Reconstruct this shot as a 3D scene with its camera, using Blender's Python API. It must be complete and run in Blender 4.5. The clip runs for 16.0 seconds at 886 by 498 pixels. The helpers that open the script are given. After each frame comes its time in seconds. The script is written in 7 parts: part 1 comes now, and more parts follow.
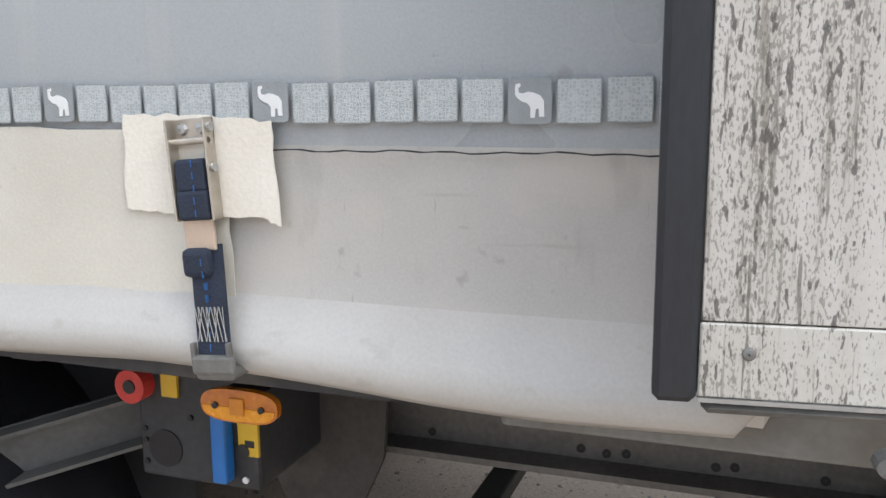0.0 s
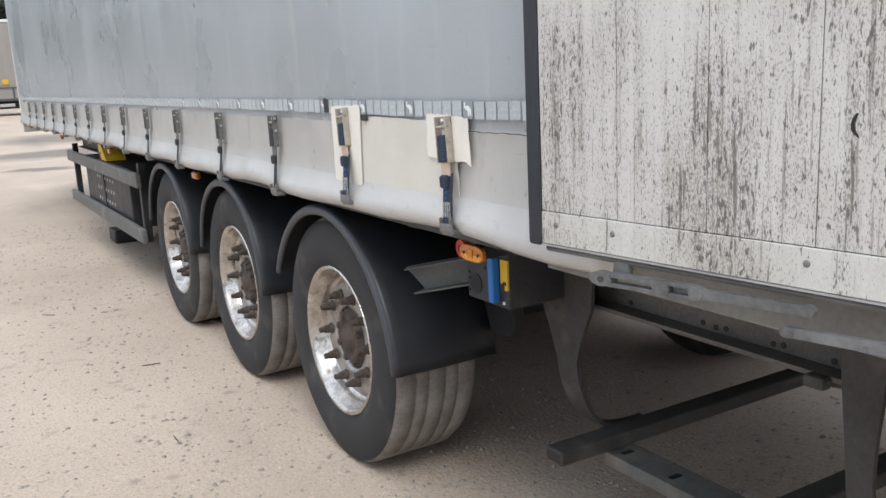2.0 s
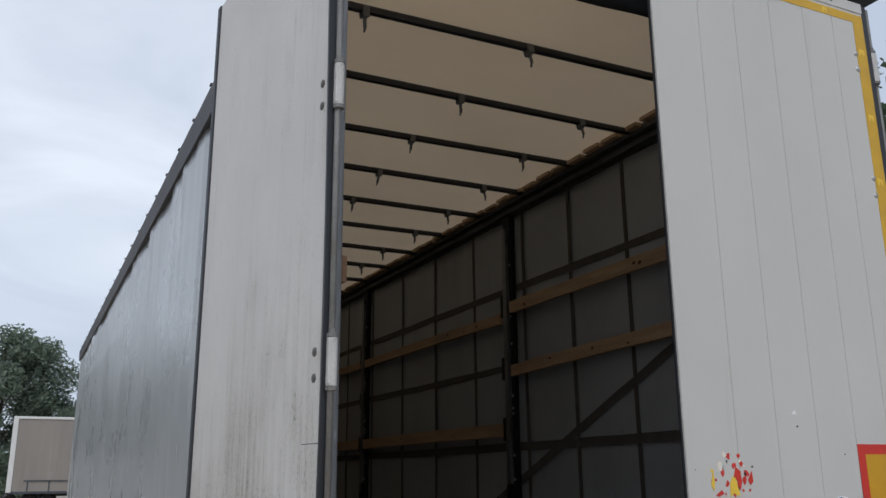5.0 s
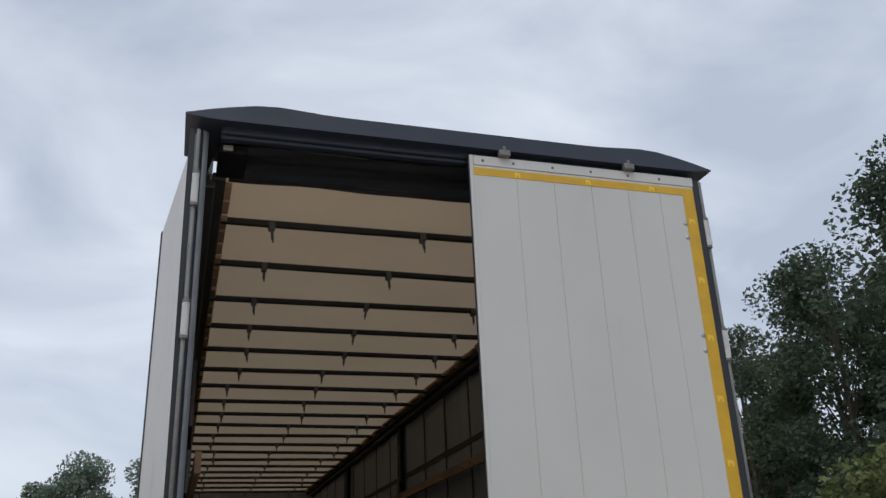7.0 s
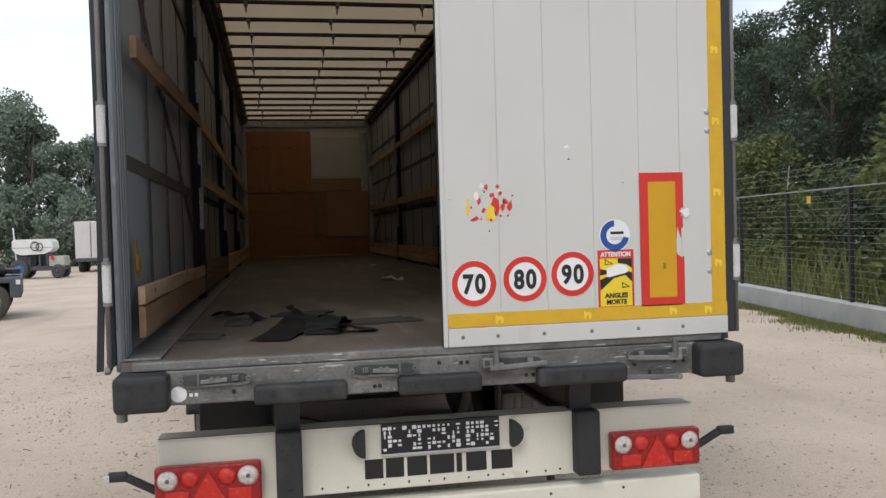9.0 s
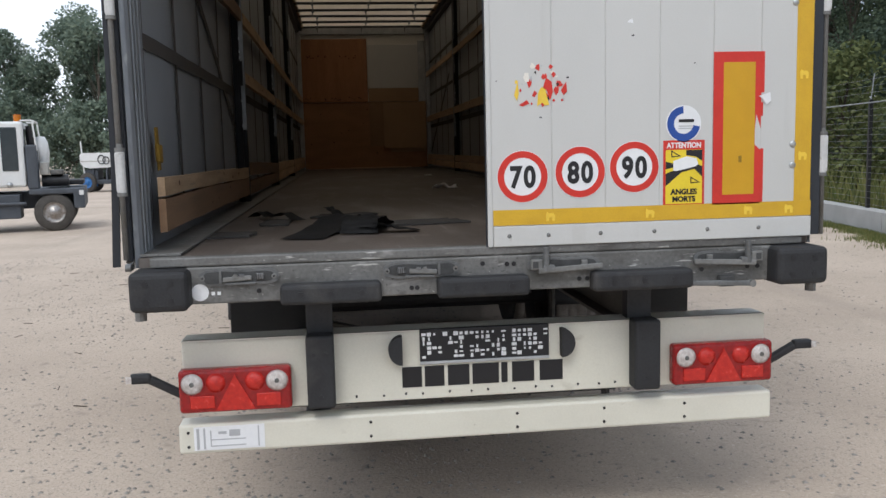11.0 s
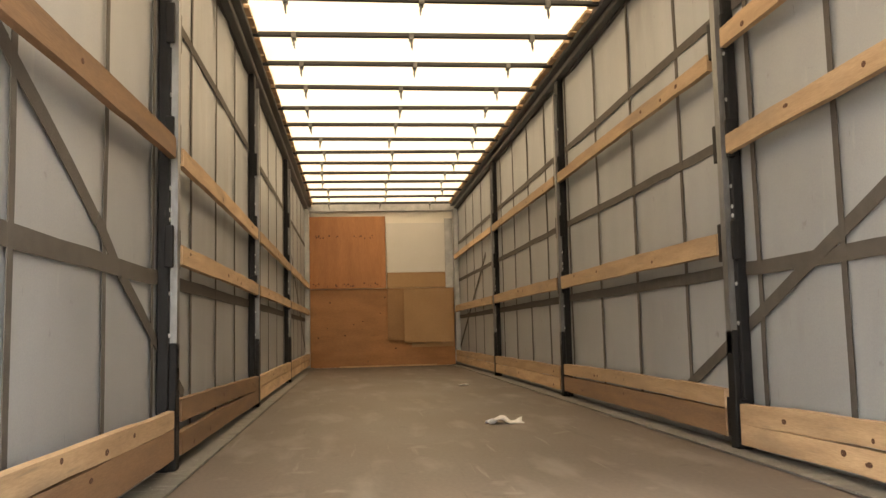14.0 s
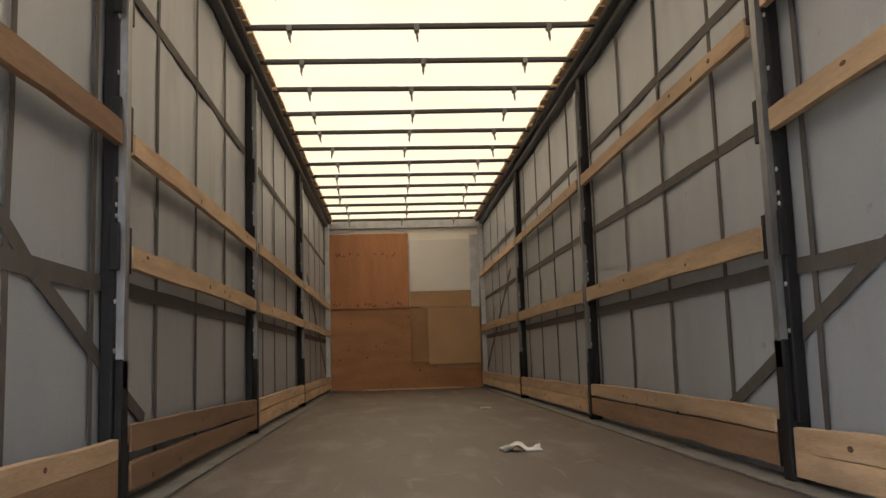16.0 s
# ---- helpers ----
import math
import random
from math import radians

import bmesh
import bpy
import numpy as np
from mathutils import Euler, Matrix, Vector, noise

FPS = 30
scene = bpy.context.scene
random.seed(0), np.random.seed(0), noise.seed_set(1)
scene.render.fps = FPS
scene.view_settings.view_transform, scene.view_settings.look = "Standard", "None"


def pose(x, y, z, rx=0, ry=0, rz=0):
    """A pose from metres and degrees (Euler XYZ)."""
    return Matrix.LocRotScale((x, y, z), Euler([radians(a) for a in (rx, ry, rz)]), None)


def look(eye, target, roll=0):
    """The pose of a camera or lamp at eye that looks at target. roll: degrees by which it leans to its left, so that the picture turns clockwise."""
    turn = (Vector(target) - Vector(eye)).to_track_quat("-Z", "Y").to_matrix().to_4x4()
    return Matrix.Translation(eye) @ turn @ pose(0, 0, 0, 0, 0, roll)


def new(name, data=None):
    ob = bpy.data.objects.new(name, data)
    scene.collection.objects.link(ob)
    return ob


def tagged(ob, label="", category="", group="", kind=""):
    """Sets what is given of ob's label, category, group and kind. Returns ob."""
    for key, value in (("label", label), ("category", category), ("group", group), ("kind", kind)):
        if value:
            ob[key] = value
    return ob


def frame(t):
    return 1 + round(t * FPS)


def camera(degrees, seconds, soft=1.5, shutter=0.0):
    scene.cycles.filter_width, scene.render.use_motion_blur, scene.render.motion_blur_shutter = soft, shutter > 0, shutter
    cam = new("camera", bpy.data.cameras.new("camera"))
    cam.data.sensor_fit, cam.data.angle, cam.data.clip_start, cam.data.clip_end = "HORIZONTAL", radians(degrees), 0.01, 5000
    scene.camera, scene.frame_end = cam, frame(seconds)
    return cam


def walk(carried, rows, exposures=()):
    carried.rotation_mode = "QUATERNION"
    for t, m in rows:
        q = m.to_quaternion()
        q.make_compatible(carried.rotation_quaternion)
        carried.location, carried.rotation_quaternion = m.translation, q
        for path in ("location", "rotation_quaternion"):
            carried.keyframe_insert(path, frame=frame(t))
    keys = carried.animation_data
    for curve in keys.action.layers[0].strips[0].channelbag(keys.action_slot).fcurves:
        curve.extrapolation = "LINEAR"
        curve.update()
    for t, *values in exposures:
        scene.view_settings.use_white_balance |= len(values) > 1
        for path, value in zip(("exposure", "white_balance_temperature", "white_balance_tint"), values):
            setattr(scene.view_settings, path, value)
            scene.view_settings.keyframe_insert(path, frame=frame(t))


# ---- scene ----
cam = camera(54.5, 16.0)
PATH = [
    (0, (-2.214, 1.182, 1.46), (-0.354, 1.837, 1.125), -0.4),
    (0.5, (-2.402, 0.856, 1.53), (-0.691, 1.815, 1.138), -1.7),
    (1, (-2.414, 0.48, 1.533), (-0.891, 1.714, 1.134), -2.0),
    (1.5, (-2.483, 0.109, 1.531), (-1.204, 1.592, 1.127), -2.3),
    (2, (-2.54, -0.229, 1.569), (-1.543, 1.457, 1.162), -2.8),
    (2.5, (-2.42, -0.61, 1.554), (-1.518, 1.128, 1.144), -3.1),
    (3, (-2.411, -0.973, 1.581), (-1.514, 0.783, 1.246), -2.1),
    (3.5, (-2.45, -1.315, 1.643), (-1.549, 0.47, 1.594), -1.0),
    (4, (-2.258, -1.632, 1.663), (-1.362, 0.146, 1.853), -0.6),
    (4.5, (-2.159, -1.991, 1.692), (-1.282, -0.24, 2.099), -0.5),
    (5, (-2.064, -2.399, 1.775), (-1.225, -0.657, 2.286), -0.4),
    (5.2, (-1.964, -2.527, 1.761), (-1.149, -0.786, 2.316), -0.6),
    (7.3, (-1.136, -3.573, 1.895), (-0.635, -1.791, 2.653), -2.4),
    (7.5, (-1.048, -3.531, 1.9), (-0.583, -1.741, 2.661), -2.3),
    (8, (-0.864, -3.48, 1.822), (-0.444, -1.594, 2.338), -1.3),
    (8.5, (-0.678, -3.436, 1.76), (-0.284, -1.487, 1.97), -1.5),
    (9, (-0.653, -3.397, 1.676), (-0.273, -1.434, 1.628), -1.6),
    (9.5, (-0.629, -3.416, 1.613), (-0.333, -1.446, 1.431), -1.5),
    (9.7, (-0.611, -3.409, 1.597), (-0.33, -1.446, 1.336), -1.3),
    (11.8, (-0.506, -2.509, 1.559), (-0.298, -0.525, 1.411), -1.2),
    (12, (-0.502, -2.308, 1.621), (-0.295, -0.319, 1.638), -1.2),
    (12.5, (-0.574, -1.812, 1.678), (-0.368, 0.153, 1.982), -1.2),
    (13, (-0.547, -1.344, 1.683), (-0.343, 0.592, 2.141), -1.3),
    (13.5, (-0.506, -0.839, 1.722), (-0.294, 1.117, 2.083), -1.2),
    (14, (-0.455, -0.398, 1.742), (-0.249, 1.583, 1.933), -1.3),
    (14.5, (-0.291, 0.012, 1.751), (-0.088, 1.998, 1.877), -1.4),
    (15, (-0.252, 0.14, 1.719), (-0.067, 2.128, 1.833), -1.5),
    (15.5, (-0.243, 0.134, 1.694), (-0.09, 2.123, 1.836), -1.7),
    (16, (-0.251, 0.133, 1.697), (-0.124, 2.114, 1.944), -1.8),
]
EXPOSURES = [(0.0, 0.85, 6450, 10), (1.5, 0.84, 6400, 10), (2.5, 0.74, 6350, 10), (3.0, 0.80, 6300, 10), (3.3, 0.45, 6250, 10), (4.0, 0.05, 6150, 10), (5.0, -0.15, 6250, 10), (7.5, -0.3, 6300, 10), (8.5, 0.1, 6550, 10), (9.5, 0.5, 6500, 10), (12.0, 0.3, 6000, 10), (12.6, 0.3, 5900, 10), (13.0, 1.1, 6250, 10), (13.5, 2.55, 6500, 10), (14.0, 3.95, 8000, 10), (14.5, 3.92, 7650, 10), (15.0, 3.85, 6800, 10), (16.0, 3.25, 6600, 10)]
walk(cam, [(t, look(eye, target, roll)) for t, eye, target, roll in PATH], EXPOSURES)

# ---- world and sun ----
world = bpy.data.worlds.new("world")
scene.world = world
world.use_nodes = True
wn, wl = world.node_tree.nodes, world.node_tree.links
sky = wn.new("ShaderNodeTexSky")
sky.sky_type, sky.sun_disc = "NISHITA", False
sky.sun_elevation, sky.sun_rotation = radians(52), radians(200)
bg_sky = wn["Background"]
bg_sky.inputs["Strength"].default_value = 0.12
wl.new(sky.outputs[0], bg_sky.inputs[0])
tc = wn.new("ShaderNodeTexCoord")
mp = wn.new("ShaderNodeMapping")
mp.inputs["Scale"].default_value = (1.0, 1.0, 2.2)
wl.new(tc.outputs["Generated"], mp.inputs[0])
cl = wn.new("ShaderNodeTexNoise")
cl.inputs["Scale"].default_value, cl.inputs["Detail"].default_value = 2.6, 6.0
cl.inputs["Distortion"].default_value = 0.6
wl.new(mp.outputs[0], cl.inputs["Vector"])
cr = wn.new("ShaderNodeValToRGB")
cr.color_ramp.elements[0].position, cr.color_ramp.elements[0].color = 0.36, (0.53, 0.585, 0.68, 1)
cr.color_ramp.elements[1].position, cr.color_ramp.elements[1].color = 0.64, (0.82, 0.86, 0.92, 1)
wl.new(cl.outputs[0], cr.inputs[0])
bg_cloud = wn.new("ShaderNodeBackground")
bg_cloud.inputs["Strength"].default_value = 1.22
wl.new(cr.outputs[0], bg_cloud.inputs[0])
mx = wn.new("ShaderNodeMixShader")
mx.inputs[0].default_value = 0.88
wl.new(bg_sky.outputs[0], mx.inputs[1])
wl.new(bg_cloud.outputs[0], mx.inputs[2])
wl.new(mx.outputs[0], wn["World Output"].inputs[0])
sun = new("sun", bpy.data.lights.new("sun", "SUN"))
sun.data.energy, sun.data.angle, sun.data.color = 1.1, radians(25), (1.0, 0.96, 0.9)
sun.matrix_world = look((-12, -24, 34), (0, 0, 0))


# ---- materials ----
def material(name, c1, c2=None, rough=0.6, metal=0.0, scale=6.0, fine=80.0, bump=0.15, stretch=(1, 1, 1), rvar=0.12,
             spec=0.5, lo=0.35, hi=0.65, per_object=0.0, dist=0.004, coat=0.0):
    """Two colours mixed by coarse and fine noise, roughness variation and a fine relief."""
    m = bpy.data.materials.new(name)
    m.use_nodes = True
    n, l = m.node_tree.nodes, m.node_tree.links
    b = n["Principled BSDF"]
    c2 = c2 or tuple(v * 0.75 for v in c1)
    co = n.new("ShaderNodeTexCoord")
    ma = n.new("ShaderNodeMapping")
    ma.inputs["Scale"].default_value = stretch
    l.new(co.outputs["Object"], ma.inputs[0])
    n1, n2 = n.new("ShaderNodeTexNoise"), n.new("ShaderNodeTexNoise")
    n1.inputs["Scale"].default_value, n1.inputs["Detail"].default_value = scale, 5
    n2.inputs["Scale"].default_value, n2.inputs["Detail"].default_value = fine, 3
    l.new(ma.outputs[0], n1.inputs["Vector"])
    l.new(ma.outputs[0], n2.inputs["Vector"])
    av = n.new("ShaderNodeMath")
    av.operation = "MULTIPLY_ADD"
    av.inputs[1].default_value = 0.35
    l.new(n2.outputs[0], av.inputs[0])
    sc = n.new("ShaderNodeMath")
    sc.operation = "MULTIPLY"
    sc.inputs[1].default_value = 0.65
    l.new(n1.outputs[0], sc.inputs[0])
    l.new(sc.outputs[0], av.inputs[2])
    r = n.new("ShaderNodeValToRGB")
    r.color_ramp.elements[0].position, r.color_ramp.elements[0].color = lo, (*c2, 1)
    r.color_ramp.elements[1].position, r.color_ramp.elements[1].color = hi, (*c1, 1)
    l.new(av.outputs[0], r.inputs[0])
    col = r.outputs[0]
    if per_object:
        oi, hs = n.new("ShaderNodeObjectInfo"), n.new("ShaderNodeHueSaturation")
        mr = n.new("ShaderNodeMapRange")
        mr.inputs["To Min"].default_value, mr.inputs["To Max"].default_value = 1 - per_object, 1 + per_object
        l.new(oi.outputs["Random"], mr.inputs[0])
        l.new(mr.outputs[0], hs.inputs["Value"])
        l.new(col, hs.inputs["Color"])
        col = hs.outputs[0]
    l.new(col, b.inputs["Base Color"])
    rr = n.new("ShaderNodeMapRange")
    rr.inputs["To Min"].default_value, rr.inputs["To Max"].default_value = max(rough - rvar, 0.05), min(rough + rvar, 1)
    l.new(n1.outputs[0], rr.inputs[0])
    l.new(rr.outputs[0], b.inputs["Roughness"])
    b.inputs["Metallic"].default_value = metal
    b.inputs["Specular IOR Level"].default_value = spec
    b.inputs["Coat Weight"].default_value = coat
    bu = n.new("ShaderNodeBump")
    bu.inputs["Strength"].default_value, bu.inputs["Distance"].default_value = bump, dist
    l.new(n2.outputs[0], bu.inputs["Height"])
    l.new(bu.outputs[0], b.inputs["Normal"])
    return m


def base_socket(m):
    b = m.node_tree.nodes["Principled BSDF"]
    return b, b.inputs["Base Color"].links[0].from_socket


def stain(m, colour, layers, amount=1.0, region=None, patchy=2.2):
    """Lays stains over a material: each layer is (stretch, scale, low, high) of a noise mask; region limits them by height."""
    n, l = m.node_tree.nodes, m.node_tree.links
    b, under = base_socket(m)
    co = n.new("ShaderNodeTexCoord")
    total = None
    for stretch, scale, lo, hi in layers:
        ma, no, ra = n.new("ShaderNodeMapping"), n.new("ShaderNodeTexNoise"), n.new("ShaderNodeMapRange")
        ma.inputs["Scale"].default_value = stretch
        ma.inputs["Location"].default_value = (scale * 0.37, lo * 9.1, hi * 5.3)
        no.inputs["Scale"].default_value, no.inputs["Detail"].default_value = scale, 4
        ra.inputs["From Min"].default_value, ra.inputs["From Max"].default_value = lo, hi
        l.new(co.outputs["Object"], ma.inputs[0])
        l.new(ma.outputs[0], no.inputs["Vector"])
        l.new(no.outputs[0], ra.inputs[0])
        if total is None:
            total = ra.outputs[0]
        else:
            mx_ = n.new("ShaderNodeMath")
            mx_.operation = "MAXIMUM"
            l.new(total, mx_.inputs[0])
            l.new(ra.outputs[0], mx_.inputs[1])
            total = mx_.outputs[0]
    if region:
        axis, start, end, at_start, at_end = region
        se, ra, no, ad = n.new("ShaderNodeSeparateXYZ"), n.new("ShaderNodeMapRange"), n.new("ShaderNodeTexNoise"), n.new("ShaderNodeMath")
        l.new(co.outputs["Object"], se.inputs[0])
        no.inputs["Scale"].default_value = patchy
        l.new(co.outputs["Object"], no.inputs["Vector"])
        ad.operation = "MULTIPLY_ADD"
        ad.inputs[1].default_value = 1.6
        l.new(no.outputs[0], ad.inputs[0])
        l.new(se.outputs[axis], ad.inputs[2])
        ra.inputs["From Min"].default_value, ra.inputs["From Max"].default_value = start + 0.8, end + 0.8
        ra.inputs["To Min"].default_value, ra.inputs["To Max"].default_value = at_start, at_end
        l.new(ad.outputs[0], ra.inputs[0])
        mu = n.new("ShaderNodeMath")
        mu.operation = "MULTIPLY"
        l.new(total, mu.inputs[0])
        l.new(ra.outputs[0], mu.inputs[1])
        total = mu.outputs[0]
    am = n.new("ShaderNodeMath")
    am.operation, am.use_clamp = "MULTIPLY", True
    am.inputs[1].default_value = amount
    l.new(total, am.inputs[0])
    mi = n.new("ShaderNodeMix")
    mi.data_type = "RGBA"
    mi.inputs[7].default_value = (*colour, 1)
    l.new(am.outputs[0], mi.inputs[0])
    l.new(under, mi.inputs[6])
    l.new(mi.outputs[2], b.inputs["Base Color"])
    return m


def mould(m, z0, z1, most=1.0):
    """Mould and dirt washed down a panel: a patchy density field sets how many fine specks and runs break through."""
    n, l = m.node_tree.nodes, m.node_tree.links
    b, under = base_socket(m)
    co = n.new("ShaderNodeTexCoord")

    def field(stretch, detail=4.0):
        ma, no = n.new("ShaderNodeMapping"), n.new("ShaderNodeTexNoise")
        ma.inputs["Scale"].default_value = stretch
        ma.inputs["Location"].default_value = (stretch[2], 3.1, 1.7)
        no.inputs["Scale"].default_value, no.inputs["Detail"].default_value = 1.0, detail
        l.new(co.outputs["Object"], ma.inputs[0])
        l.new(ma.outputs[0], no.inputs["Vector"])
        return no.outputs[0]

    def calc(op, a, bb, c=None, clamp=False):
        k = n.new("ShaderNodeMath")
        k.operation, k.use_clamp = op, clamp
        for slot, v in enumerate((a, bb, c)):
            if v is None:
                continue
            if isinstance(v, (int, float)):
                k.inputs[slot].default_value = v
            else:
                l.new(v, k.inputs[slot])
        return k.outputs[0]

    se, ra = n.new("ShaderNodeSeparateXYZ"), n.new("ShaderNodeMapRange")
    l.new(co.outputs["Object"], se.inputs[0])
    l.new(se.outputs["Z"], ra.inputs[0])
    ra.inputs["From Min"].default_value, ra.inputs["From Max"].default_value = z0, z1
    ra.inputs["To Min"].default_value, ra.inputs["To Max"].default_value = 0.80 * most, -0.10
    columns = calc("MULTIPLY_ADD", field((9.0, 9.0, 0.9), 3), 1.2, -0.60)
    patches = calc("MULTIPLY_ADD", field((4.6, 4.6, 3.6), 3), 1.3, -0.66)
    strings = calc("MULTIPLY_ADD", field((38, 38, 1.8), 2), 1.1, -0.55)
    dens = calc("ADD", calc("ADD", calc("ADD", ra.outputs[0], columns), strings), patches, None, True)
    col = under

    def lay(mask, colour, amount):
        nonlocal col
        mi = n.new("ShaderNodeMix")
        mi.data_type = "RGBA"
        mi.inputs[7].default_value = (*colour, 1)
        l.new(calc("MULTIPLY", mask, amount), mi.inputs[0])
        l.new(col, mi.inputs[6])
        l.new(mi.outputs[2], b.inputs["Base Color"])
        col = mi.outputs[2]

    def break_through(noise_out, first, drop, soft):
        level = calc("MULTIPLY_ADD", dens, -drop, first)
        return calc("DIVIDE", calc("SUBTRACT", noise_out, level), soft, None, True)

    lay(calc("MULTIPLY", dens, field((70, 70, 5), 4)), (0.35, 0.32, 0.275), 0.85)
    lay(break_through(field((190, 190, 7), 3), 0.74, 0.20, 0.08), (0.19, 0.172, 0.145), 0.6)
    lay(break_through(field((420, 420, 170), 3), 0.69, 0.20, 0.05), (0.14, 0.135, 0.115), 0.6)
    lay(break_through(field((170, 170, 56), 4), 0.735, 0.175, 0.035), (0.065, 0.062, 0.057), 0.78)
    lay(break_through(field((130, 130, 8.0), 3), 0.775, 0.17, 0.04), (0.095, 0.086, 0.07), 0.68)
    return m


def damp_patch(m, colour, spots, amount):
    """Darkens a sheet in a few ragged wet patches, each (x, y, half width, half length)."""
    n, l = m.node_tree.nodes, m.node_tree.links
    co, ripple, warp = n.new("ShaderNodeTexCoord"), n.new("ShaderNodeTexNoise"), n.new("ShaderNodeVectorMath")
    ripple.inputs["Scale"].default_value, ripple.inputs["Detail"].default_value = 1.1, 4
    warp.operation = "MULTIPLY_ADD"
    warp.inputs[1].default_value = (1.0, 1.0, 0)
    l.new(co.outputs["Object"], ripple.inputs["Vector"])
    l.new(ripple.outputs["Color"], warp.inputs[0])
    l.new(co.outputs["Object"], warp.inputs[2])
    for x, y, w, h in spots:
        b, under = base_socket(m)
        ma, gr, ra, mi = n.new("ShaderNodeMapping"), n.new("ShaderNodeVectorMath"), n.new("ShaderNodeMapRange"), n.new("ShaderNodeMix")
        ma.inputs["Scale"].default_value = (1 / w, 1 / h, 0)
        ma.inputs["Location"].default_value = (-(x + 0.5) / w, -(y + 0.5) / h, 0)
        gr.operation, mi.data_type = "LENGTH", "RGBA"
        ra.inputs["From Min"].default_value, ra.inputs["From Max"].default_value = 0.55, 1.1
        ra.inputs["To Min"].default_value, ra.inputs["To Max"].default_value = amount, 0.0
        mi.inputs[7].default_value = (*colour, 1)
        l.new(warp.outputs[0], ma.inputs[0])
        l.new(ma.outputs[0], gr.inputs[0])
        l.new(gr.outputs["Value"], ra.inputs[0])
        l.new(ra.outputs[0], mi.inputs[0])
        l.new(under, mi.inputs[6])
        l.new(mi.outputs[2], b.inputs["Base Color"])


GROUND = material("sandy_ground", (0.57, 0.475, 0.385), (0.42, 0.342, 0.272), 0.95, scale=0.6, fine=60, bump=0.4, dist=0.012, spec=0.2)
stain(GROUND, (0.27, 0.23, 0.19), [((1, 0.12, 1), 0.8, 0.56, 0.75), ((1, 1, 1), 9, 0.62, 0.74), ((1, 1, 1), 70, 0.60, 0.68), ((1, 1, 1), 28, 0.68, 0.76), ((1, 1, 1), 190, 0.60, 0.67), ((1, 1, 1), 40, 0.62, 0.70)], 0.68)
stain(GROUND, (0.70, 0.62, 0.53), [((1, 1, 1), 45, 0.64, 0.72), ((1, 1, 1), 120, 0.64, 0.70)], 0.5)
damp_patch(GROUND, (0.17, 0.15, 0.13), ((0.6, 21.6, 2.9, 1.3), (1.6, 26.0, 3.0, 2.0), (-0.6, 18.4, 0.7, 0.4)), 0.8)
STONE = material("pebble", (0.46, 0.42, 0.37), (0.22, 0.20, 0.18), 0.9, scale=30, per_object=0.3)
CURTAIN = material("grey_tarpaulin", (0.385, 0.412, 0.43), (0.305, 0.33, 0.347), 0.30, scale=1.1, fine=260, bump=0.05, rvar=0.14, spec=0.8)
stain(CURTAIN, (0.52, 0.51, 0.48), [((1, 6, 0.5), 2.2, 0.58, 0.80)], 0.5)
stain(CURTAIN, (0.12, 0.11, 0.10), [((1, 1, 1), 13, 0.68, 0.80), ((1, 8, 1.2), 5, 0.70, 0.86), ((1, 1, 1), 46, 0.73, 0.80)], 0.5)
SKIRT = material("pale_dirty_tarpaulin", (0.465, 0.457, 0.435), (0.385, 0.377, 0.358), 0.45, scale=3.5, fine=300, bump=0.05)
stain(SKIRT, (0.52, 0.475, 0.43), [((1, 1, 1.6), 5, 0.50, 0.72)], 0.5)
stain(SKIRT, (0.20, 0.18, 0.155), [((1, 5, 1.5), 3.0, 0.60, 0.82), ((1, 1, 1), 24, 0.66, 0.76), ((1, 0.35, 5), 7, 0.64, 0.78), ((1, 3, 0.25), 60, 0.70, 0.78)], 0.55)
HEM = material("silver_hem", (0.505, 0.50, 0.485), (0.425, 0.417, 0.398), 0.34, scale=5, fine=200, bump=0.06)
stain(HEM, (0.22, 0.19, 0.15), [((1, 3, 6), 4, 0.62, 0.80)], 0.5)
LINING = material("grey_curtain_lining", (0.318, 0.341, 0.368), (0.248, 0.268, 0.291), 0.46, scale=1.4, fine=200, bump=0.04)
stain(LINING, (0.13, 0.12, 0.11), [((1, 1, 0.35), 2.2, 0.62, 0.80), ((1, 1, 1), 14, 0.69, 0.78), ((1, 5, 0.8), 9, 0.70, 0.78)], 0.55)
stain(LINING, (0.38, 0.39, 0.40), [((1, 2, 0.5), 1.3, 0.58, 0.78), ((1, 6, 1.5), 3.0, 0.64, 0.78)], 0.45)
PATCH = material("cream_patch", (0.80, 0.77, 0.70), (0.70, 0.66, 0.58), 0.6, scale=7, fine=150, bump=0.2)
stain(PATCH, (0.30, 0.26, 0.20), [((1, 1, 1), 9, 0.66, 0.82)], 0.4)
PATCH_WIDE = material("cream_panel", (0.66, 0.64, 0.575), (0.56, 0.54, 0.48), 0.5, scale=4, fine=220, bump=0.08)
stain(PATCH_WIDE, (0.28, 0.25, 0.20), [((1, 1, 1), 6, 0.66, 0.82), ((1, 1, 1), 40, 0.70, 0.76)], 0.4)
STRAP = material("webbing_black", (0.030, 0.032, 0.036), (0.016, 0.017, 0.02), 0.8, scale=20, fine=300, bump=0.4)
WEBBING = material("dusty_dark_webbing", (0.088, 0.080, 0.072), (0.055, 0.050, 0.046), 0.85, scale=12, fine=300, bump=0.3)
NAVY = material("webbing_navy", (0.022, 0.032, 0.058), (0.012, 0.018, 0.034), 0.75, scale=20, fine=320, bump=0.4)
THREAD = material("blue_thread", (0.03, 0.12, 0.34), (0.02, 0.09, 0.25), 0.8)
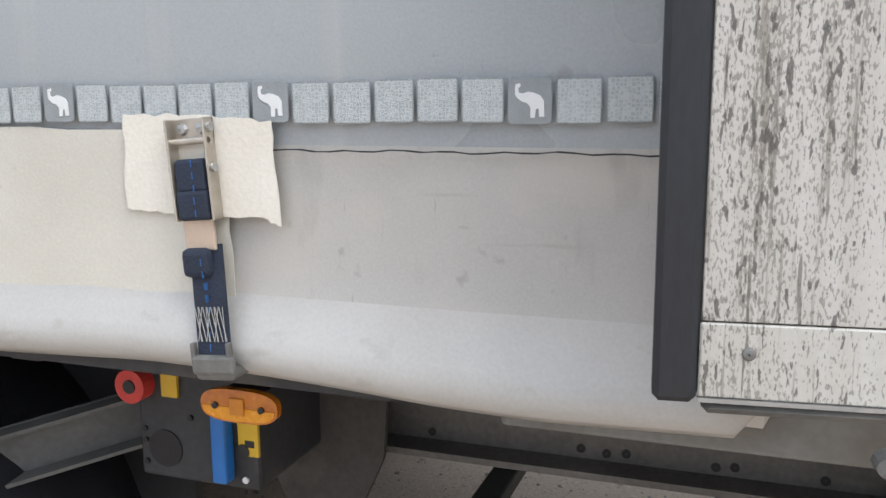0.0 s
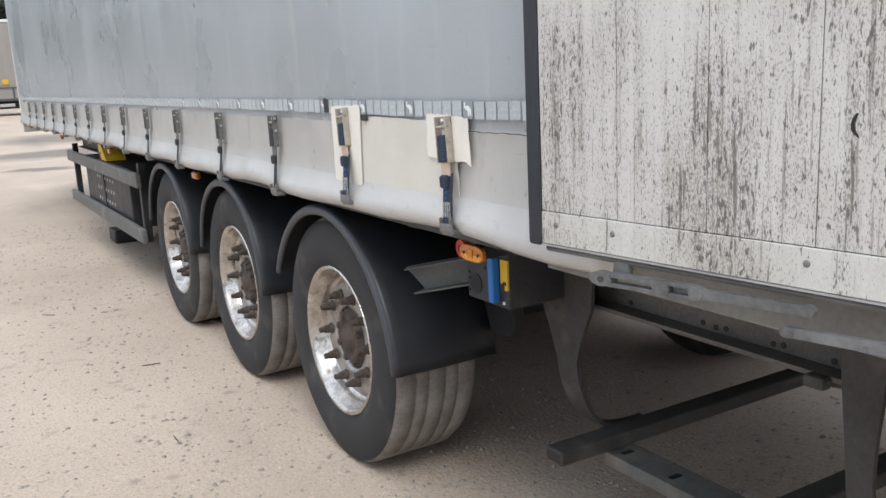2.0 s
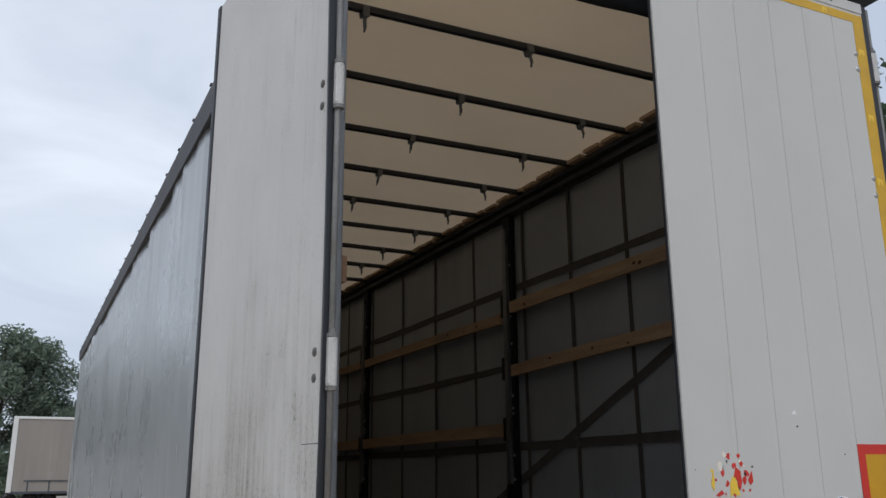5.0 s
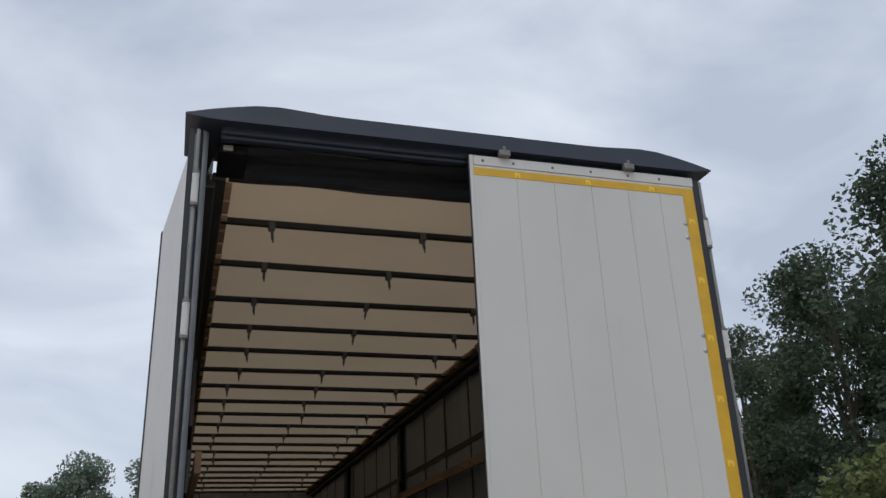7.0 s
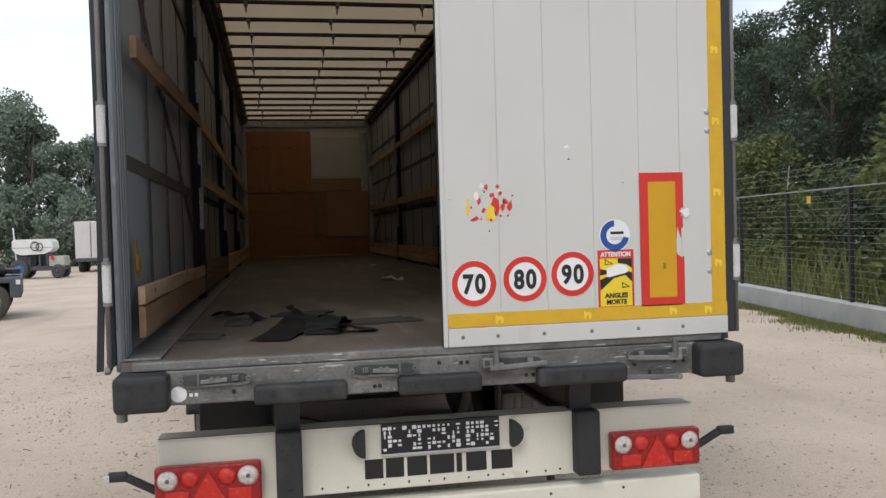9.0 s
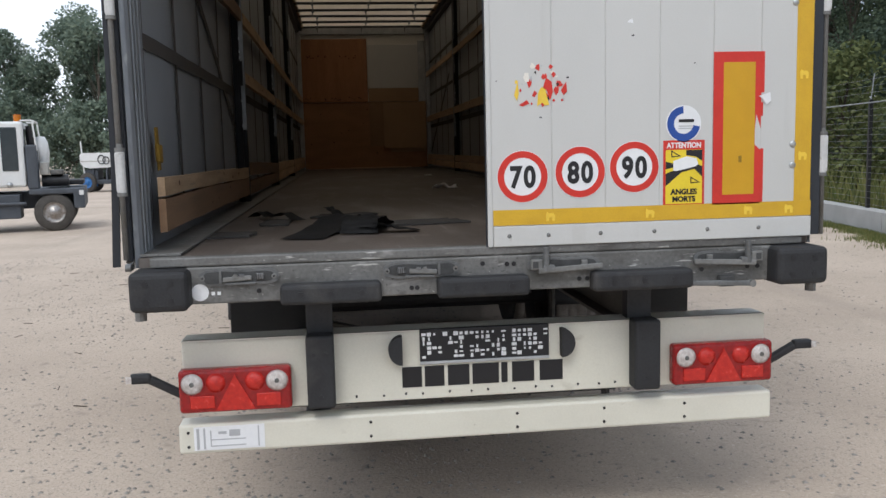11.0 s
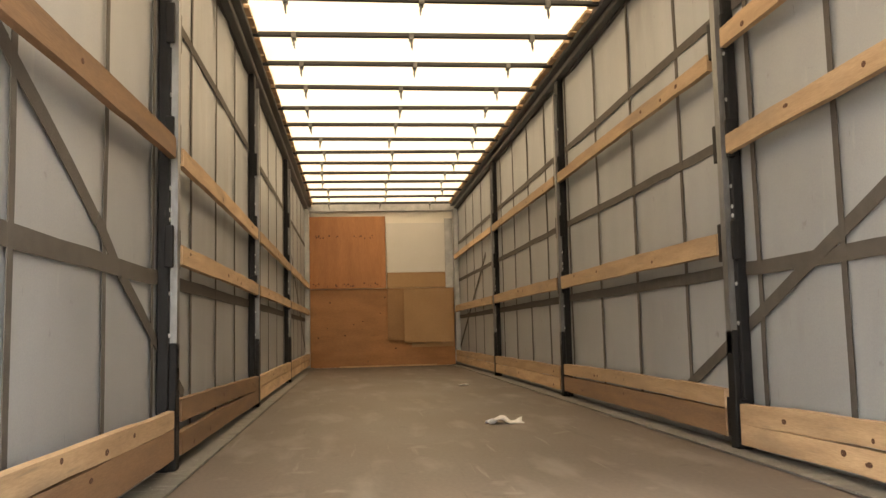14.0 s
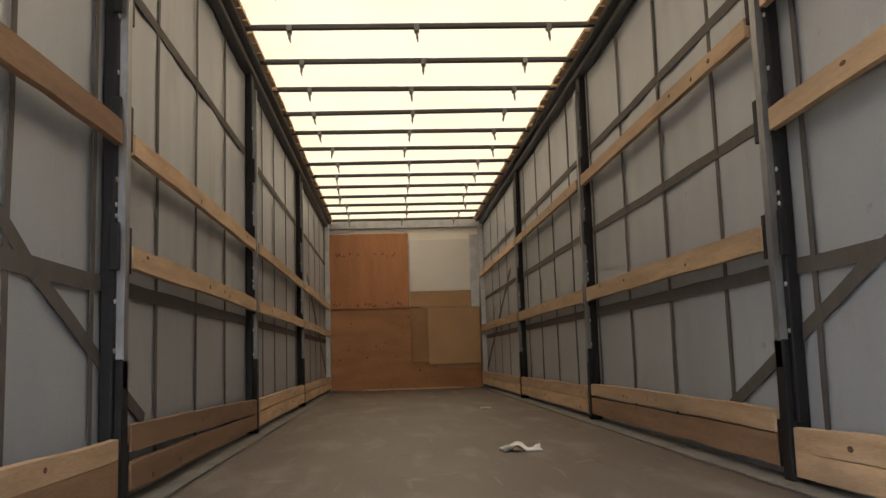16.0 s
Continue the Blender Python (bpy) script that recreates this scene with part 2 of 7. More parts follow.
PALE_THREAD = material("pale_thread", (0.42, 0.42, 0.40), (0.32, 0.32, 0.30), 0.8)
GREY_STRAP = material("webbing_grey", (0.16, 0.16, 0.16), (0.09, 0.09, 0.09), 0.8, fine=300, bump=0.4)
STEEL = material("galvanised_steel", (0.52, 0.53, 0.53), (0.36, 0.37, 0.38), 0.42, 0.75, scale=9, fine=60, bump=0.08)
OLDSTEEL = material("weathered_zinc", (0.24, 0.24, 0.232), (0.145, 0.145, 0.138), 0.62, 0.35, scale=8, fine=70, bump=0.2)
stain(OLDSTEEL, (0.16, 0.10, 0.06), [((1, 1, 1), 12, 0.66, 0.78)], 0.5)
RAILEND = material("dirty_mid_grey_rail", (0.23, 0.23, 0.222), (0.15, 0.15, 0.145), 0.6, 0.1, scale=6, fine=80, bump=0.12)
stain(RAILEND, (0.14, 0.12, 0.09), [((1, 1, 1), 7, 0.58, 0.74)], 0.6)
PALE_STEEL = material("pale_dirty_steel", (0.50, 0.49, 0.46), (0.38, 0.37, 0.34), 0.55, 0.2, scale=6, fine=80, bump=0.12)
stain(PALE_STEEL, (0.20, 0.16, 0.11), [((1, 1, 1), 7, 0.62, 0.78)], 0.6)
BUCKLE = material("worn_buckle", (0.58, 0.54, 0.48), (0.42, 0.38, 0.33), 0.4, 0.8, scale=14)
BRASS = material("bare_tongue", (0.62, 0.50, 0.40), (0.52, 0.42, 0.34), 0.45, 0.4, scale=10)
BLACK = material("black_steel", (0.022, 0.023, 0.025), (0.012, 0.012, 0.014), 0.5, scale=7, fine=90, bump=0.12)
ROOFCAP = material("blue_black_roof_cap", (0.030, 0.040, 0.062), (0.020, 0.027, 0.044), 0.45, scale=5, fine=120, bump=0.08)
FLAP = material("dark_grey_flap", (0.085, 0.090, 0.10), (0.055, 0.060, 0.068), 0.55, scale=4, fine=160, bump=0.06, stretch=(1, 8, 1))
CHASSIS = material("grey_chassis_paint", (0.045, 0.046, 0.050), (0.024, 0.025, 0.027), 0.6, scale=5, fine=80, bump=0.15)
stain(CHASSIS, (0.20, 0.18, 0.15), [((1, 1, 1), 5, 0.58, 0.80)], 0.45)
BEAM = material("dusty_chassis_beam", (0.165, 0.155, 0.145), (0.095, 0.09, 0.085), 0.7, scale=5, fine=80, bump=0.15, spec=0.3)
stain(BEAM, (0.30, 0.265, 0.225), [((1, 0.4, 1), 4, 0.56, 0.78)], 0.5)
ARM = material("dusty_dark_steel", (0.075, 0.072, 0.068), (0.045, 0.043, 0.04), 0.7, scale=6, fine=80, bump=0.15, spec=0.3)
stain(ARM, (0.17, 0.155, 0.135), [((1, 1, 1), 6, 0.55, 0.75)], 0.5)
RAILDARK = material("dark_roof_rail", (0.10, 0.105, 0.11), (0.06, 0.063, 0.066), 0.4, 0.25, scale=6, fine=90, bump=0.1, stretch=(1, 0.2, 1))
POST = material("matt_black_post", (0.013, 0.013, 0.014), (0.007, 0.007, 0.008), 0.6, scale=7, fine=90, bump=0.12, spec=0.22)
stain(POST, (0.07, 0.065, 0.06), [((4, 4, 1), 9, 0.66, 0.78)], 0.5)
RACK = material("dusty_grey_steel", (0.15, 0.15, 0.145), (0.09, 0.09, 0.085), 0.65, 0.1, scale=6, fine=80, bump=0.15)
stain(RACK, (0.28, 0.25, 0.21), [((1, 1, 1), 6, 0.55, 0.75)], 0.5)
RUBBER = material("tyre_rubber", (0.030, 0.030, 0.031), (0.018, 0.018, 0.019), 0.82, scale=9, fine=120, bump=0.25)
stain(RUBBER, (0.13, 0.115, 0.095), [((1, 1, 1), 6, 0.56, 0.80)], 0.55)
DUSTY_TYRE = material("dusty_tyre_rubber", (0.085, 0.078, 0.070), (0.050, 0.046, 0.042), 0.9, scale=9, fine=120, bump=0.25)
TREAD = material("dusty_tread", (0.235, 0.215, 0.195), (0.13, 0.118, 0.105), 0.95, scale=14, fine=90, bump=0.5)
FENDER = material("black_plastic", (0.018, 0.020, 0.024), (0.012, 0.013, 0.016), 0.46, scale=5, fine=160, bump=0.2, rvar=0.16)
stain(FENDER, (0.10, 0.09, 0.075), [((1, 1, 1), 4, 0.60, 0.82)], 0.35)
# The lip is a little paler than the rest of the guard.
LIP = material("paler_guard_lip", (0.050, 0.054, 0.062), (0.034, 0.037, 0.043), 0.4, scale=6, fine=160, bump=0.15)
BUFFER = material("black_buffer", (0.028, 0.029, 0.031), (0.016, 0.016, 0.018), 0.7, scale=9, fine=120, bump=0.3)
stain(BUFFER, (0.11, 0.10, 0.09), [((1, 1, 1), 7, 0.58, 0.80)], 0.4)
SEAL = material("door_seal_rubber", (0.024, 0.028, 0.035), (0.015, 0.017, 0.022), 0.5, scale=9, fine=160, bump=0.1, stretch=(1, 1, 0.3))
CHROME = material("worn_alloy_rim", (0.66, 0.64, 0.61), (0.34, 0.30, 0.26), 0.22, 0.92, scale=12, fine=90, bump=0.15)
stain(CHROME, (0.17, 0.10, 0.06), [((1, 1, 1), 16, 0.60, 0.70), ((1, 1, 1), 46, 0.62, 0.70)], 0.6)
GALV = material("dull_galvanised", (0.24, 0.245, 0.25), (0.13, 0.133, 0.138), 0.42, 0.6, scale=9, fine=60, bump=0.08, stretch=(1, 1, 0.3))
# Dirty disc, its base also darkened for the shade inside the rim.
RIMDISC = material("dirty_shaded_disc", (0.46, 0.44, 0.42), (0.26, 0.235, 0.215), 0.36, 0.7, scale=16, fine=90, bump=0.2)
stain(RIMDISC, (0.14, 0.085, 0.05), [((1, 1, 1), 12, 0.58, 0.72)], 0.7)
LEVER = material("dirty_cast_rivet", (0.16, 0.158, 0.15), (0.08, 0.078, 0.073), 0.6, 0.2, scale=10, fine=80, bump=0.2)
ZINC = material("worn_zinc_lever", (0.20, 0.205, 0.207), (0.095, 0.098, 0.10), 0.5, 0.35, scale=12, fine=80, bump=0.2)
stain(ZINC, (0.10, 0.085, 0.07), [((1, 1, 1), 14, 0.60, 0.72), ((1, 1, 1), 45, 0.66, 0.74)], 0.7)
HINGE = material("chipped_white_hinge", (0.60, 0.60, 0.59), (0.48, 0.48, 0.47), 0.45, scale=8, fine=90, bump=0.08)
stain(HINGE, (0.16, 0.13, 0.10), [((3, 3, 1), 14, 0.62, 0.70), ((1, 1, 1), 30, 0.66, 0.72)], 0.8)
HUBDIRT = material("rusty_hub", (0.105, 0.080, 0.062), (0.045, 0.036, 0.031), 0.8, 0.2, scale=18, fine=120, bump=0.5)
DOOR_IN = material("mould_stained_white_panel", (0.63, 0.625, 0.61), (0.55, 0.54, 0.52), 0.5, scale=2.2, fine=120, bump=0.05)
DOOR_LOW = material("stained_kick_strip", (0.60, 0.60, 0.57), (0.50, 0.49, 0.46), 0.5, scale=3, fine=120, bump=0.08)
mould(DOOR_IN, 1.30, 2.55)
mould(DOOR_LOW, 1.22, 1.60, 0.75)
DOOR_OUT = material("white_door_paint", (0.585, 0.585, 0.565), (0.53, 0.53, 0.51), 0.38, scale=1.2, fine=200, bump=0.03)
stain(DOOR_OUT, (0.36, 0.34, 0.30), [((6, 6, 0.5), 2.0, 0.66, 0.90), ((3, 3, 3), 22, 0.74, 0.78)], 0.3)
TAPE_Y = material("yellow_reflective_tape", (0.66, 0.40, 0.02), (0.56, 0.33, 0.02), 0.45, scale=12, fine=240, bump=0.12)
TAPE_Y2 = material("bright_yellow_mark", (0.85, 0.60, 0.06), (0.75, 0.5, 0.05), 0.5)
TAPE_R = material("red_film", (0.62, 0.035, 0.022), (0.52, 0.028, 0.02), 0.42, scale=12)
SIGN_O = material("amber_reflective_film", (0.60, 0.33, 0.01), (0.54, 0.29, 0.01), 0.4, scale=10, fine=300, bump=0.1)
SIGN_W = material("white_film", (0.80, 0.81, 0.82), (0.74, 0.75, 0.76), 0.4, scale=10)
SIGN_Y = material("yellow_film", (0.80, 0.62, 0.03), (0.75, 0.56, 0.03), 0.4, scale=10)
SIGN_K = material("black_film", (0.014, 0.014, 0.016), (0.010, 0.010, 0.012), 0.5)
SIGN_B = material("blue_film", (0.02, 0.075, 0.33), (0.016, 0.06, 0.27), 0.45)
SIGN_G = material("grey_print", (0.45, 0.46, 0.47), (0.40, 0.41, 0.42), 0.5)
TILE = material("reflective_tile", (0.43, 0.47, 0.485), (0.35, 0.39, 0.405), 0.4, scale=40, fine=700, bump=0.5, per_object=0.08)
def honeycomb(m, dark, pale):
    """A fine cell pattern and a darker stitched rim for the small reflective tiles."""
    n, l = m.node_tree.nodes, m.node_tree.links
    b, under = base_socket(m)
    co, vo, ra, mi = n.new("ShaderNodeTexCoord"), n.new("ShaderNodeTexVoronoi"), n.new("ShaderNodeMapRange"), n.new("ShaderNodeMix")
    vo.feature = "DISTANCE_TO_EDGE"
    vo.inputs["Scale"].default_value, vo.inputs["Randomness"].default_value = 230, 0.35
    ra.inputs["From Min"].default_value, ra.inputs["From Max"].default_value = 0.06, 0.16
    ra.inputs["To Min"].default_value, ra.inputs["To Max"].default_value = 0.65, 0.0
    l.new(co.outputs["Object"], vo.inputs["Vector"])
    l.new(vo.outputs["Distance"], ra.inputs[0])
    mi.data_type = "RGBA"
    mi.inputs[7].default_value = (*pale, 1)
    l.new(ra.outputs[0], mi.inputs[0])
    l.new(under, mi.inputs[6])
    se, mxx, rb, m2 = n.new("ShaderNodeSeparateXYZ"), n.new("ShaderNodeMath"), n.new("ShaderNodeMapRange"), n.new("ShaderNodeMix")
    l.new(co.outputs["Object"], se.inputs[0])
    ay, sz, az = n.new("ShaderNodeMath"), n.new("ShaderNodeMath"), n.new("ShaderNodeMath")
    ay.operation, sz.operation, az.operation, mxx.operation = "ABSOLUTE", "SUBTRACT", "ABSOLUTE", "MAXIMUM"
    sz.inputs[1].default_value = 0.0245
    l.new(se.outputs[1], ay.inputs[0])
    l.new(se.outputs[2], sz.inputs[0])
    l.new(sz.outputs[0], az.inputs[0])
    l.new(ay.outputs[0], mxx.inputs[0])
    l.new(az.outputs[0], mxx.inputs[1])
    rb.inputs["From Min"].default_value, rb.inputs["From Max"].default_value = 0.0226, 0.0236
    rb.inputs["To Max"].default_value = 0.6
    l.new(mxx.outputs[0], rb.inputs[0])
    m2.data_type = "RGBA"
    m2.inputs[7].default_value = (*dark, 1)
    l.new(rb.outputs[0], m2.inputs[0])
    l.new(mi.outputs[2], m2.inputs[6])
    l.new(m2.outputs[2], b.inputs["Base Color"])


honeycomb(TILE, (0.17, 0.185, 0.195), (0.56, 0.60, 0.61))
TILE_BACK = material("grey_blue_tile", (0.30, 0.33, 0.345), (0.25, 0.275, 0.29), 0.45, scale=30, fine=300)
TILE_LOGO = material("white_mark", (0.78, 0.80, 0.81), (0.70, 0.72, 0.73), 0.5)
AMBER = material("amber_lens", (0.60, 0.19, 0.006), (0.40, 0.10, 0.004), 0.22, scale=60, fine=500, bump=0.5, coat=0.5)
REDLENS = material("red_lens", (0.36, 0.010, 0.010), (0.20, 0.005, 0.006), 0.22, scale=50, fine=420, bump=0.4, coat=0.15)
REDBRIGHT = material("bright_red_lens", (0.62, 0.030, 0.018), (0.42, 0.012, 0.009), 0.24, scale=50, fine=420, bump=0.4, coat=0.15)
CLEAR = material("clear_lens", (0.74, 0.71, 0.68), (0.42, 0.36, 0.33), 0.16, scale=70, fine=420, bump=0.6, coat=0.15)
CREAM = material("cream_bumper_paint", (0.72, 0.70, 0.60), (0.64, 0.62, 0.53), 0.42, scale=3, fine=140, bump=0.04)
stain(CREAM, (0.25, 0.20, 0.13), [((1, 1, 2), 7, 0.68, 0.82), ((1, 1, 1), 50, 0.72, 0.78)], 0.4)
RIMSTEEL = material("worn_cast_steel", (0.185, 0.188, 0.187), (0.10, 0.103, 0.103), 0.55, 0.3, scale=14, fine=90, bump=0.2)
# Dark steel that carries the shade of the latch recesses in its colour.
TROUGH = material("dark_latch_steel", (0.065, 0.066, 0.066), (0.035, 0.036, 0.036), 0.8, scale=20, fine=120, bump=0.3)
SILL = material("worn_grey_sill", (0.195, 0.192, 0.183), (0.105, 0.104, 0.099), 0.6, 0.15, scale=4, fine=90, bump=0.2)
stain(SILL, (0.40, 0.39, 0.37), [((2, 6, 6), 5, 0.62, 0.76)], 0.5)
stain(SILL, (0.60, 0.59, 0.56), [((1, 8, 8), 12, 0.66, 0.72), ((1, 1, 1), 60, 0.70, 0.75)], 0.7)
stain(SILL, (0.06, 0.056, 0.050), [((1, 1, 1), 16, 0.60, 0.72), ((1, 1, 3), 5, 0.58, 0.72), ((1, 1, 1), 70, 0.64, 0.70)], 0.65)
PILLAR = material("anodised_pillar", (0.30, 0.32, 0.34), (0.17, 0.18, 0.195), 0.45, 0.3, scale=4, fine=90, bump=0.1, stretch=(1, 1, 0.12))
stain(PILLAR, (0.42, 0.43, 0.43), [((5, 5, 2), 6, 0.64, 0.72)], 0.6)
FLOOR = material("grey_brown_plywood_floor", (0.128, 0.105, 0.091), (0.078, 0.064, 0.056), 0.55, scale=1.8, fine=60, bump=0.12, stretch=(1, 0.5, 1), rvar=0.18)
stain(FLOOR, (0.25, 0.235, 0.215), [((2.4, 0.6, 1), 2.0, 0.54, 0.74), ((1, 1, 1), 5, 0.64, 0.76), ((9, 0.5, 1), 3, 0.66, 0.76)], 0.5)
stain(FLOOR, (0.055, 0.042, 0.035), [((1, 1, 1), 7, 0.66, 0.76), ((6, 0.3, 1), 3, 0.66, 0.80), ((14, 0.5, 1), 4, 0.68, 0.78)], 0.65)
WOOD = material("rough_sawn_pine", (0.53, 0.375, 0.235), (0.35, 0.235, 0.140), 0.8, scale=3.5, fine=40, bump=0.3, stretch=(6, 0.6, 6), per_object=0.22)
stain(WOOD, (0.21, 0.165, 0.125), [((3, 0.7, 3), 2.2, 0.54, 0.74), ((12, 0.6, 12), 6, 0.62, 0.74)], 0.55)
stain(WOOD, (0.11, 0.065, 0.035), [((5, 2.5, 5), 5, 0.70, 0.76)], 0.7)
DARKWOOD = material("dark_brown_board", (0.235, 0.14, 0.078), (0.15, 0.088, 0.05), 0.85, scale=3.5, fine=40, bump=0.35, stretch=(6, 0.6, 6), per_object=0.2)
PLY = material("orange_plywood", (0.42, 0.19, 0.077), (0.30, 0.125, 0.050), 0.6, scale=2.4, fine=30, bump=0.08, stretch=(3.0, 3.0, 0.45))
stain(PLY, (0.16, 0.06, 0.03), [((2, 2, 1), 9, 0.70, 0.80)], 0.5)
CHIP = material("worn_plywood", (0.39, 0.195, 0.088), (0.265, 0.128, 0.057), 0.7, scale=3, fine=36, bump=0.12, stretch=(0.7, 2, 2.2))
stain(CHIP, (0.11, 0.055, 0.03), [((1, 1, 2.5), 5, 0.66, 0.80), ((1, 1, 1), 16, 0.72, 0.78)], 0.6)
KNOT = material("dark_knot", (0.10, 0.04, 0.02), (0.07, 0.03, 0.015), 0.8)
CARD = material("brown_cardboard", (0.40, 0.255, 0.14), (0.33, 0.205, 0.11), 0.85, scale=2, fine=60, bump=0.06)
WHITEPANEL = material("pale_front_panel", (0.74, 0.71, 0.65), (0.66, 0.63, 0.57), 0.5, scale=2, fine=90, bump=0.04)
MATDUST = material("dusty_rubber_scrap", (0.060, 0.056, 0.052), (0.030, 0.029, 0.028), 0.85, scale=7, fine=120, bump=0.3)
GREYPANEL = material("pale_grey_panel", (0.60, 0.59, 0.565), (0.54, 0.53, 0.51), 0.5, scale=2, fine=90, bump=0.04)
CARD2 = material("darker_fibreboard", (0.34, 0.20, 0.10), (0.27, 0.155, 0.08), 0.85, scale=2, fine=60, bump=0.06)
PAPER = material("white_paper", (0.80, 0.79, 0.77), (0.70, 0.69, 0.67), 0.8)
MAT = material("black_rubber_scrap", (0.020, 0.020, 0.021), (0.012, 0.012, 0.013), 0.75, scale=12, fine=120, bump=0.3)
BLUE = material("blue_plastic", (0.02, 0.17, 0.52), (0.018, 0.14, 0.44), 0.4)
RED = material("red_plastic", (0.60, 0.05, 0.04), (0.5, 0.04, 0.035), 0.45)
STRAP_Y = material("dull_yellow_webbing", (0.28, 0.165, 0.015), (0.18, 0.105, 0.012), 0.8)
YELLOW = material("yellow_plastic", (0.72, 0.46, 0.03), (0.62, 0.38, 0.03), 0.5)
ROOF = material("cream_roof_tarpaulin", (0.82, 0.645, 0.435), (0.74, 0.57, 0.378), 0.6, scale=1.5, fine=160, bump=0.03)
nodes, links = ROOF.node_tree.nodes, ROOF.node_tree.links
tr, mixs = nodes.new("ShaderNodeBsdfTranslucent"), nodes.new("ShaderNodeMixShader")
b_, src_ = base_socket(ROOF)
links.new(src_, tr.inputs[0])
mixs.inputs[0].default_value = 0.185
links.new(b_.outputs[0], mixs.inputs[1])
links.new(tr.outputs[0], mixs.inputs[2])
links.new(mixs.outputs[0], nodes["Material Output"].inputs[0])
BARK = material("bark", (0.10, 0.08, 0.06), (0.055, 0.045, 0.035), 0.95, scale=6, fine=30, bump=0.6, stretch=(3, 3, 0.6))


def leaf_material(name, c1, c2):
    m = bpy.data.materials.new(name)
    m.use_nodes = True
    n, l = m.node_tree.nodes, m.node_tree.links
    b = n["Principled BSDF"]
    geo, ra = n.new("ShaderNodeNewGeometry"), n.new("ShaderNodeValToRGB")
    ra.color_ramp.elements[0].color, ra.color_ramp.elements[1].color = (*c2, 1), (*c1, 1)
    l.new(geo.outputs["Random Per Island"], ra.inputs[0])
    l.new(ra.outputs[0], b.inputs["Base Color"])
    b.inputs["Roughness"].default_value = 0.75
    b.inputs["Specular IOR Level"].default_value = 0.25
    t_, mi = n.new("ShaderNodeBsdfTranslucent"), n.new("ShaderNodeMixShader")
    l.new(ra.outputs[0], t_.inputs[0])
    mi.inputs[0].default_value = 0.3
    l.new(b.outputs[0], mi.inputs[1])
    l.new(t_.outputs[0], mi.inputs[2])
    l.new(mi.outputs[0], n["Material Output"].inputs[0])
    return m


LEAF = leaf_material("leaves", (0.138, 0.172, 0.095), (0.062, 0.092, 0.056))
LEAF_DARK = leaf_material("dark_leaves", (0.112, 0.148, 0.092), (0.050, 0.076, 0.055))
# Distance haze is put into these paler, bluer leaves.
LEAF_FAR = leaf_material("haze_paled_leaves", (0.235, 0.285, 0.205), (0.13, 0.175, 0.142))
SHRUB = leaf_material("shrub_leaves", (0.19, 0.21, 0.085), (0.08, 0.105, 0.04))
GRASS = leaf_material("grass_blades", (0.22, 0.22, 0.08), (0.10, 0.13, 0.045))
CONCRETE = material("concrete_kerb", (0.44, 0.44, 0.43), (0.34, 0.34, 0.33), 0.85, scale=2.5, fine=60, bump=0.2)
WHITE = material("white_lacquer", (0.74, 0.75, 0.74), (0.66, 0.67, 0.66), 0.4, scale=2)
stain(WHITE, (0.30, 0.27, 0.23), [((1, 1, 0.5), 3, 0.62, 0.85)], 0.35)
DKGREY = material("dark_grey_chassis", (0.075, 0.085, 0.10), (0.05, 0.058, 0.07), 0.55, scale=4)
TAUPE = material("taupe_tarpaulin", (0.30, 0.275, 0.25), (0.25, 0.23, 0.21), 0.55, scale=0.8, fine=40, stretch=(1, 1, 0.3))
stain(TAUPE, (0.40, 0.38, 0.35), [((3, 3, 0.3), 1.2, 0.60, 0.80)], 0.4)
GLASS = material("dark_window_glass", (0.03, 0.04, 0.045), (0.02, 0.03, 0.035), 0.08, spec=0.8)
RIMBLUE = material("blue_wheel_rim", (0.03, 0.16, 0.42), (0.025, 0.12, 0.33), 0.5)
ROOFING = material("grey_roof_sheet", (0.38, 0.39, 0.40), (0.30, 0.31, 0.32), 0.6, scale=3)
WIRE = material("fence_wire", (0.30, 0.31, 0.31), (0.22, 0.23, 0.23), 0.5, 0.5)


# ---- mesh helpers ----
GZ = 0.0       # ground under the trailer
FZ = 1.20      # top of the cargo floor


def mesh_of(name, bm, mats, smooth=False):
    me = bpy.data.meshes.new(name)
    bm.normal_update()
    bm.to_mesh(me)
    bm.free()
    for m in mats if isinstance(mats, (list, tuple)) else [mats]:
        me.materials.append(m)
    if smooth:
        me.shade_smooth()
    return me


def thing(name, label, category, at=(0, 0, 0), group="", kind=""):
    ob = new(name)
    ob.empty_display_size = 0.2
    ob.location = at
    return tagged(ob, label, category, group, kind)


def put(name, me, parent=None, at=(0, 0, 0), turn=(0, 0, 0), label=""):
    """Links a mesh as one object at a place given in its parent's space (world space under an Empty)."""
    ob = new(name, me)
    ob.location, ob.rotation_euler = at, [radians(a) for a in turn]
    if parent is not None:
        ob.parent = parent
        if parent.type == "EMPTY":
            ob.matrix_parent_inverse = Matrix.Translation(parent.location).inverted()
    return tagged(ob, label) if label else ob


def part(name, bm, mats, parent, label="", smooth=False):
    return put(name, mesh_of(name, bm, mats, smooth), parent, label=label)


def single(name, bm, mats, label, category, group="", kind="", smooth=False):
    return tagged(put(name, mesh_of(name, bm, mats, smooth)), label, category, group, kind)


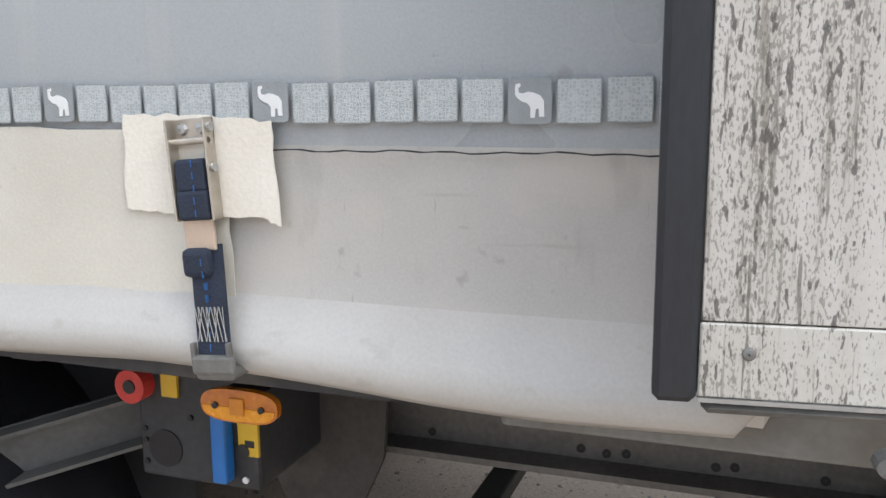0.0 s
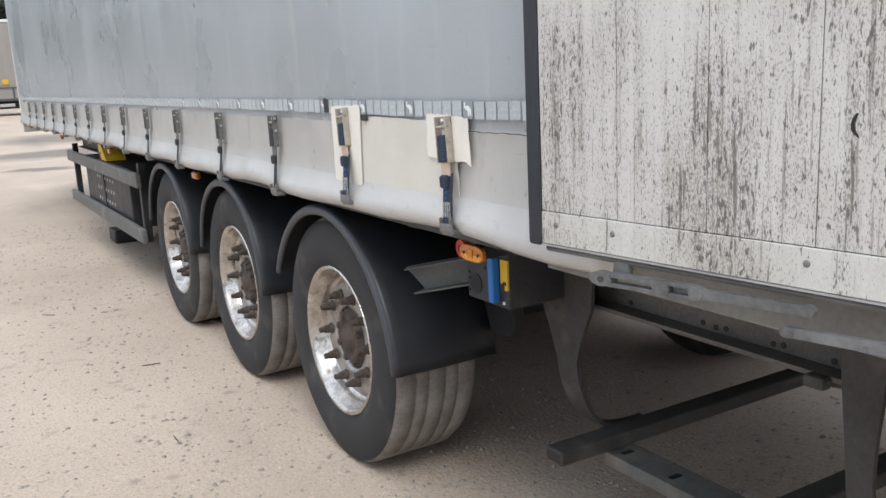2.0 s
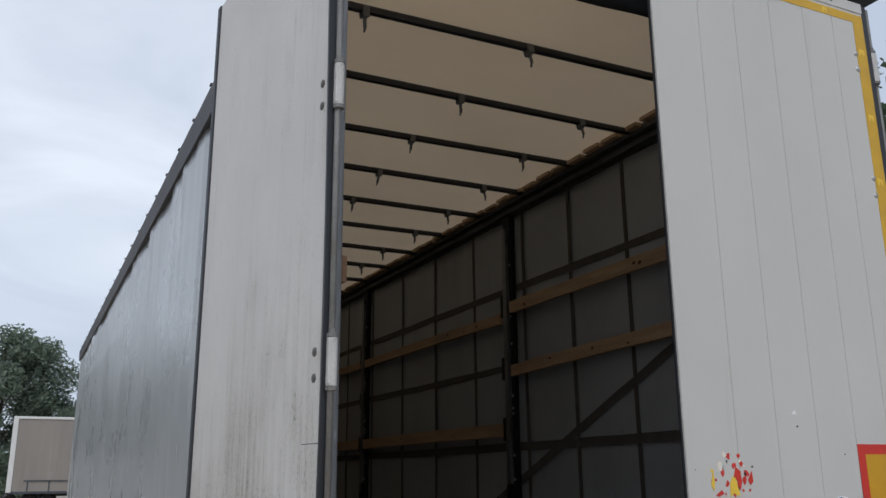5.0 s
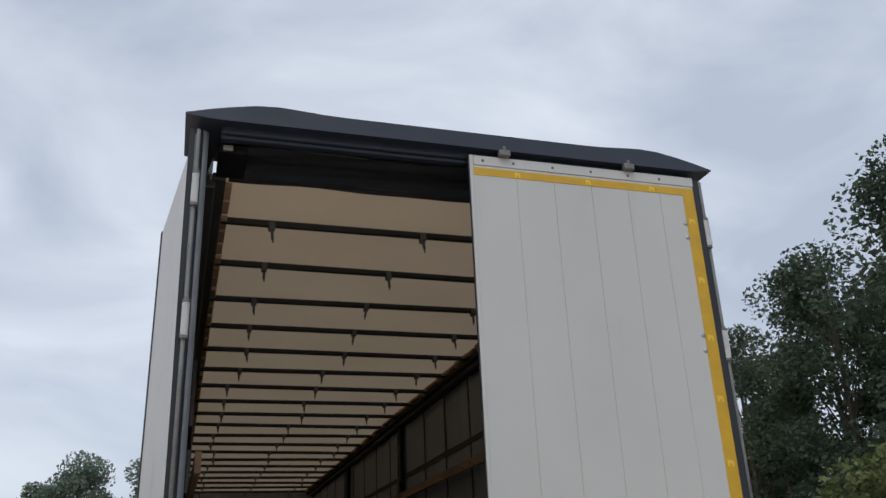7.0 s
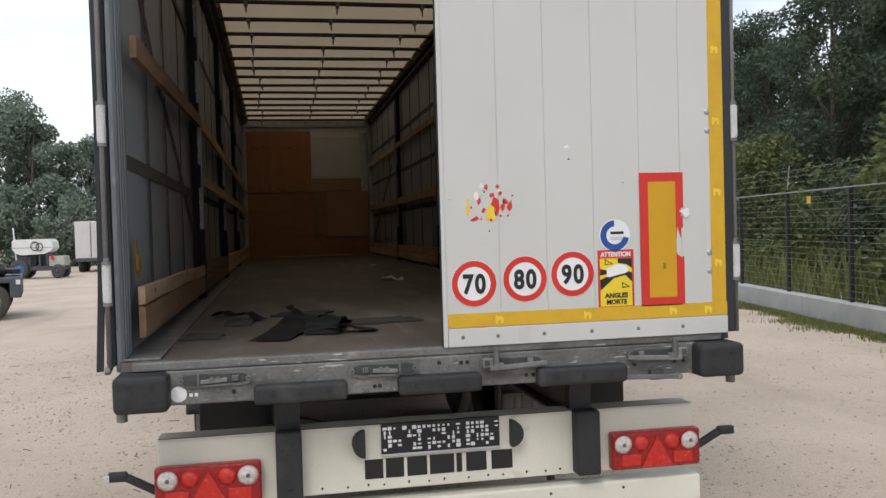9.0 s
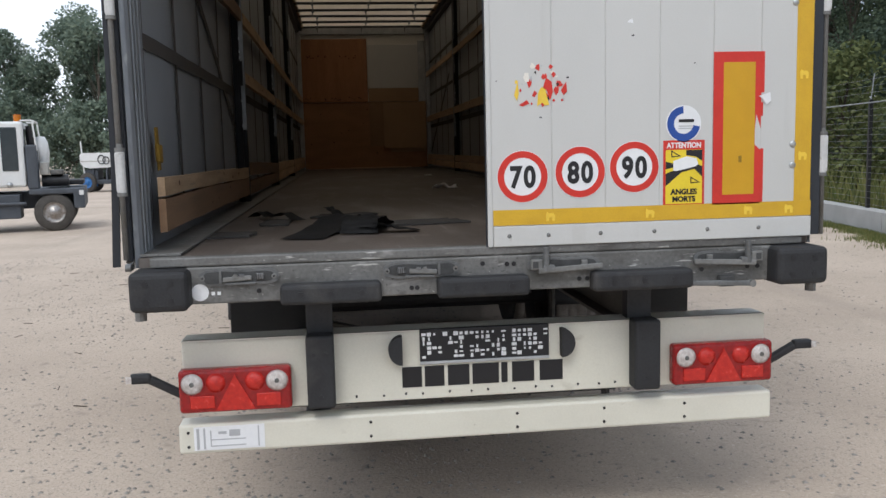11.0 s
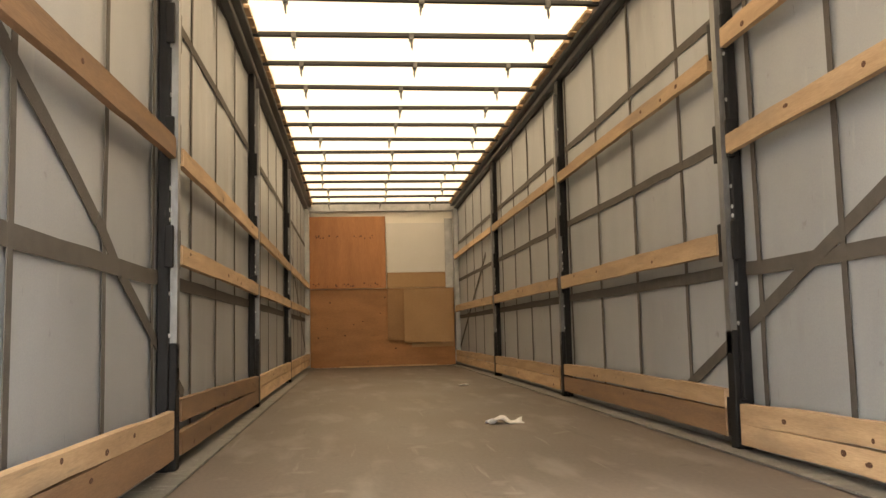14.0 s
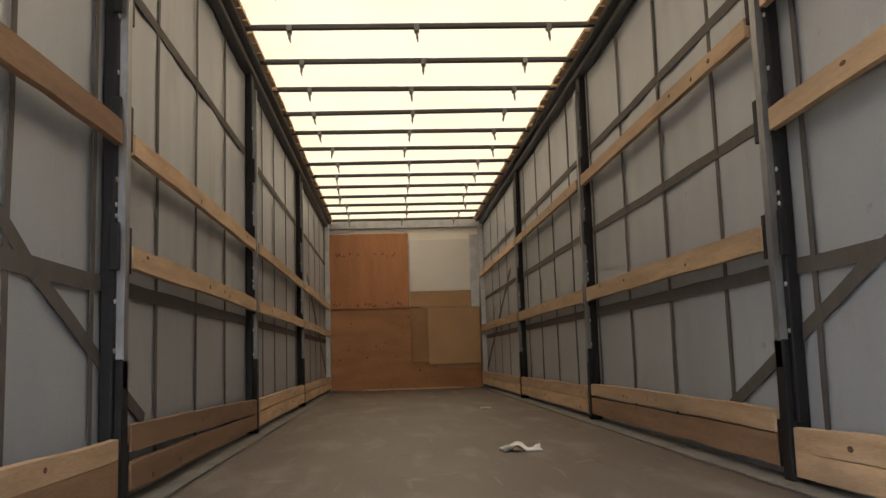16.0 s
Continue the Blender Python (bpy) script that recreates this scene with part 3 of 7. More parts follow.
def box(x0, x1, y0, y1, z0, z1, bev=0.0, bm=None, seg=2):
    one = bmesh.new()
    bmesh.ops.create_cube(one, size=1)
    for v in one.verts:
        v.co = Vector(((x0 + x1) / 2 + v.co.x * (x1 - x0), (y0 + y1) / 2 + v.co.y * (y1 - y0), (z0 + z1) / 2 + v.co.z * (z1 - z0)))
    if bev:
        bmesh.ops.bevel(one, geom=list(one.edges), offset=bev, segments=seg, affect="EDGES", profile=0.5)
    return add(bm, one)


def add(bm, one, m=None):
    """Adds mesh one to bm (and frees it), or returns one when there is no bm."""
    if m is not None:
        bmesh.ops.transform(one, matrix=m, verts=list(one.verts))
    if bm is None:
        return one
    tmp = bpy.data.meshes.new("tmp")
    one.to_mesh(tmp)
    one.free()
    bm.from_mesh(tmp)
    bpy.data.meshes.remove(tmp)
    return bm


def rod(a, b, r, bm=None, n=10, r2=None):
    """A round bar from a to b."""
    a, b = Vector(a), Vector(b)
    one = bmesh.new()
    bmesh.ops.create_cone(one, cap_ends=True, segments=n, radius1=r, radius2=r if r2 is None else r2, depth=(b - a).length)
    return add(bm, one, Matrix.Translation((a + b) / 2) @ (b - a).to_track_quat("Z", "Y").to_matrix().to_4x4())


def bar(a, b, w, h, bm=None, up=(0, 0, 1), bev=0.0):
    """A rectangular bar from a to b, w wide and h high."""
    a, b = Vector(a), Vector(b)
    one = box(-w / 2, w / 2, -h / 2, h / 2, -(b - a).length / 2, (b - a).length / 2, bev)
    d = (b - a).normalized()
    side = d.cross(Vector(up)).normalized()
    if side.length < 0.5:
        side = Vector((1, 0, 0))
    u = side.cross(d)
    rot = Matrix((side, u, d)).transposed().to_4x4()
    return add(bm, one, Matrix.Translation((a + b) / 2) @ rot)


def lathe(profile, n=40, bm=None, centre=(0, 0, 0)):
    """A turned body round the x axis from (radius, x) pairs."""
    bm = bm or bmesh.new()
    rings = []
    for r, x in profile:
        rings.append([bm.verts.new((centre[0] + x, centre[1] + r * math.cos(2 * math.pi * k / n), centre[2] + r * math.sin(2 * math.pi * k / n))) for k in range(n)])
    for a, b in zip(rings, rings[1:]):
        for k in range(n):
            bm.faces.new((a[k], a[(k + 1) % n], b[(k + 1) % n], b[k]))
    return bm


def prism(points, axis, a, b, bm=None):
    """An outline of (u, v) pairs pushed from a to b along an axis: x takes (y, z), y takes (x, z), z takes (x, y)."""
    bm = bm if bm is not None else bmesh.new()
    mk = {"x": lambda u, v, w: (w, u, v), "y": lambda u, v, w: (u, w, v), "z": lambda u, v, w: (u, v, w)}[axis]
    one = bmesh.new()
    lo, hi = [one.verts.new(mk(u, v, a)) for u, v in points], [one.verts.new(mk(u, v, b)) for u, v in points]
    one.faces.new(lo)
    one.faces.new(hi[::-1])
    for k in range(len(points)):
        j = (k + 1) % len(points)
        one.faces.new((lo[k], hi[k], hi[j], lo[j]))
    bmesh.ops.recalc_face_normals(one, faces=list(one.faces))
    return add(bm, one)


def disc(cx, cz, y, r0, r1, thick, n=48, bm=None):
    """A flat ring (or disc, r0 = 0) facing -y."""
    pts = [(cx + r1 * math.cos(2 * math.pi * k / n), cz + r1 * math.sin(2 * math.pi * k / n)) for k in range(n)]
    if r0 == 0:
        return prism(pts, "y", y - thick, y, bm)
    one = bmesh.new()
    ring = []
    for r, yy in ((r0, y), (r0, y - thick), (r1, y - thick), (r1, y)):
        ring.append([one.verts.new((cx + r * math.cos(2 * math.pi * k / n), yy, cz + r * math.sin(2 * math.pi * k / n))) for k in range(n)])
    for a, b in zip(ring, ring[1:]):
        for k in range(n):
            one.faces.new((a[k], a[(k + 1) % n], b[(k + 1) % n], b[k]))
    bmesh.ops.recalc_face_normals(one, faces=list(one.faces))
    return add(bm, one)


def lettering(name, words, height, mat, parent, x, y, z, squeeze=1.0, bold=0.0):
    """Words on a face that looks towards -y, centred on x, standing on z."""
    cu = bpy.data.curves.new(name, "FONT")
    cu.body, cu.size, cu.extrude, cu.offset, cu.align_x = words, height / 0.70, 0.0006, bold, "CENTER"
    cu.resolution_u = 4
    tmp = bpy.data.objects.new("tmp", cu)
    scene.collection.objects.link(tmp)
    me = bpy.data.meshes.new_from_object(tmp.evaluated_get(bpy.context.evaluated_depsgraph_get()))
    bpy.data.objects.remove(tmp)
    me.transform(Matrix.Translation((x, y, z)) @ Matrix.Rotation(radians(90), 4, "X") @ Matrix.Diagonal((squeeze, 1, 1, 1)))
    me.materials.clear()
    me.materials.append(mat)
    return put(name, me, parent)


def rivets(name, places, r, h, mat, parent, axis):
    """Round-headed rivets, each an object on one shared mesh."""
    bm = lathe([(0.001, h), (r * 0.55, h * 0.92), (r * 0.9, h * 0.5), (r, 0.0)], 10)
    me = mesh_of(name, bm, mat, True)
    turn = {"-y": (0, 0, -90), "-x": (0, 0, 180), "x": (0, 0, 0)}.get(axis, axis)
    for p in places:
        put(name, me, parent, p, turn)


# ---- ground ----
def ground_height(x, y):
    rise = 0.62 * min(max((y - 15) / 22, 0), 1) ** 1.5 * min(max((x + 7) / 4, 0), 1)
    away = min(max((abs(x) - 1.6) / 3, 0), 1) * 0.02 + 0.004
    return GZ + rise + away * (noise.noise(Vector((x * 0.5, y * 0.5, 3.1))) + 0.6 * noise.noise(Vector((x * 1.7, y * 1.7, 7.7))))


def ground_sheet():
    def steps():
        s = [-400, -200, -100, -60, -40, -28]
        s += [-20 + 0.5 * k for k in range(113)] + [40, 48, 60, 80, 120, 200, 400]
        return s
    xs, ys = steps(), steps()
    verts = [(x, y, ground_height(x, y) if abs(x) < 60 and -40 < y < 70 else GZ + (0.62 if y > 37 and x > -3 else 0)) for y in ys for x in xs]
    nx = len(xs)
    faces = [(j * nx + i, j * nx + i + 1, (j + 1) * nx + i + 1, (j + 1) * nx + i) for j in range(len(ys) - 1) for i in range(nx - 1)]
    me = bpy.data.meshes.new("ground")
    me.from_pydata(verts, [], faces)
    me.materials.append(GROUND)
    me.shade_smooth()
    tagged(put("ground", me), "sandy yard ground with gravel and faint tyre tracks", "ground", kind="structure")


ground_sheet()


def pebbles():
    rng = random.Random(4)
    verts, faces = [], []
    shape = [(1, 0, 0), (0, 1, 0), (-1, 0, 0), (0, -1, 0), (0, 0, 0.8), (0, 0, -0.4)]
    quad = [(0, 1, 4), (1, 2, 4), (2, 3, 4), (3, 0, 4), (1, 0, 5), (2, 1, 5), (3, 2, 5), (0, 3, 5)]
    for k in range(32000):
        u = rng.random()
        if u < 0.55:
            x, y = rng.uniform(-5.5, 0.5), rng.uniform(-2.0, 11)
        elif u < 0.8:
            x, y = rng.uniform(1.2, 9), rng.uniform(-2, 16)
        else:
            x, y = rng.uniform(-3, 3), rng.uniform(-3, 2.5)
        r = 0.0035 + 0.013 * rng.random() ** 4
        z, a = ground_height(x, y), rng.uniform(0, 6.3)
        base = len(verts)
        for sx, sy, sz in shape:
            px, py = sx * r * rng.uniform(0.7, 1.4), sy * r * rng.uniform(0.7, 1.4)
            verts.append((x + px * math.cos(a) - py * math.sin(a), y + px * math.sin(a) + py * math.cos(a), z + sz * r * 0.8))
        faces += [tuple(base + i for i in f) for f in quad]
    me = bpy.data.meshes.new("gravel")
    me.from_pydata(verts, [], faces)
    me.materials.append(STONE)
    tagged(put("gravel", me), "loose grey-brown pebbles scattered over the sandy yard", "gravel", kind="stuff")


pebbles()

# ---- the curtain-sided trailer ----
T = thing("semi_trailer", "grey curtain-sided semi-trailer with one rear door folded open", "trailer", (0, 6.8, GZ))
SIDES = (-1, 1)


WEB = {-1: (0.28, 0.96, 1.66, 2.415, 3.07, 3.866, 4.62, 5.40, 6.20, 6.95, 7.65, 8.50, 9.30, 10.1, 10.9, 11.7, 12.5),
       1: (0.40, 1.10, 1.80, 2.43, 3.06, 3.865, 4.635, 5.40, 6.22, 7.00, 7.78, 8.56, 9.34, 10.1, 10.9, 11.7, 12.5)}



def curtain(side):
    """A wall of tarpaulin with soft upright folds outside and a plain lining inside; bottom hem rolled round a tube."""
    y0, y1 = 0.16, 13.66
    ny = 450
    zs = [1.105, 1.118, 1.135, 1.15, 1.165, 1.19, 1.22, 1.26, 1.30, 1.36, 1.41, 1.45, 1.49, 1.56] + sorted([1.56 + 2.20 * k / 20 for k in range(1, 21)] + [1.975, 2.03, 3.165, 3.215])
    hem = {0: 0.008, 1: 0.028, 2: 0.036, 3: 0.035, 4: 0.029, 5: 0.018, 6: 0.008, 7: 0.002}
    bm = bmesh.new()
    def fold(y, z):
        up = min(max((z - 1.45) / 1.0, 0), 1)
        f = 0.021 * noise.noise(Vector((y * 1.9, z * 0.22, 1.3 + side))) + 0.011 * noise.noise(Vector((y * 6.5, z * 0.35, 4.3 + side)))
        f += 0.004 * noise.noise(Vector((y * 1.1, z * 2.0, 9.1)))
        f += 0.008 * max(0, noise.noise(Vector((y * 2.4 + z * 0.5, z * 0.8, 12.7 + side)))) * min(max((z - 1.8) / 0.8, 0), 1)
        for wy in WEB[side]:
            f += 0.0045 * math.exp(-((y - wy) / 0.028) ** 2)
        f += 0.0025 * math.exp(-((z - 3.19) / 0.03) ** 2) + 0.002 * math.exp(-((z - 2.0) / 0.03) ** 2)
        low = 0.007 * noise.noise(Vector((y * 3.1, z * 4.0, 2.2))) + 0.004 * noise.noise(Vector((y * 9.0, z * 7.0 + y, 5.2)))
        return f * up + low * (1 - up) * 0.8
    grid = []
    for k in range(ny + 1):
        y = y0 + (y1 - y0) * k / ny
        whole = 1.0 if side > 0 else min(max((y - 1.12 - 0.02 * math.sin(y * 90)) / 0.05, 0), 1)     # the hem is torn off at the rear of the left side
        row = []
        for j, z in enumerate(zs):
            wave = 0.006 * math.sin(y * 3.9) + 0.005 * math.sin(y * 7.7) if j < 6 else 0
            row.append(bm.verts.new((side * (1.272 + fold(y, z) + hem.get(j, 0) * whole), y, max(z, 1.185) * (1 - whole) + z * whole + wave)))
        grid.append(row)
    for k in range(ny):
        for j in range(len(zs) - 1):
            f = bm.faces.new((grid[k][j], grid[k + 1][j], grid[k + 1][j + 1], grid[k][j + 1]))
            f.material_index = 1 if j < 6 else (2 if zs[j] < 1.41 else 0)
            f.smooth = True
    inner = []
    for k in range(ny + 1):
        y = y0 + (y1 - y0) * k / ny
        inner.append([bm.verts.new((side * (1.252 + 0.5 * fold(y, z)), y, max(z, 1.185) if side < 0 and y < 1.12 else z)) for z in zs])
    for k in range(ny):
        for j in range(len(zs) - 1):
            f = bm.faces.new((inner[k][j], inner[k][j + 1], inner[k + 1][j + 1], inner[k + 1][j]))
            f.material_index, f.smooth = 3, True
    for ends in (0, ny):
        for j in range(len(zs) - 1):
            bm.faces.new((grid[ends][j], grid[ends][j + 1], inner[ends][j + 1], inner[ends][j])).material_index = 0
    for k in range(ny):
        bm.faces.new((grid[k][0], inner[k][0], inner[k + 1][0], grid[k + 1][0])).material_index = 1
        bm.faces.new((grid[k][-1], inner[k][-1], inner[k + 1][-1], grid[k + 1][-1])).material_index = 0
    bmesh.ops.recalc_face_normals(bm, faces=list(bm.faces))
    return part("side_curtain", bm, [CURTAIN, HEM, SKIRT, LINING], T, "grey tarpaulin curtain with silver hem")


CURT = {s: curtain(s) for s in SIDES}

# top rail over each curtain with small clips, and the roof
for s in SIDES:
    bm = prism([(s * 1.245, 3.74), (s * 1.30, 3.74), (s * 1.305, 3.90), (s * 1.285, 3.965), (s * 1.20, 3.965), (s * 1.20, 3.90)], "y", 0.30, 13.70)
    part("roof_rail", bm, CHASSIS, T, "dark upper side rail")
    bm = box(min(s * 1.135, s * 1.20), max(s * 1.135, s * 1.20), 0.35, 13.62, 3.80, 3.84, 0.006)
    box(min(s * 1.185, s * 1.243), max(s * 1.185, s * 1.243), 0.35, 13.62, 3.755, 3.80, 0.010, bm)
    part("inner_rail", bm, RAILDARK, T, "dark grey roof rail inside")
    clip = mesh_of("roof_clip", box(-0.010, 0.010, -0.02, 0.02, 0, 0.010, 0.003), BLACK)
    for k in range(24):
        put("roof_clip", clip, T, (s * 1.285, 0.6 + 0.56 * k, 3.962))
    tab = mesh_of("wooden_roof_tab", box(-0.032, 0.022, -0.080, 0.080, -0.012, 0.012, 0.003), WOOD)
    for k in range(66):
        put("roof_tab", tab, T, (s * 1.122, 0.55 + 0.197 * k, 3.838 + 0.006 * math.sin(k * 2.1)), label="pale tab along the roof edge" if k == 0 else "")


def roof_sheet():
    bm = bmesh.new()
    ny, nx = 180, 8
    grid = []
    for k in range(ny + 1):
        y = 0.42 + 13.26 * k / ny
        t = ((y - 0.91) / 0.657) % 1
        sag = 0.018 * math.sin(math.pi * t) ** 2
        grid.append([bm.verts.new((-1.21 + 2.42 * i / nx, y, 3.855 + sag + 0.004 * noise.noise(Vector((i * 0.9, y * 2, 0))))) for i in range(nx + 1)])
    for k in range(ny):
        for i in range(nx):
            bm.faces.new((grid[k][i], grid[k + 1][i], grid[k + 1][i + 1], grid[k][i + 1])).smooth = True
    part("roof_tarpaulin", bm, ROOF, T, "cream translucent roof sheet")


roof_sheet()
bm_hoop = bar((-1.19, 0, 0.004), (1.19, 0, 0.004), 0.034, 0.033, bev=0.008)
rod((-1.19, 0, 0.012), (1.19, 0, 0.012), 0.016, bm_hoop)
hoop = mesh_of("roof_bow", bm_hoop, BLACK)
hook_bm = bar((0, 0, -0.015), (0, 0, -0.075), 0.016, 0.007, bev=0.002)
box(-0.017, 0.017, -0.027, 0.027, -0.026, 0.024, 0.005, hook_bm)
rod((0, 0, -0.07), (0.004, 0.02, -0.085), 0.005, hook_bm)
hook = mesh_of("bow_hook", hook_bm, GREY_STRAP)
rng = random.Random(8)
for k in range(20):
    bow = put("roof_bow", hoop, T, (0, 0.91 + 0.657 * k, 3.826), (0, 0.25 * math.sin(k * 2.3), 0.35 * math.sin(k * 1.7)))
    for x in (-0.83, -0.01, 0.80):
        put("bow_hook", hook, bow, (x + rng.uniform(-0.05, 0.05), 0, -0.008), (rng.uniform(-14, 14), rng.uniform(-10, 10), 0))

# cargo floor, side rails, sub-frame
bm = box(-1.245, 1.245, 0.02, 13.62, 1.165, FZ)
part("cargo_floor", bm, FLOOR, T, "worn grey-brown plywood deck")
for s in SIDES:
    bm = box(min(s * 1.10, s * 1.247), max(s * 1.10, s * 1.247), 0.03, 13.62, 1.203, 1.212, 0.002)
    part("floor_edge", bm, SILL, T)
    bm = prism([(s * 1.245, 1.165), (s * 1.245, 1.085), (s * 1.10, 1.085), (s * 1.10, 1.095), (s * 1.225, 1.10), (s * 1.225, 1.165)], "y", 0.10, 13.66)
    part("side_rail", bm, CHASSIS, T, "dusty dark grey outer frame rail")
    # Pale plate toned to mid-grey: shade under the open door is in its colour.
    bm = box(min(s * 1.10, s * 1.247), max(s * 1.10, s * 1.247), 0.02, 1.45, 1.07, 1.163, 0.006)
    part("rear_side_plate", bm, RAILEND, T, "pale dirty steel rail end")
hole = mesh_of("rail_hole", lathe([(0.001, 0.002), (0.0085, 0.002), (0.0085, -0.002)], 12), SIGN_K)
for k, y in enumerate((0.40, 0.60, 0.70, 0.856, 1.026, 1.174, 1.206, 1.364, 1.40, 1.448, 1.745)):
    put("rail_hole", hole, T, (-0.6865, y, 0.815 + 0.004 * (k % 2)), (0, 0, 180))
for x in (-0.68, 0.68):
    bm = prism([(x - 0.065, 1.163), (x - 0.065, 1.140), (x - 0.006, 1.136), (x - 0.006, 0.800), (x - 0.065, 0.798), (x - 0.065, 0.785), (x + 0.065, 0.785), (x + 0.065, 0.798), (x + 0.006, 0.800), (x + 0.006, 1.136), (x + 0.065, 1.140), (x + 0.065, 1.163)], "y", 0.25, 12.4)
    part("main_beam", bm, BEAM, T, "dusty dark grey chassis beam with holes")
cross = mesh_of("cross_member", box(-1.19, 1.19, -0.03, 0.03, 1.06, 1.163, 0.004), BLACK)
for k in range(22):
    put("cross_member", cross, T, (0, 0.45 + 0.6 * k, 0))

# front wall
bm = box(-1.275, 1.275, 13.63, 13.70, 0.98, 3.96, 0.01)
part("front_wall", bm, WHITEPANEL, T, "pale steel front wall")
bm = box(-1.24, 1.24, 13.56, 13.63, 3.72, 3.90, 0.008)
part("front_header", bm, STEEL, T, "galvanised header beam")
for s in SIDES:
    bm = box(min(s * 1.17, s * 1.247), max(s * 1.17, s * 1.247), 13.50, 13.63, FZ, 3.86, 0.006)
    part("front_corner_post", bm, STEEL, T)
bm = box(1.03, 1.16, 13.60, 13.63, 2.40, 3.60, 0.004)
part("zinc_strip", bm, STEEL, T)

# sliding posts between the roof and the deck
POSTS = {-1: (3.215, 6.23, 9.50), 1: (3.24, 6.35, 9.67)}
for s in SIDES:
    for y in POSTS[s]:
        bm = box(min(s * 1.200, s * 1.248), max(s * 1.200, s * 1.248), y - 0.055, y + 0.055, FZ - 0.03, 3.752, 0.008)
        box(min(s * 1.172, s * 1.202), max(s * 1.172, s * 1.202), y - 0.035, y + 0.035, FZ + 0.01, 1.72, 0.006, bm)
        post = part("sliding_post", bm, POST, T, "black sliding roof post")
        bm = prism([(y - 0.026, 1.62), (y + 0.024, 1.62), (y + 0.024, 3.54), (y + 0.010, 3.64), (y - 0.026, 3.64)], "x", min(s * 1.172, s * 1.2015), max(s * 1.172, s * 1.2015))
        part("zinc_sleeve", bm, GALV, post, "galvanised inner sleeve")
        for z in (1.34, 2.11, 2.56, 3.04):
            for e in (-1, 1):
                bm = box(min(s * 1.180, s * 1.215), max(s * 1.180, s * 1.215), y + e * 0.060 - 0.014, y + e * 0.068 + 0.014, z - 0.085, z + 0.085, 0.004)
                part("slat_pocket", bm, POST, post)
        riv = mesh_of("post_rivet", lathe([(0.001, 0.006), (0.008, 0.004), (0.010, 0)], 8), STEEL)
        for z in (1.75, 1.92, 2.22, 2.26, 2.35, 2.74, 2.95, 3.35):
            put("post_rivet", riv, post, (s * 1.2, y - 0.044, z), (0, 0, 180 if s > 0 else 0))

# webbing sewn on the linings
def webbing(side, y0, z0, y1, z1, w, name):
    x = side * 1.2475
    d = Vector((0, y1 - y0, z1 - z0)).normalized()
    n_ = max(2, int(math.hypot(y1 - y0, z1 - z0) / 0.25))
    q = Vector((0, -d.z, d.y)) * w / 2
    bm = bmesh.new()
    rows = []
    for k in range(n_ + 1):
        c = Vector((x - side * 0.002 + 0.003 * noise.noise(Vector((y0 + k, z0, side))), y0 + (y1 - y0) * k / n_, z0 + (z1 - z0) * k / n_))
        c.z += 0.008 * noise.noise(Vector((k * 0.7, y0, z1))) * abs(d.y)
        c.y += 0.008 * noise.noise(Vector((k * 0.7, y0, z1))) * abs(d.z)
        rows.append([bm.verts.new(c + q), bm.verts.new(c - q), bm.verts.new(c - q + Vector((-side * 0.003, 0, 0))), bm.verts.new(c + q + Vector((-side * 0.003, 0, 0)))])
    for a, b in zip(rows, rows[1:]):
        for k in range(4):
            bm.faces.new((a[k], a[(k + 1) % 4], b[(k + 1) % 4], b[k]))
    bm.faces.new(rows[0])
    bm.faces.new(rows[-1][::-1])
    bmesh.ops.recalc_face_normals(bm, faces=list(bm.faces))
    part(name, bm, WEBBING, CURT[side], "dark sewn webbing")


for s in SIDES:
    for y in WEB[s]:
        webbing(s, y, 1.30, y + 0.01, 3.74, 0.036, "upright_webbing")
    webbing(s, 0.25, 1.985, 13.5, 1.975, 0.060, "cross_webbing")
    webbing(s, 0.25, 3.17, 13.5, 3.17, 0.050, "cross_webbing")
    if s > 0:
        webbing(s, 0.25, 2.57, 13.5, 2.57, 0.050, "cross_webbing")
    for a in (0.0, 9.75):
        if s > 0 or a:
            webbing(s, 3.90 + a, 1.44, 0.85 + a, 2.73, 0.058, "brace_webbing")
        else:
            for p, q in (((3.70, 1.48), (2.62, 1.956)), ((2.62, 1.956), (2.335, 2.112)), ((2.335, 2.112), (1.61, 2.42)), ((1.61, 2.42), (1.23, 2.584)), ((1.23, 2.584), (0.99, 2.73)), ((0.99, 2.73), (0.75, 2.87)), ((0.75, 2.87), (0.58, 3.20)), ((0.58, 3.20), (0.50, 3.60))):
                webbing(s, *p, *q, 0.055, "brace_webbing")

# rear frame: pillars, header, sill
for s in SIDES:
    outline = [(s * 1.263, 0.155), (s * 1.263, 0.032), (s * 1.256, 0.020), (s * 1.242, 0.030)]
    for r_ in (0.045, 0.095, 0.150, 0.205):
        outline += [(s * 1.232, r_), (s * 1.232, r_ + 0.028), (s * 1.239, r_ + 0.031), (s * 1.239, r_ + 0.046)]
    outline += [(s * 1.236, 0.262), (s * 1.2475, 0.262), (s * 1.2475, 0.155)]
    bm = prism(outline, "z", 1.165, 3.88)
    part("rear_pillar", bm, PILLAR, T, "scuffed ribbed aluminium corner post")
    rodbm = rod((s * 1.278, -0.014, 1.20), (s * 1.278, -0.014, 3.86), 0.0095, n=14)
    part("hinge_tube", rodbm, RAILEND, T, "pale hinge tube", smooth=True)
strip = bmesh.new()
ring_a = []
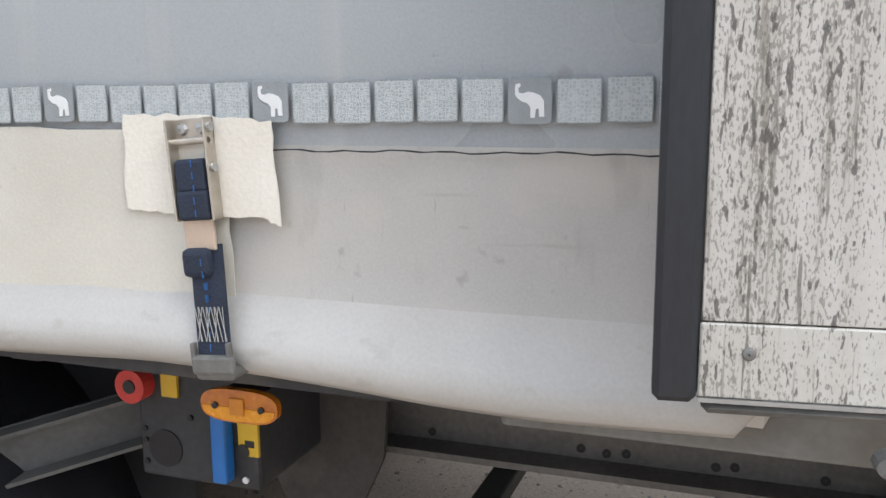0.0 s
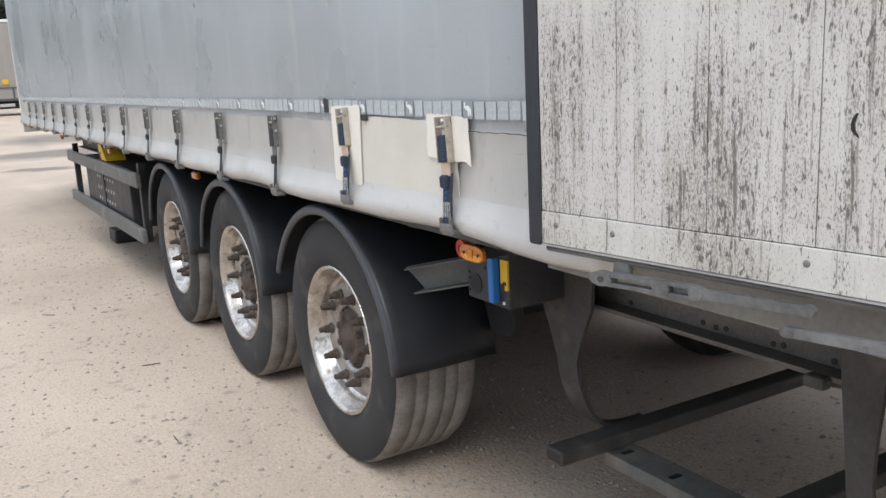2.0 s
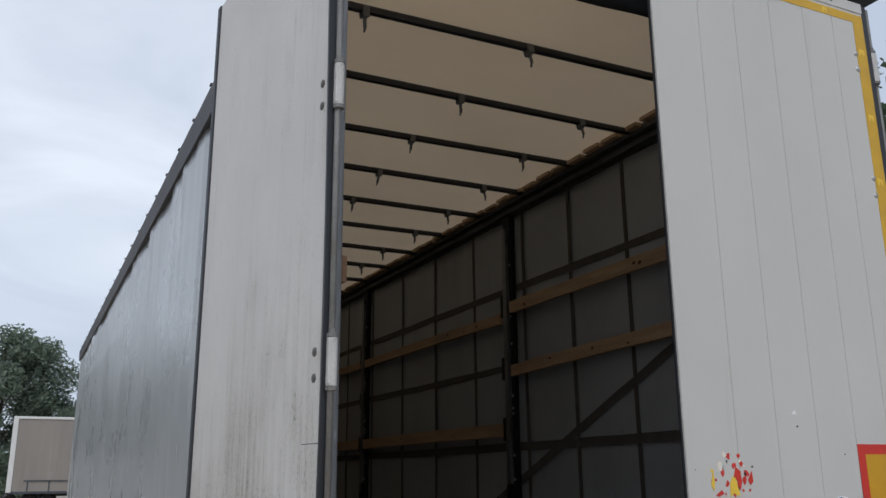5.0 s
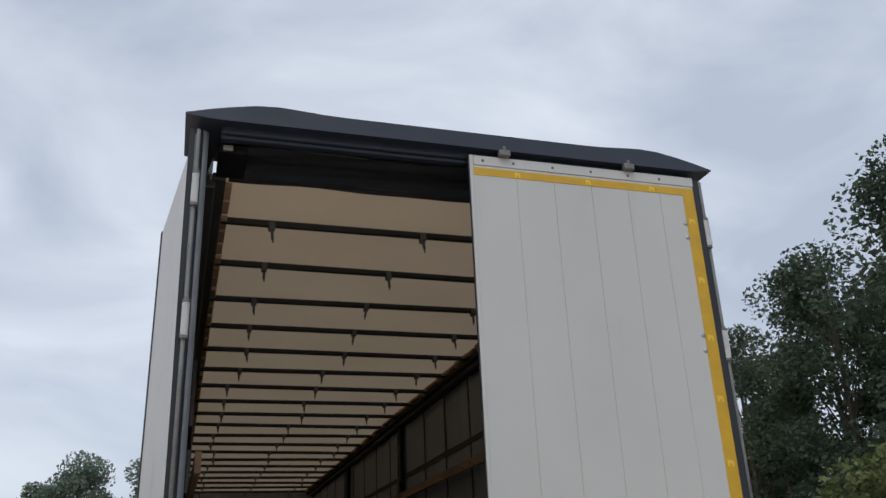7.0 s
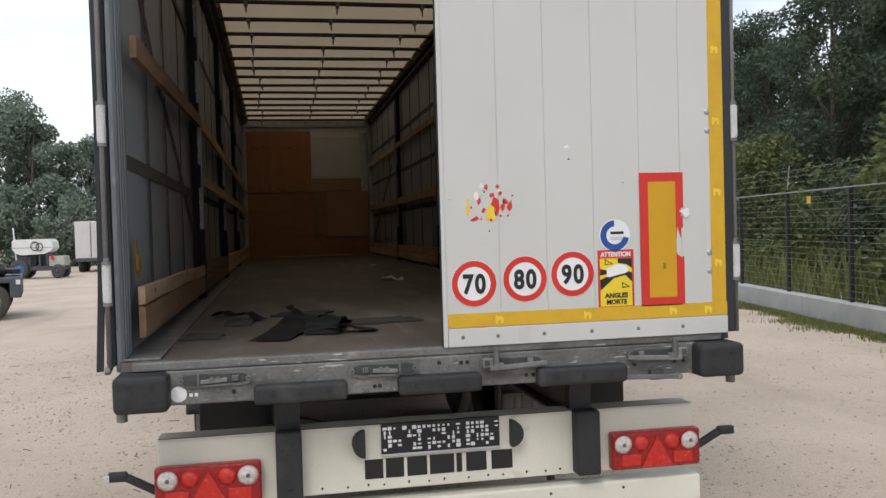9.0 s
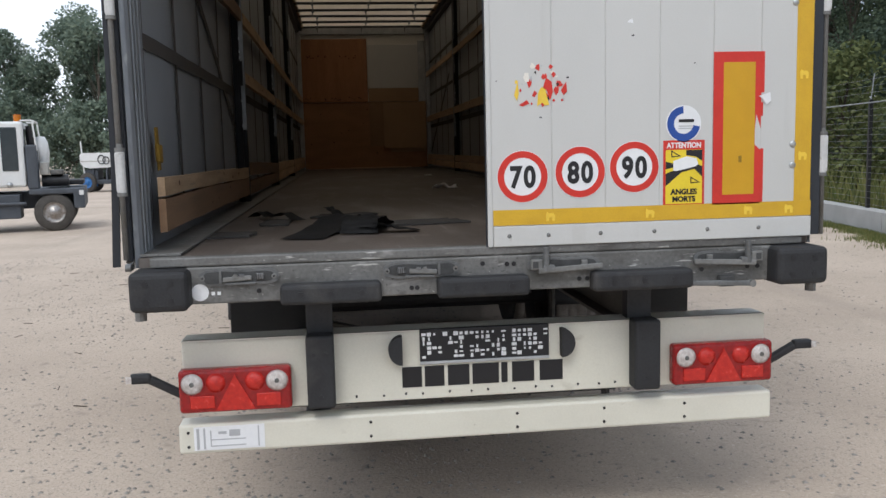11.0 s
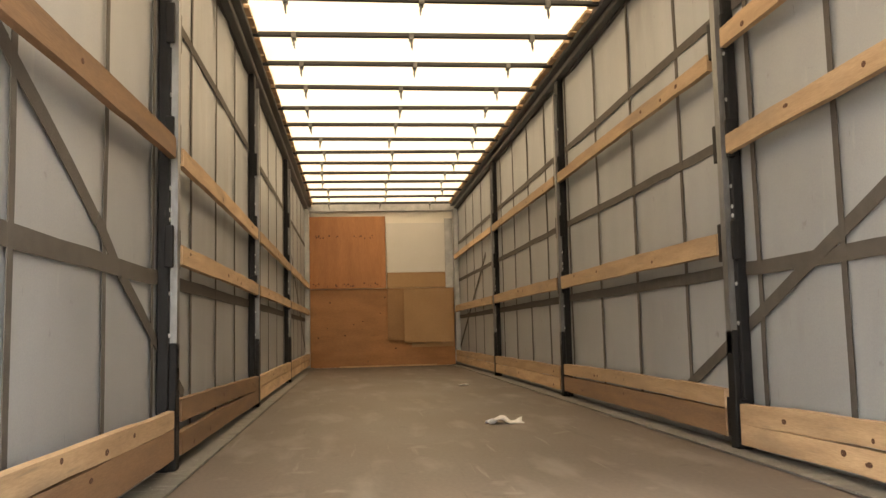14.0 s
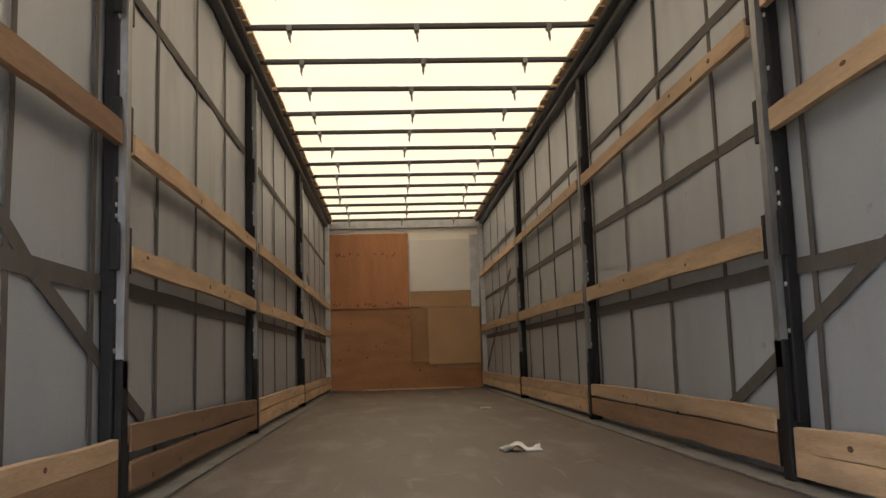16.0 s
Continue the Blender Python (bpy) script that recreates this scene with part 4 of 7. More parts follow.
for k in range(31):
    z = 1.175 + 2.69 * k / 30
    x = -1.297 - 0.006 * math.sin(z * 2.1) - 0.012 * max(0.0, 1.5 - z) / 0.32
    ring_a.append([strip.verts.new((x + a_, -0.012 + b_, z)) for a_, b_ in ((-0.013, 0.0), (0.011, 0.004), (0.011, 0.016), (-0.013, 0.012))])
for p_, q_ in zip(ring_a, ring_a[1:]):
    for k in range(4):
        strip.faces.new((p_[k], p_[(k + 1) % 4], q_[(k + 1) % 4], q_[k]))
strip.faces.new(ring_a[0])
strip.faces.new(ring_a[-1][::-1])
bmesh.ops.recalc_face_normals(strip, faces=list(strip.faces))
part("edge_rubber", strip, SEAL, T, "bowed black rubber strip beside the hinges")
HZ = (1.504, 2.098, 2.972, 3.567)
hb = rod((0, 0, -0.070), (0, 0, 0.070), 0.0158, n=16)
box(-0.0155, 0.004, -0.0148, 0.0148, -0.067, 0.067, 0.004, hb)
cap_me = mesh_of("hinge_cap", rod((0, 0, -0.006), (0, 0, 0.006), 0.0175, n=14), OLDSTEEL)
pin_me = mesh_of("hinge_pin", rod((0, 0, -0.007), (0, 0, 0.007), 0.011, n=10), OLDSTEEL)
hinge = mesh_of("hinge", hb, HINGE)
for s in SIDES:
    for z in HZ:
        hg = put("hinge", hinge, T, (s * 1.276, -0.016, z), (0, 0, 180 if s > 0 else 0), label="white door hinge")
        for e in (-0.077, 0.077):
            put("hinge_cap", cap_me, hg, (0, 0, e))
        put("hinge_pin", pin_me, hg, (0, 0, 0.090))
part("rear_header", box(-1.18, 1.18, 0.0, 0.07, 3.865, 3.962, 0.012), ROOFCAP, T, "dark blue-grey roof header")
part("header_lip", box(-1.18, 1.18, 0.015, 0.055, 3.845, 3.864, 0.006), ROOFCAP, T)
flap = bmesh.new()
rows_ = []
for k in range(25):
    y = 0.06 + 0.40 * k / 24
    sag = 0.012 * math.sin(14 * y) + 0.010 * abs(math.sin(21 * y + 1.0))
    rows_.append([flap.verts.new((-1.12 + 2.24 * i / 20, y + (0.006 * math.sin(i * 1.3) if k == 24 else 0), 3.862 - sag + 0.004 * math.sin(i * 0.7 + k))) for i in range(21)])
for p_, q_ in zip(rows_, rows_[1:]):
    for i in range(20):
        flap.faces.new((p_[i], p_[i + 1], q_[i + 1], q_[i])).smooth = True
bmesh.ops.solidify(flap, geom=list(flap.faces), thickness=0.004)
part("roof_flap", flap, FLAP, T, "folded dark grey roof flap")
for s in SIDES:
    part("corner_gusset", box(min(s * 1.05, s * 1.185), max(s * 1.05, s * 1.185), 0.09, 0.36, 3.815, 3.86, 0.010), POST, T)
    part("rope_eye", box(min(s * 1.12, s * 1.165), max(s * 1.12, s * 1.165), 0.072, 0.089, 3.82, 3.845, 0.004), PALE_STEEL, T)
n_ = 26
bm = bmesh.new()
top_, low_ = [], []
for k in range(n_ + 1):
    x = -1.34 + 2.68 * k / n_
    e = max(0, (abs(x) - 1.0) / 0.34)
    hump = 0.016 * math.exp(-((abs(x) - 0.93) / 0.16) ** 2)
    top_.append((x, 3.984 + hump - 0.062 * e ** 1.7))
    low_.append((x, 3.902 + 0.014 * max(0, (abs(x) - 1.22) / 0.12)))
prism(top_ + low_[::-1], "y", -0.052, 0.36, bm)
part("roof_spoiler", bm, ROOFCAP, T, "black rubber-edged rear roof cap")
for x in (0.17, 0.85):
    bm = box(x - 0.03, x + 0.03, -0.062, -0.028, 3.872, 3.905, 0.006)
    rod((x, -0.05, 3.885), (x, -0.05, 3.925), 0.009, bm)
    part("lock_keeper", bm, OLDSTEEL, T)
bm = box(-1.20, 1.20, -0.025, 0.03, 1.168, 1.202, 0.006)
part("sill_edge", bm, SILL, T, "worn metal loading edge")
bm = box(-1.08, 1.08, -0.028, 0.10, 1.035, 1.166, 0.006)
part("rear_sill", bm, SILL, T, "scuffed grey rear crossbeam")


def bevel_block(x0, x1, y0, y1, z0, z1, b):
    return box(x0, x1, y0, y1, z0, z1, b, seg=3)


for s in SIDES:
    blk = part("corner_buffer", bevel_block(min(s * 1.06, s * 1.258), max(s * 1.06, s * 1.258), -0.115, 0.06, 1.025, 1.165, 0.022), BUFFER, T, "black rubber corner buffer")
    for px in (1.115, 1.20):
        for pz in (1.065, 1.125):
            part("bolt_recess", rod((s * px, -0.1165, pz), (s * px, -0.112, pz), 0.011, n=12), SIGN_K, blk)
    part("rail_end_lug", rod((s * 1.24, -0.02, 0.985), (s * 1.24, -0.02, 1.03), 0.02), OLDSTEEL, T)
for x0, x1 in ((-0.755, -0.40), (-0.20, 0.135), (0.37, 0.75)):
    blk = part("middle_buffer", bevel_block(x0, x1, -0.085, 0.0, 1.025, 1.098, 0.016), BUFFER, T, "black rubber step buffer")
    for k in range(3):
        x = x0 + (x1 - x0) * (0.2 + 0.3 * k)
        part("bolt_recess", rod((x, -0.0865, 1.062), (x, -0.083, 1.062), 0.010, n=12), SIGN_K, blk)


def oval(x, z, w, h, waist=0.0, n=44):
    """A long rounded outline with a slight waist."""
    out = []
    for k in range(n):
        a = 2 * math.pi * k / n
        c, s_ = math.cos(a), math.sin(a)
        u = math.copysign(abs(c) ** 0.5, c)
        out.append((x + w * u, z + (h - waist * math.exp(-(u * 2.6 - 0.5) ** 2)) * math.copysign(abs(s_) ** 0.65, s_)))
    return out


def latch_recess(x, flip=1):
    """A recessed locking-bar keeper: worn rim, trough shade kept in dark flat plates, lever, spring and bolts."""
    body = part("door_latch", prism(oval(x, 1.128, 0.138, 0.031, 0.008), "y", -0.037, -0.027), RIMSTEEL, T, "grey cast latch with lever and spring")
    part("well", prism(oval(x, 1.129, 0.122, 0.0215, 0.006), "y", -0.0385, -0.0365), TROUGH, body)
    part("keeper_cup", prism(oval(x - flip * 0.088, 1.128, 0.030, 0.020), "y", -0.043, -0.038), TROUGH, body)
    part("keeper_rib", box(x - flip * 0.062 - 0.005, x - flip * 0.062 + 0.005, -0.046, -0.038, 1.108, 1.152, 0.002), RIMSTEEL, body)
    part("lever", bar((x - flip * 0.055, -0.044, 1.120), (x + flip * 0.045, -0.044, 1.126), 0.012, 0.017, bev=0.004), OLDSTEEL, body)
    part("lower_lip", bar((x - flip * 0.045, -0.043, 1.104), (x + flip * 0.06, -0.043, 1.106), 0.008, 0.008, bev=0.002), RIMSTEEL, body)
    part("pivot", rod((x - flip * 0.012, -0.050, 1.130), (x - flip * 0.012, -0.040, 1.130), 0.009, n=12), OLDSTEEL, body)
    part("white_tag", box(x + flip * 0.012 - 0.008, x + flip * 0.012 + 0.008, -0.0515, -0.045, 1.131, 1.138), GALV, body)
    part("spring", box(x + flip * 0.074 - 0.014, x + flip * 0.074 + 0.014, -0.046, -0.038, 1.118, 1.140, 0.003), GALV, body)
    for k in range(4):
        part("spring_turn", box(x + flip * 0.074 - 0.013 + 0.0075 * k, x + flip * 0.074 - 0.010 + 0.0075 * k, -0.0475, -0.045, 1.119, 1.139), TROUGH, body)
    for e in (-0.124, 0.122):
        part("bolt", rod((x + e, -0.045, 1.128), (x + e, -0.036, 1.128), 0.009, n=10), OLDSTEEL, body)
        part("bolt_eye", rod((x + e, -0.0465, 1.128), (x + e, -0.044, 1.128), 0.004, n=8), SIGN_K, body)


for x, fl in ((-0.897, 1), (-0.253, -1)):
    latch_recess(x, fl)
for x, e in ((0.27, 1), (0.90, -1)):
    body = part("door_latch", prism(oval(x, 1.126, 0.135, 0.029, 0.007), "y", -0.037, -0.027), RIMSTEEL, T, "grey cast latch clamped on a locking bar")
    part("well", prism(oval(x, 1.127, 0.120, 0.020, 0.005), "y", -0.0385, -0.0365), TROUGH, body)
    part("keeper_frame", box(x - e * 0.105 - 0.022, x - e * 0.105 + 0.022, -0.060, -0.036, 1.112, 1.150, 0.005), OLDSTEEL, body)
    part("frame_window", box(x - e * 0.110 - 0.010, x - e * 0.110 + 0.010, -0.0615, -0.0595, 1.120, 1.143), TROUGH, body)
    part("lock_bar_foot", rod((x - e * 0.070, -0.056, 1.108), (x - e * 0.070, -0.056, 1.192), 0.0115), RIMSTEEL, body)
    part("clamp", box(x - e * 0.062 - 0.022, x - e * 0.062 + 0.022, -0.066, -0.040, 1.106, 1.130, 0.005), RIMSTEEL, body)
    part("lever", bar((x - e * 0.10, -0.060, 1.108), (x + e * 0.14, -0.056, 1.120), 0.012, 0.020, bev=0.004), OLDSTEEL, body, "flat locking lever")
    part("spring", box(x + e * 0.075 - 0.012, x + e * 0.075 + 0.012, -0.048, -0.038, 1.122, 1.142, 0.003), OLDSTEEL, body)
lev = part("door_lever", bar((0.60, -0.062, 1.046), (0.99, -0.060, 1.030), 0.012, 0.020, bev=0.004), RIMSTEEL, T, "long grey locking lever of the closed door")
part("lever_bracket", box(0.86, 0.92, -0.058, -0.026, 1.020, 1.060, 0.004), TROUGH, lev)
part("lever_tip", rod((0.985, -0.070, 1.030), (0.985, -0.045, 1.030), 0.013, n=12), OLDSTEEL, lev)
part("round_plate", disc(-1.033, 1.077, -0.029, 0, 0.030, 0.002), SIGN_W, T, "small round white inspection disc")
for x in (-0.988, -0.968):
    part("tag", box(x - 0.006, x + 0.006, -0.0305, -0.0285, 1.066, 1.078), SIGN_W, T)
for x, z in ((-0.83, 1.075), (-0.29, 1.062), (-0.27, 1.062), (-0.03, 1.14), (0.06, 1.135), (0.085, 1.135), (0.33, 1.07), (0.36, 1.07), (0.80, 1.085), (0.98, 1.09), (1.02, 1.09)):
    part("sill_hole", rod((x, -0.0305, z), (x, -0.027, z), 0.0085, n=12), SIGN_K, T)

# bumper with lights
BY = 0.14
bm = box(-1.14, 1.14, BY, BY + 0.03, 0.612, 0.885, 0.006)
box(-1.14, 1.14, BY, BY + 0.12, 0.877, 0.885, 0, bm)
BUMP = part("bumper", bm, CREAM, T, "cream painted rear light panel")
for s in SIDES:
    part("bumper_block", bevel_block(s * 0.63 - 0.052, s * 0.63 + 0.052, BY - 0.075, BY + 0.01, 0.618, 0.895, 0.012), BUFFER, T, "black rubber bumper block")
    for z, dx in ((0.810, -0.022), (0.810, 0.022), (0.650, 0.0)):
        part("bolt_recess", rod((s * 0.63 + dx, BY - 0.0765, z), (s * 0.63 + dx, BY - 0.073, z), 0.008, n=10), SIGN_K, T)
    part("bumper_bracket", box(s * 0.63 - 0.05, s * 0.63 + 0.05, BY + 0.03, BY + 0.09, 0.60, 1.06, 0.004), CHASSIS, T)
    # rear lamp cluster
    x0, x1 = (s * 0.945 - 0.205, s * 0.945 + 0.205)
    lamp = part("tail_light", bevel_block(x0, x1, BY - 0.055, BY, 0.622, 0.786, 0.014), REDLENS, T, "long red rear lamp cluster with reflector triangle")
    for dx, r, m_ in ((-0.155, 0.043, CLEAR), (-0.070, 0.036, REDBRIGHT), (0.072, 0.036, REDBRIGHT), (0.153, 0.043, CLEAR)):
        bm = lathe([(0.001, 0.012), (r * 0.6, 0.010), (r, 0.0), (r, -0.01)], 24)
        put("lens", mesh_of("lens", bm, m_, True), lamp, (s * 0.945 + dx, BY - 0.055, 0.735), (0, 0, -90))
    for dx in (-0.155, 0.153):
        part("lens_ring", disc(s * 0.945 + dx, 0.735, BY - 0.0545, 0.041, 0.045, 0.006, 24), REDLENS, lamp)
        part("bulb_socket", disc(s * 0.945 + dx, 0.735, BY - 0.0665, 0, 0.009, 0.002, 12), RACK, lamp)
    tri = [(s * 0.945 - 0.072, 0.632), (s * 0.945 + 0.072, 0.632), (s * 0.945, 0.765)]
    part("reflector_triangle", prism(tri, "y", BY - 0.061, BY - 0.054), REDBRIGHT, lamp)
    for dx in (-0.12, 0.12):
        part("lower_lens", box(s * 0.945 + dx - 0.045, s * 0.945 + dx + 0.045, BY - 0.059, BY - 0.054, 0.640, 0.690, 0.004), REDBRIGHT, lamp)
    # outline marker on a rubber arm
    arm = part("marker_arm", bar((s * 1.12, BY + 0.01, 0.665), (s * 1.26, BY - 0.02, 0.755), 0.040, 0.030, bev=0.01), BUFFER, T, "black rubber marker arm")
    part("arm_tip", bar((s * 1.25, BY - 0.02, 0.757), (s * 1.325, BY - 0.03, 0.760), 0.040, 0.036, bev=0.010), BUFFER, arm)
    part("marker_lens", box(s * 1.325 - 0.010, s * 1.325 + 0.010, BY - 0.052, BY - 0.046, 0.748, 0.772, 0.002), CLEAR, arm)
bm = box(-1.165, 1.165, BY - 0.02, BY + 0.08, 0.442, 0.556, 0.010)
BARR = part("underrun_bar", bm, CREAM, T, "cream under-run bar")
part("rating_label", box(-1.11, -0.85, BY - 0.0225, BY - 0.0195, 0.455, 0.545), SIGN_W, T, "white rating label with grey print")
for x0, x1, z0, z1 in ((-1.10, -1.09, 0.46, 0.54), (-1.075, -1.068, 0.46, 0.54), (-1.05, -0.92, 0.492, 0.496), (-1.05, -0.92, 0.468, 0.472), (-1.05, -1.046, 0.47, 0.53), (-0.98, -0.94, 0.505, 0.53), (-0.875, -0.87, 0.46, 0.54), (-1.02, -0.99, 0.515, 0.525)):
    part("print_bar", box(x0, x1, BY - 0.0235, BY - 0.0222, z0, z1), SIGN_G, T)
for x in (-1.13, -0.45, 0.12, 0.47, 0.80):
    for z in (0.47, 0.525):
        part("bar_bolt", rod((x, BY - 0.0225, z), (x, BY - 0.019, z), 0.006, n=8), SIGN_K, T)
for k in range(14):
    x = -0.50 + 0.085 * k + (0.02 if k % 3 else 0)
    part("panel_screw", rod((x, BY - 0.003, 0.635 if k % 2 else 0.640), (x, BY + 0.002, 0.635), 0.0045, n=8), SIGN_K, T)
part("rear_flap", box(-1.02, -0.70, 0.62, 0.63, 0.74, 1.05, 0.004), BLACK, T, "black rubber flap behind the light panel")
part("rear_flap", box(0.70, 1.02, 0.62, 0.63, 0.74, 1.05, 0.004), BLACK, T)
# number plate: bars only; maker's word as plain blocks
plate = part("number_plate", box(-0.253, 0.252, BY - 0.012, BY - 0.001, 0.762, 0.888, 0.003), SIGN_K, T, "black number plate covered by pale bars")
rng = random.Random(3)
for k in range(24):
    x = -0.238 + 0.0207 * k
    for z in (0.780, 0.797, 0.815, 0.833, 0.850, 0.868):
        if rng.random() < 0.55:
            w, h = rng.uniform(0.003, 0.010), rng.uniform(0.003, 0.008)
            part("plate_bar", box(x - w, x + w, BY - 0.0135, BY - 0.0115, z - h, z + h), SIGN_W, plate)
part("plate_strip", box(-0.253, 0.252, BY - 0.016, BY - 0.001, 0.752, 0.763, 0.002), SIGN_G, T)
for x0, e in ((-0.322, -1), (0.297, 1)):
    shell = [(x0 + e * 0.052 * math.sin(a), 0.815 + 0.056 * math.cos(a)) for a in [math.pi * k / 14 for k in range(15)]]
    part("plate_lamp", prism(shell, "y", BY - 0.045, BY), BUFFER, T, "black half-round plate lamp")
for k, x in enumerate((-0.285, -0.198, -0.104, 0.002, 0.076, 0.150, 0.262)):
    w = (0.038, 0.038, 0.042, 0.052, 0.012, 0.044, 0.046)[k]
    part("maker_word_block", box(x - w, x + w, BY - 0.0025, BY + 0.001, 0.662, 0.742, 0.0), SIGN_K, BUMP)

for ob in T.children:
    if ob.name.split(".")[0] in ("bumper", "bumper_block", "tail_light", "marker_arm", "number_plate", "plate_strip", "plate_lamp", "panel_screw"):
        ob.location.z -= 0.015

# ---- rear doors ----
YD = -0.03     # outer face of the closed door
DX = (0.0, 0.231, 0.430, 0.634, 0.838, 1.021, 1.225)
RD = part("rear_door", box(0.004, 1.222, YD + 0.003, YD + 0.026, 1.205, 3.868), DOOR_OUT, T, "closed white panelled rear door with stickers")
for a, b in zip(DX, DX[1:]):
    part("door_panel", box(a + 0.0012, b - 0.0012, YD, YD + 0.006, 1.274, 3.818, 0.0015, seg=1), DOOR_OUT, RD)
part("kick_strip", box(0.012, 1.228, YD - 0.003, YD + 0.02, 1.198, 1.272, 0.003), DOOR_OUT, RD)
part("top_strip", box(0.012, 1.228, YD - 0.003, YD + 0.02, 3.820, 3.872, 0.003), DOOR_OUT, RD)
part("edge_strip", box(-0.008, 0.010, YD - 0.004, YD + 0.014, 1.198, 3.872, 0.003), DOOR_OUT, RD, "pale closing edge")
part("edge_seal", box(-0.013, -0.008, YD + 0.004, YD + 0.016, 1.198, 3.872, 0.002), SEAL, RD)
part("hinge_seal", box(1.226, 1.268, YD + 0.006, YD + 0.030, 1.20, 3.87, 0.005), SEAL, RD)
rivets("strip_screw", [(x, YD - 0.003, 1.236) for x in (0.07, 0.215, 0.41, 0.615, 0.82, 1.02)] + [(x, YD - 0.003, 3.846) for x in (0.06, 0.22, 0.43, 0.64, 0.85, 1.03)], 0.008, 0.004, OLDSTEEL, RD, "-y")
rivets("hinge_rivet", [(1.150, YD, z + d) for z in HZ for d in (-0.039, 0.039)], 0.0135, 0.006, STEEL, RD, "-y")
part("tape_low", box(0.012, 1.226, YD - 0.0018, YD, 1.275, 1.331), TAPE_Y, RD, "yellow reflective tape")
part("tape_side", box(1.158, 1.222, YD - 0.0018, YD, 1.3312, 3.765), TAPE_Y, RD)
part("tape_high", box(0.012, 1.222, YD - 0.0018, YD, 3.7652, 3.806), TAPE_Y, RD)


def animal_mark(cx, cz, y, h, mat, parent, flip=1):
    """A plain long blotch standing for the tape maker's mark."""
    pts = [(-0.5, -0.5), (-0.25, -0.5), (-0.2, -0.1), (0.1, -0.1), (0.15, -0.5), (0.4, -0.5), (0.45, 0.1), (0.25, 0.35), (-0.2, 0.35), (-0.45, 0.5), (-0.55, 0.15)]
    part("tape_mark", prism([(cx + flip * u * h, cz + v * h) for u, v in pts], "y", y - 0.0012, y), mat, parent)


for x in (0.225, 0.60, 0.98, 1.14):
    animal_mark(x, 1.303, YD - 0.0018, 0.034, TAPE_Y2, RD)
for z in (1.50, 1.80, 2.10, 2.40, 2.70, 3.00, 3.30, 3.62):
    animal_mark(1.190, z, YD - 0.0018, 0.034, TAPE_Y2, RD)
for x in (0.24, 0.62, 0.98):
    animal_mark(x, 3.786, YD - 0.0018, 0.030, TAPE_Y2, RD)
# speed discs
for x, z, word in ((0.122, 1.450, "70"), (0.335, 1.461, "80"), (0.538, 1.474, "90")):
    sign = part("speed_sticker", disc(x, z, YD - 0.0002, 0, 0.094, 0.0012), SIGN_W, RD, f"round white sticker with red ring reading {word}")
    part("red_ring", disc(x, z, YD - 0.0014, 0.068, 0.092, 0.0009), TAPE_R, sign)
    for ch, dx in zip(word, (-0.0255, 0.0255)):
        lettering("digit", ch, 0.074, SIGN_K, sign, x + dx, YD - 0.0022, z - 0.037, 0.82, 0.004)
# warning sticker
att = part("warning_sticker", box(0.648, 0.806, YD - 0.0014, YD - 0.0002, 1.326, 1.567), TAPE_R, RD, "red and yellow blind-spot warning sticker")
part("yellow_field", box(0.657, 0.797, YD - 0.0022, YD - 0.0014, 1.334, 1.532), SIGN_Y, att)
lettering("printed_word", "ATTENTION", 0.019, SIGN_W, att, 0.727, YD - 0.0020, 1.5395, 0.86, 0.0010)
lettering("printed_word", "ANGLES", 0.019, SIGN_K, att, 0.727, YD - 0.0028, 1.369, 1.02, 0.0012)
lettering("printed_word", "MORTS", 0.019, SIGN_K, att, 0.727, YD - 0.0028, 1.342, 1.0, 0.0012)
for tri in ([(0.657, 1.445), (0.657, 1.400), (0.720, 1.452), (0.700, 1.462)], [(0.657, 1.462), (0.657, 1.490), (0.690, 1.482), (0.690, 1.468)], [(0.735, 1.512), (0.735, 1.531), (0.797, 1.531), (0.797, 1.490), (0.772, 1.506)], [(0.760, 1.468), (0.797, 1.432), (0.797, 1.470), (0.780, 1.478)]):
    part("black_field", prism(tri, "y", YD - 0.0027, YD - 0.0022), SIGN_K, att)
lor = [(0.686, 1.456), (0.686, 1.492), (0.737, 1.508), (0.775, 1.500), (0.782, 1.478), (0.762, 1.466), (0.712, 1.452)]
part("lorry_drawing", prism(lor, "y", YD - 0.0033, YD - 0.0026), SIGN_W, att)
part("lorry_underside", prism([(0.700, 1.446), (0.700, 1.455), (0.770, 1.470), (0.770, 1.462)], "y", YD - 0.0036, YD - 0.0030), SIGN_K, att)
for u, w in ((0.752, 1.408), (0.678, 1.505)):
    part("small_triangle", prism([(u, w), (u, w + 0.026), (u + 0.038, w + 0.003)], "y", YD - 0.0028, YD - 0.0022), SIGN_K, att)
    part("triangle_field", prism([(u + 0.004, w + 0.005), (u + 0.004, w + 0.019), (u + 0.027, w + 0.005)], "y", YD - 0.0033, YD - 0.0027), SIGN_Y, att)
# round test badge, as plain shapes
badge = part("round_badge", disc(0.725, 1.627, YD - 0.0002, 0, 0.067, 0.0012), SIGN_W, RD, "round white badge with blue three-quarter ring")
bm = bmesh.new()
arc = [(0.725 + 0.063 * math.cos(radians(a)), 1.627 + 0.063 * math.sin(radians(a))) for a in range(92, 351, 6)]
arc += [(0.725 + 0.037 * math.cos(radians(a)), 1.627 + 0.037 * math.sin(radians(a))) for a in range(350, 91, -6)]
part("blue_arc", prism(arc, "y", YD - 0.0022, YD - 0.0014), SIGN_B, badge)
part("badge_word_bar", box(0.706, 0.764, YD - 0.0022, YD - 0.0014, 1.632, 1.643), SIGN_K, badge)
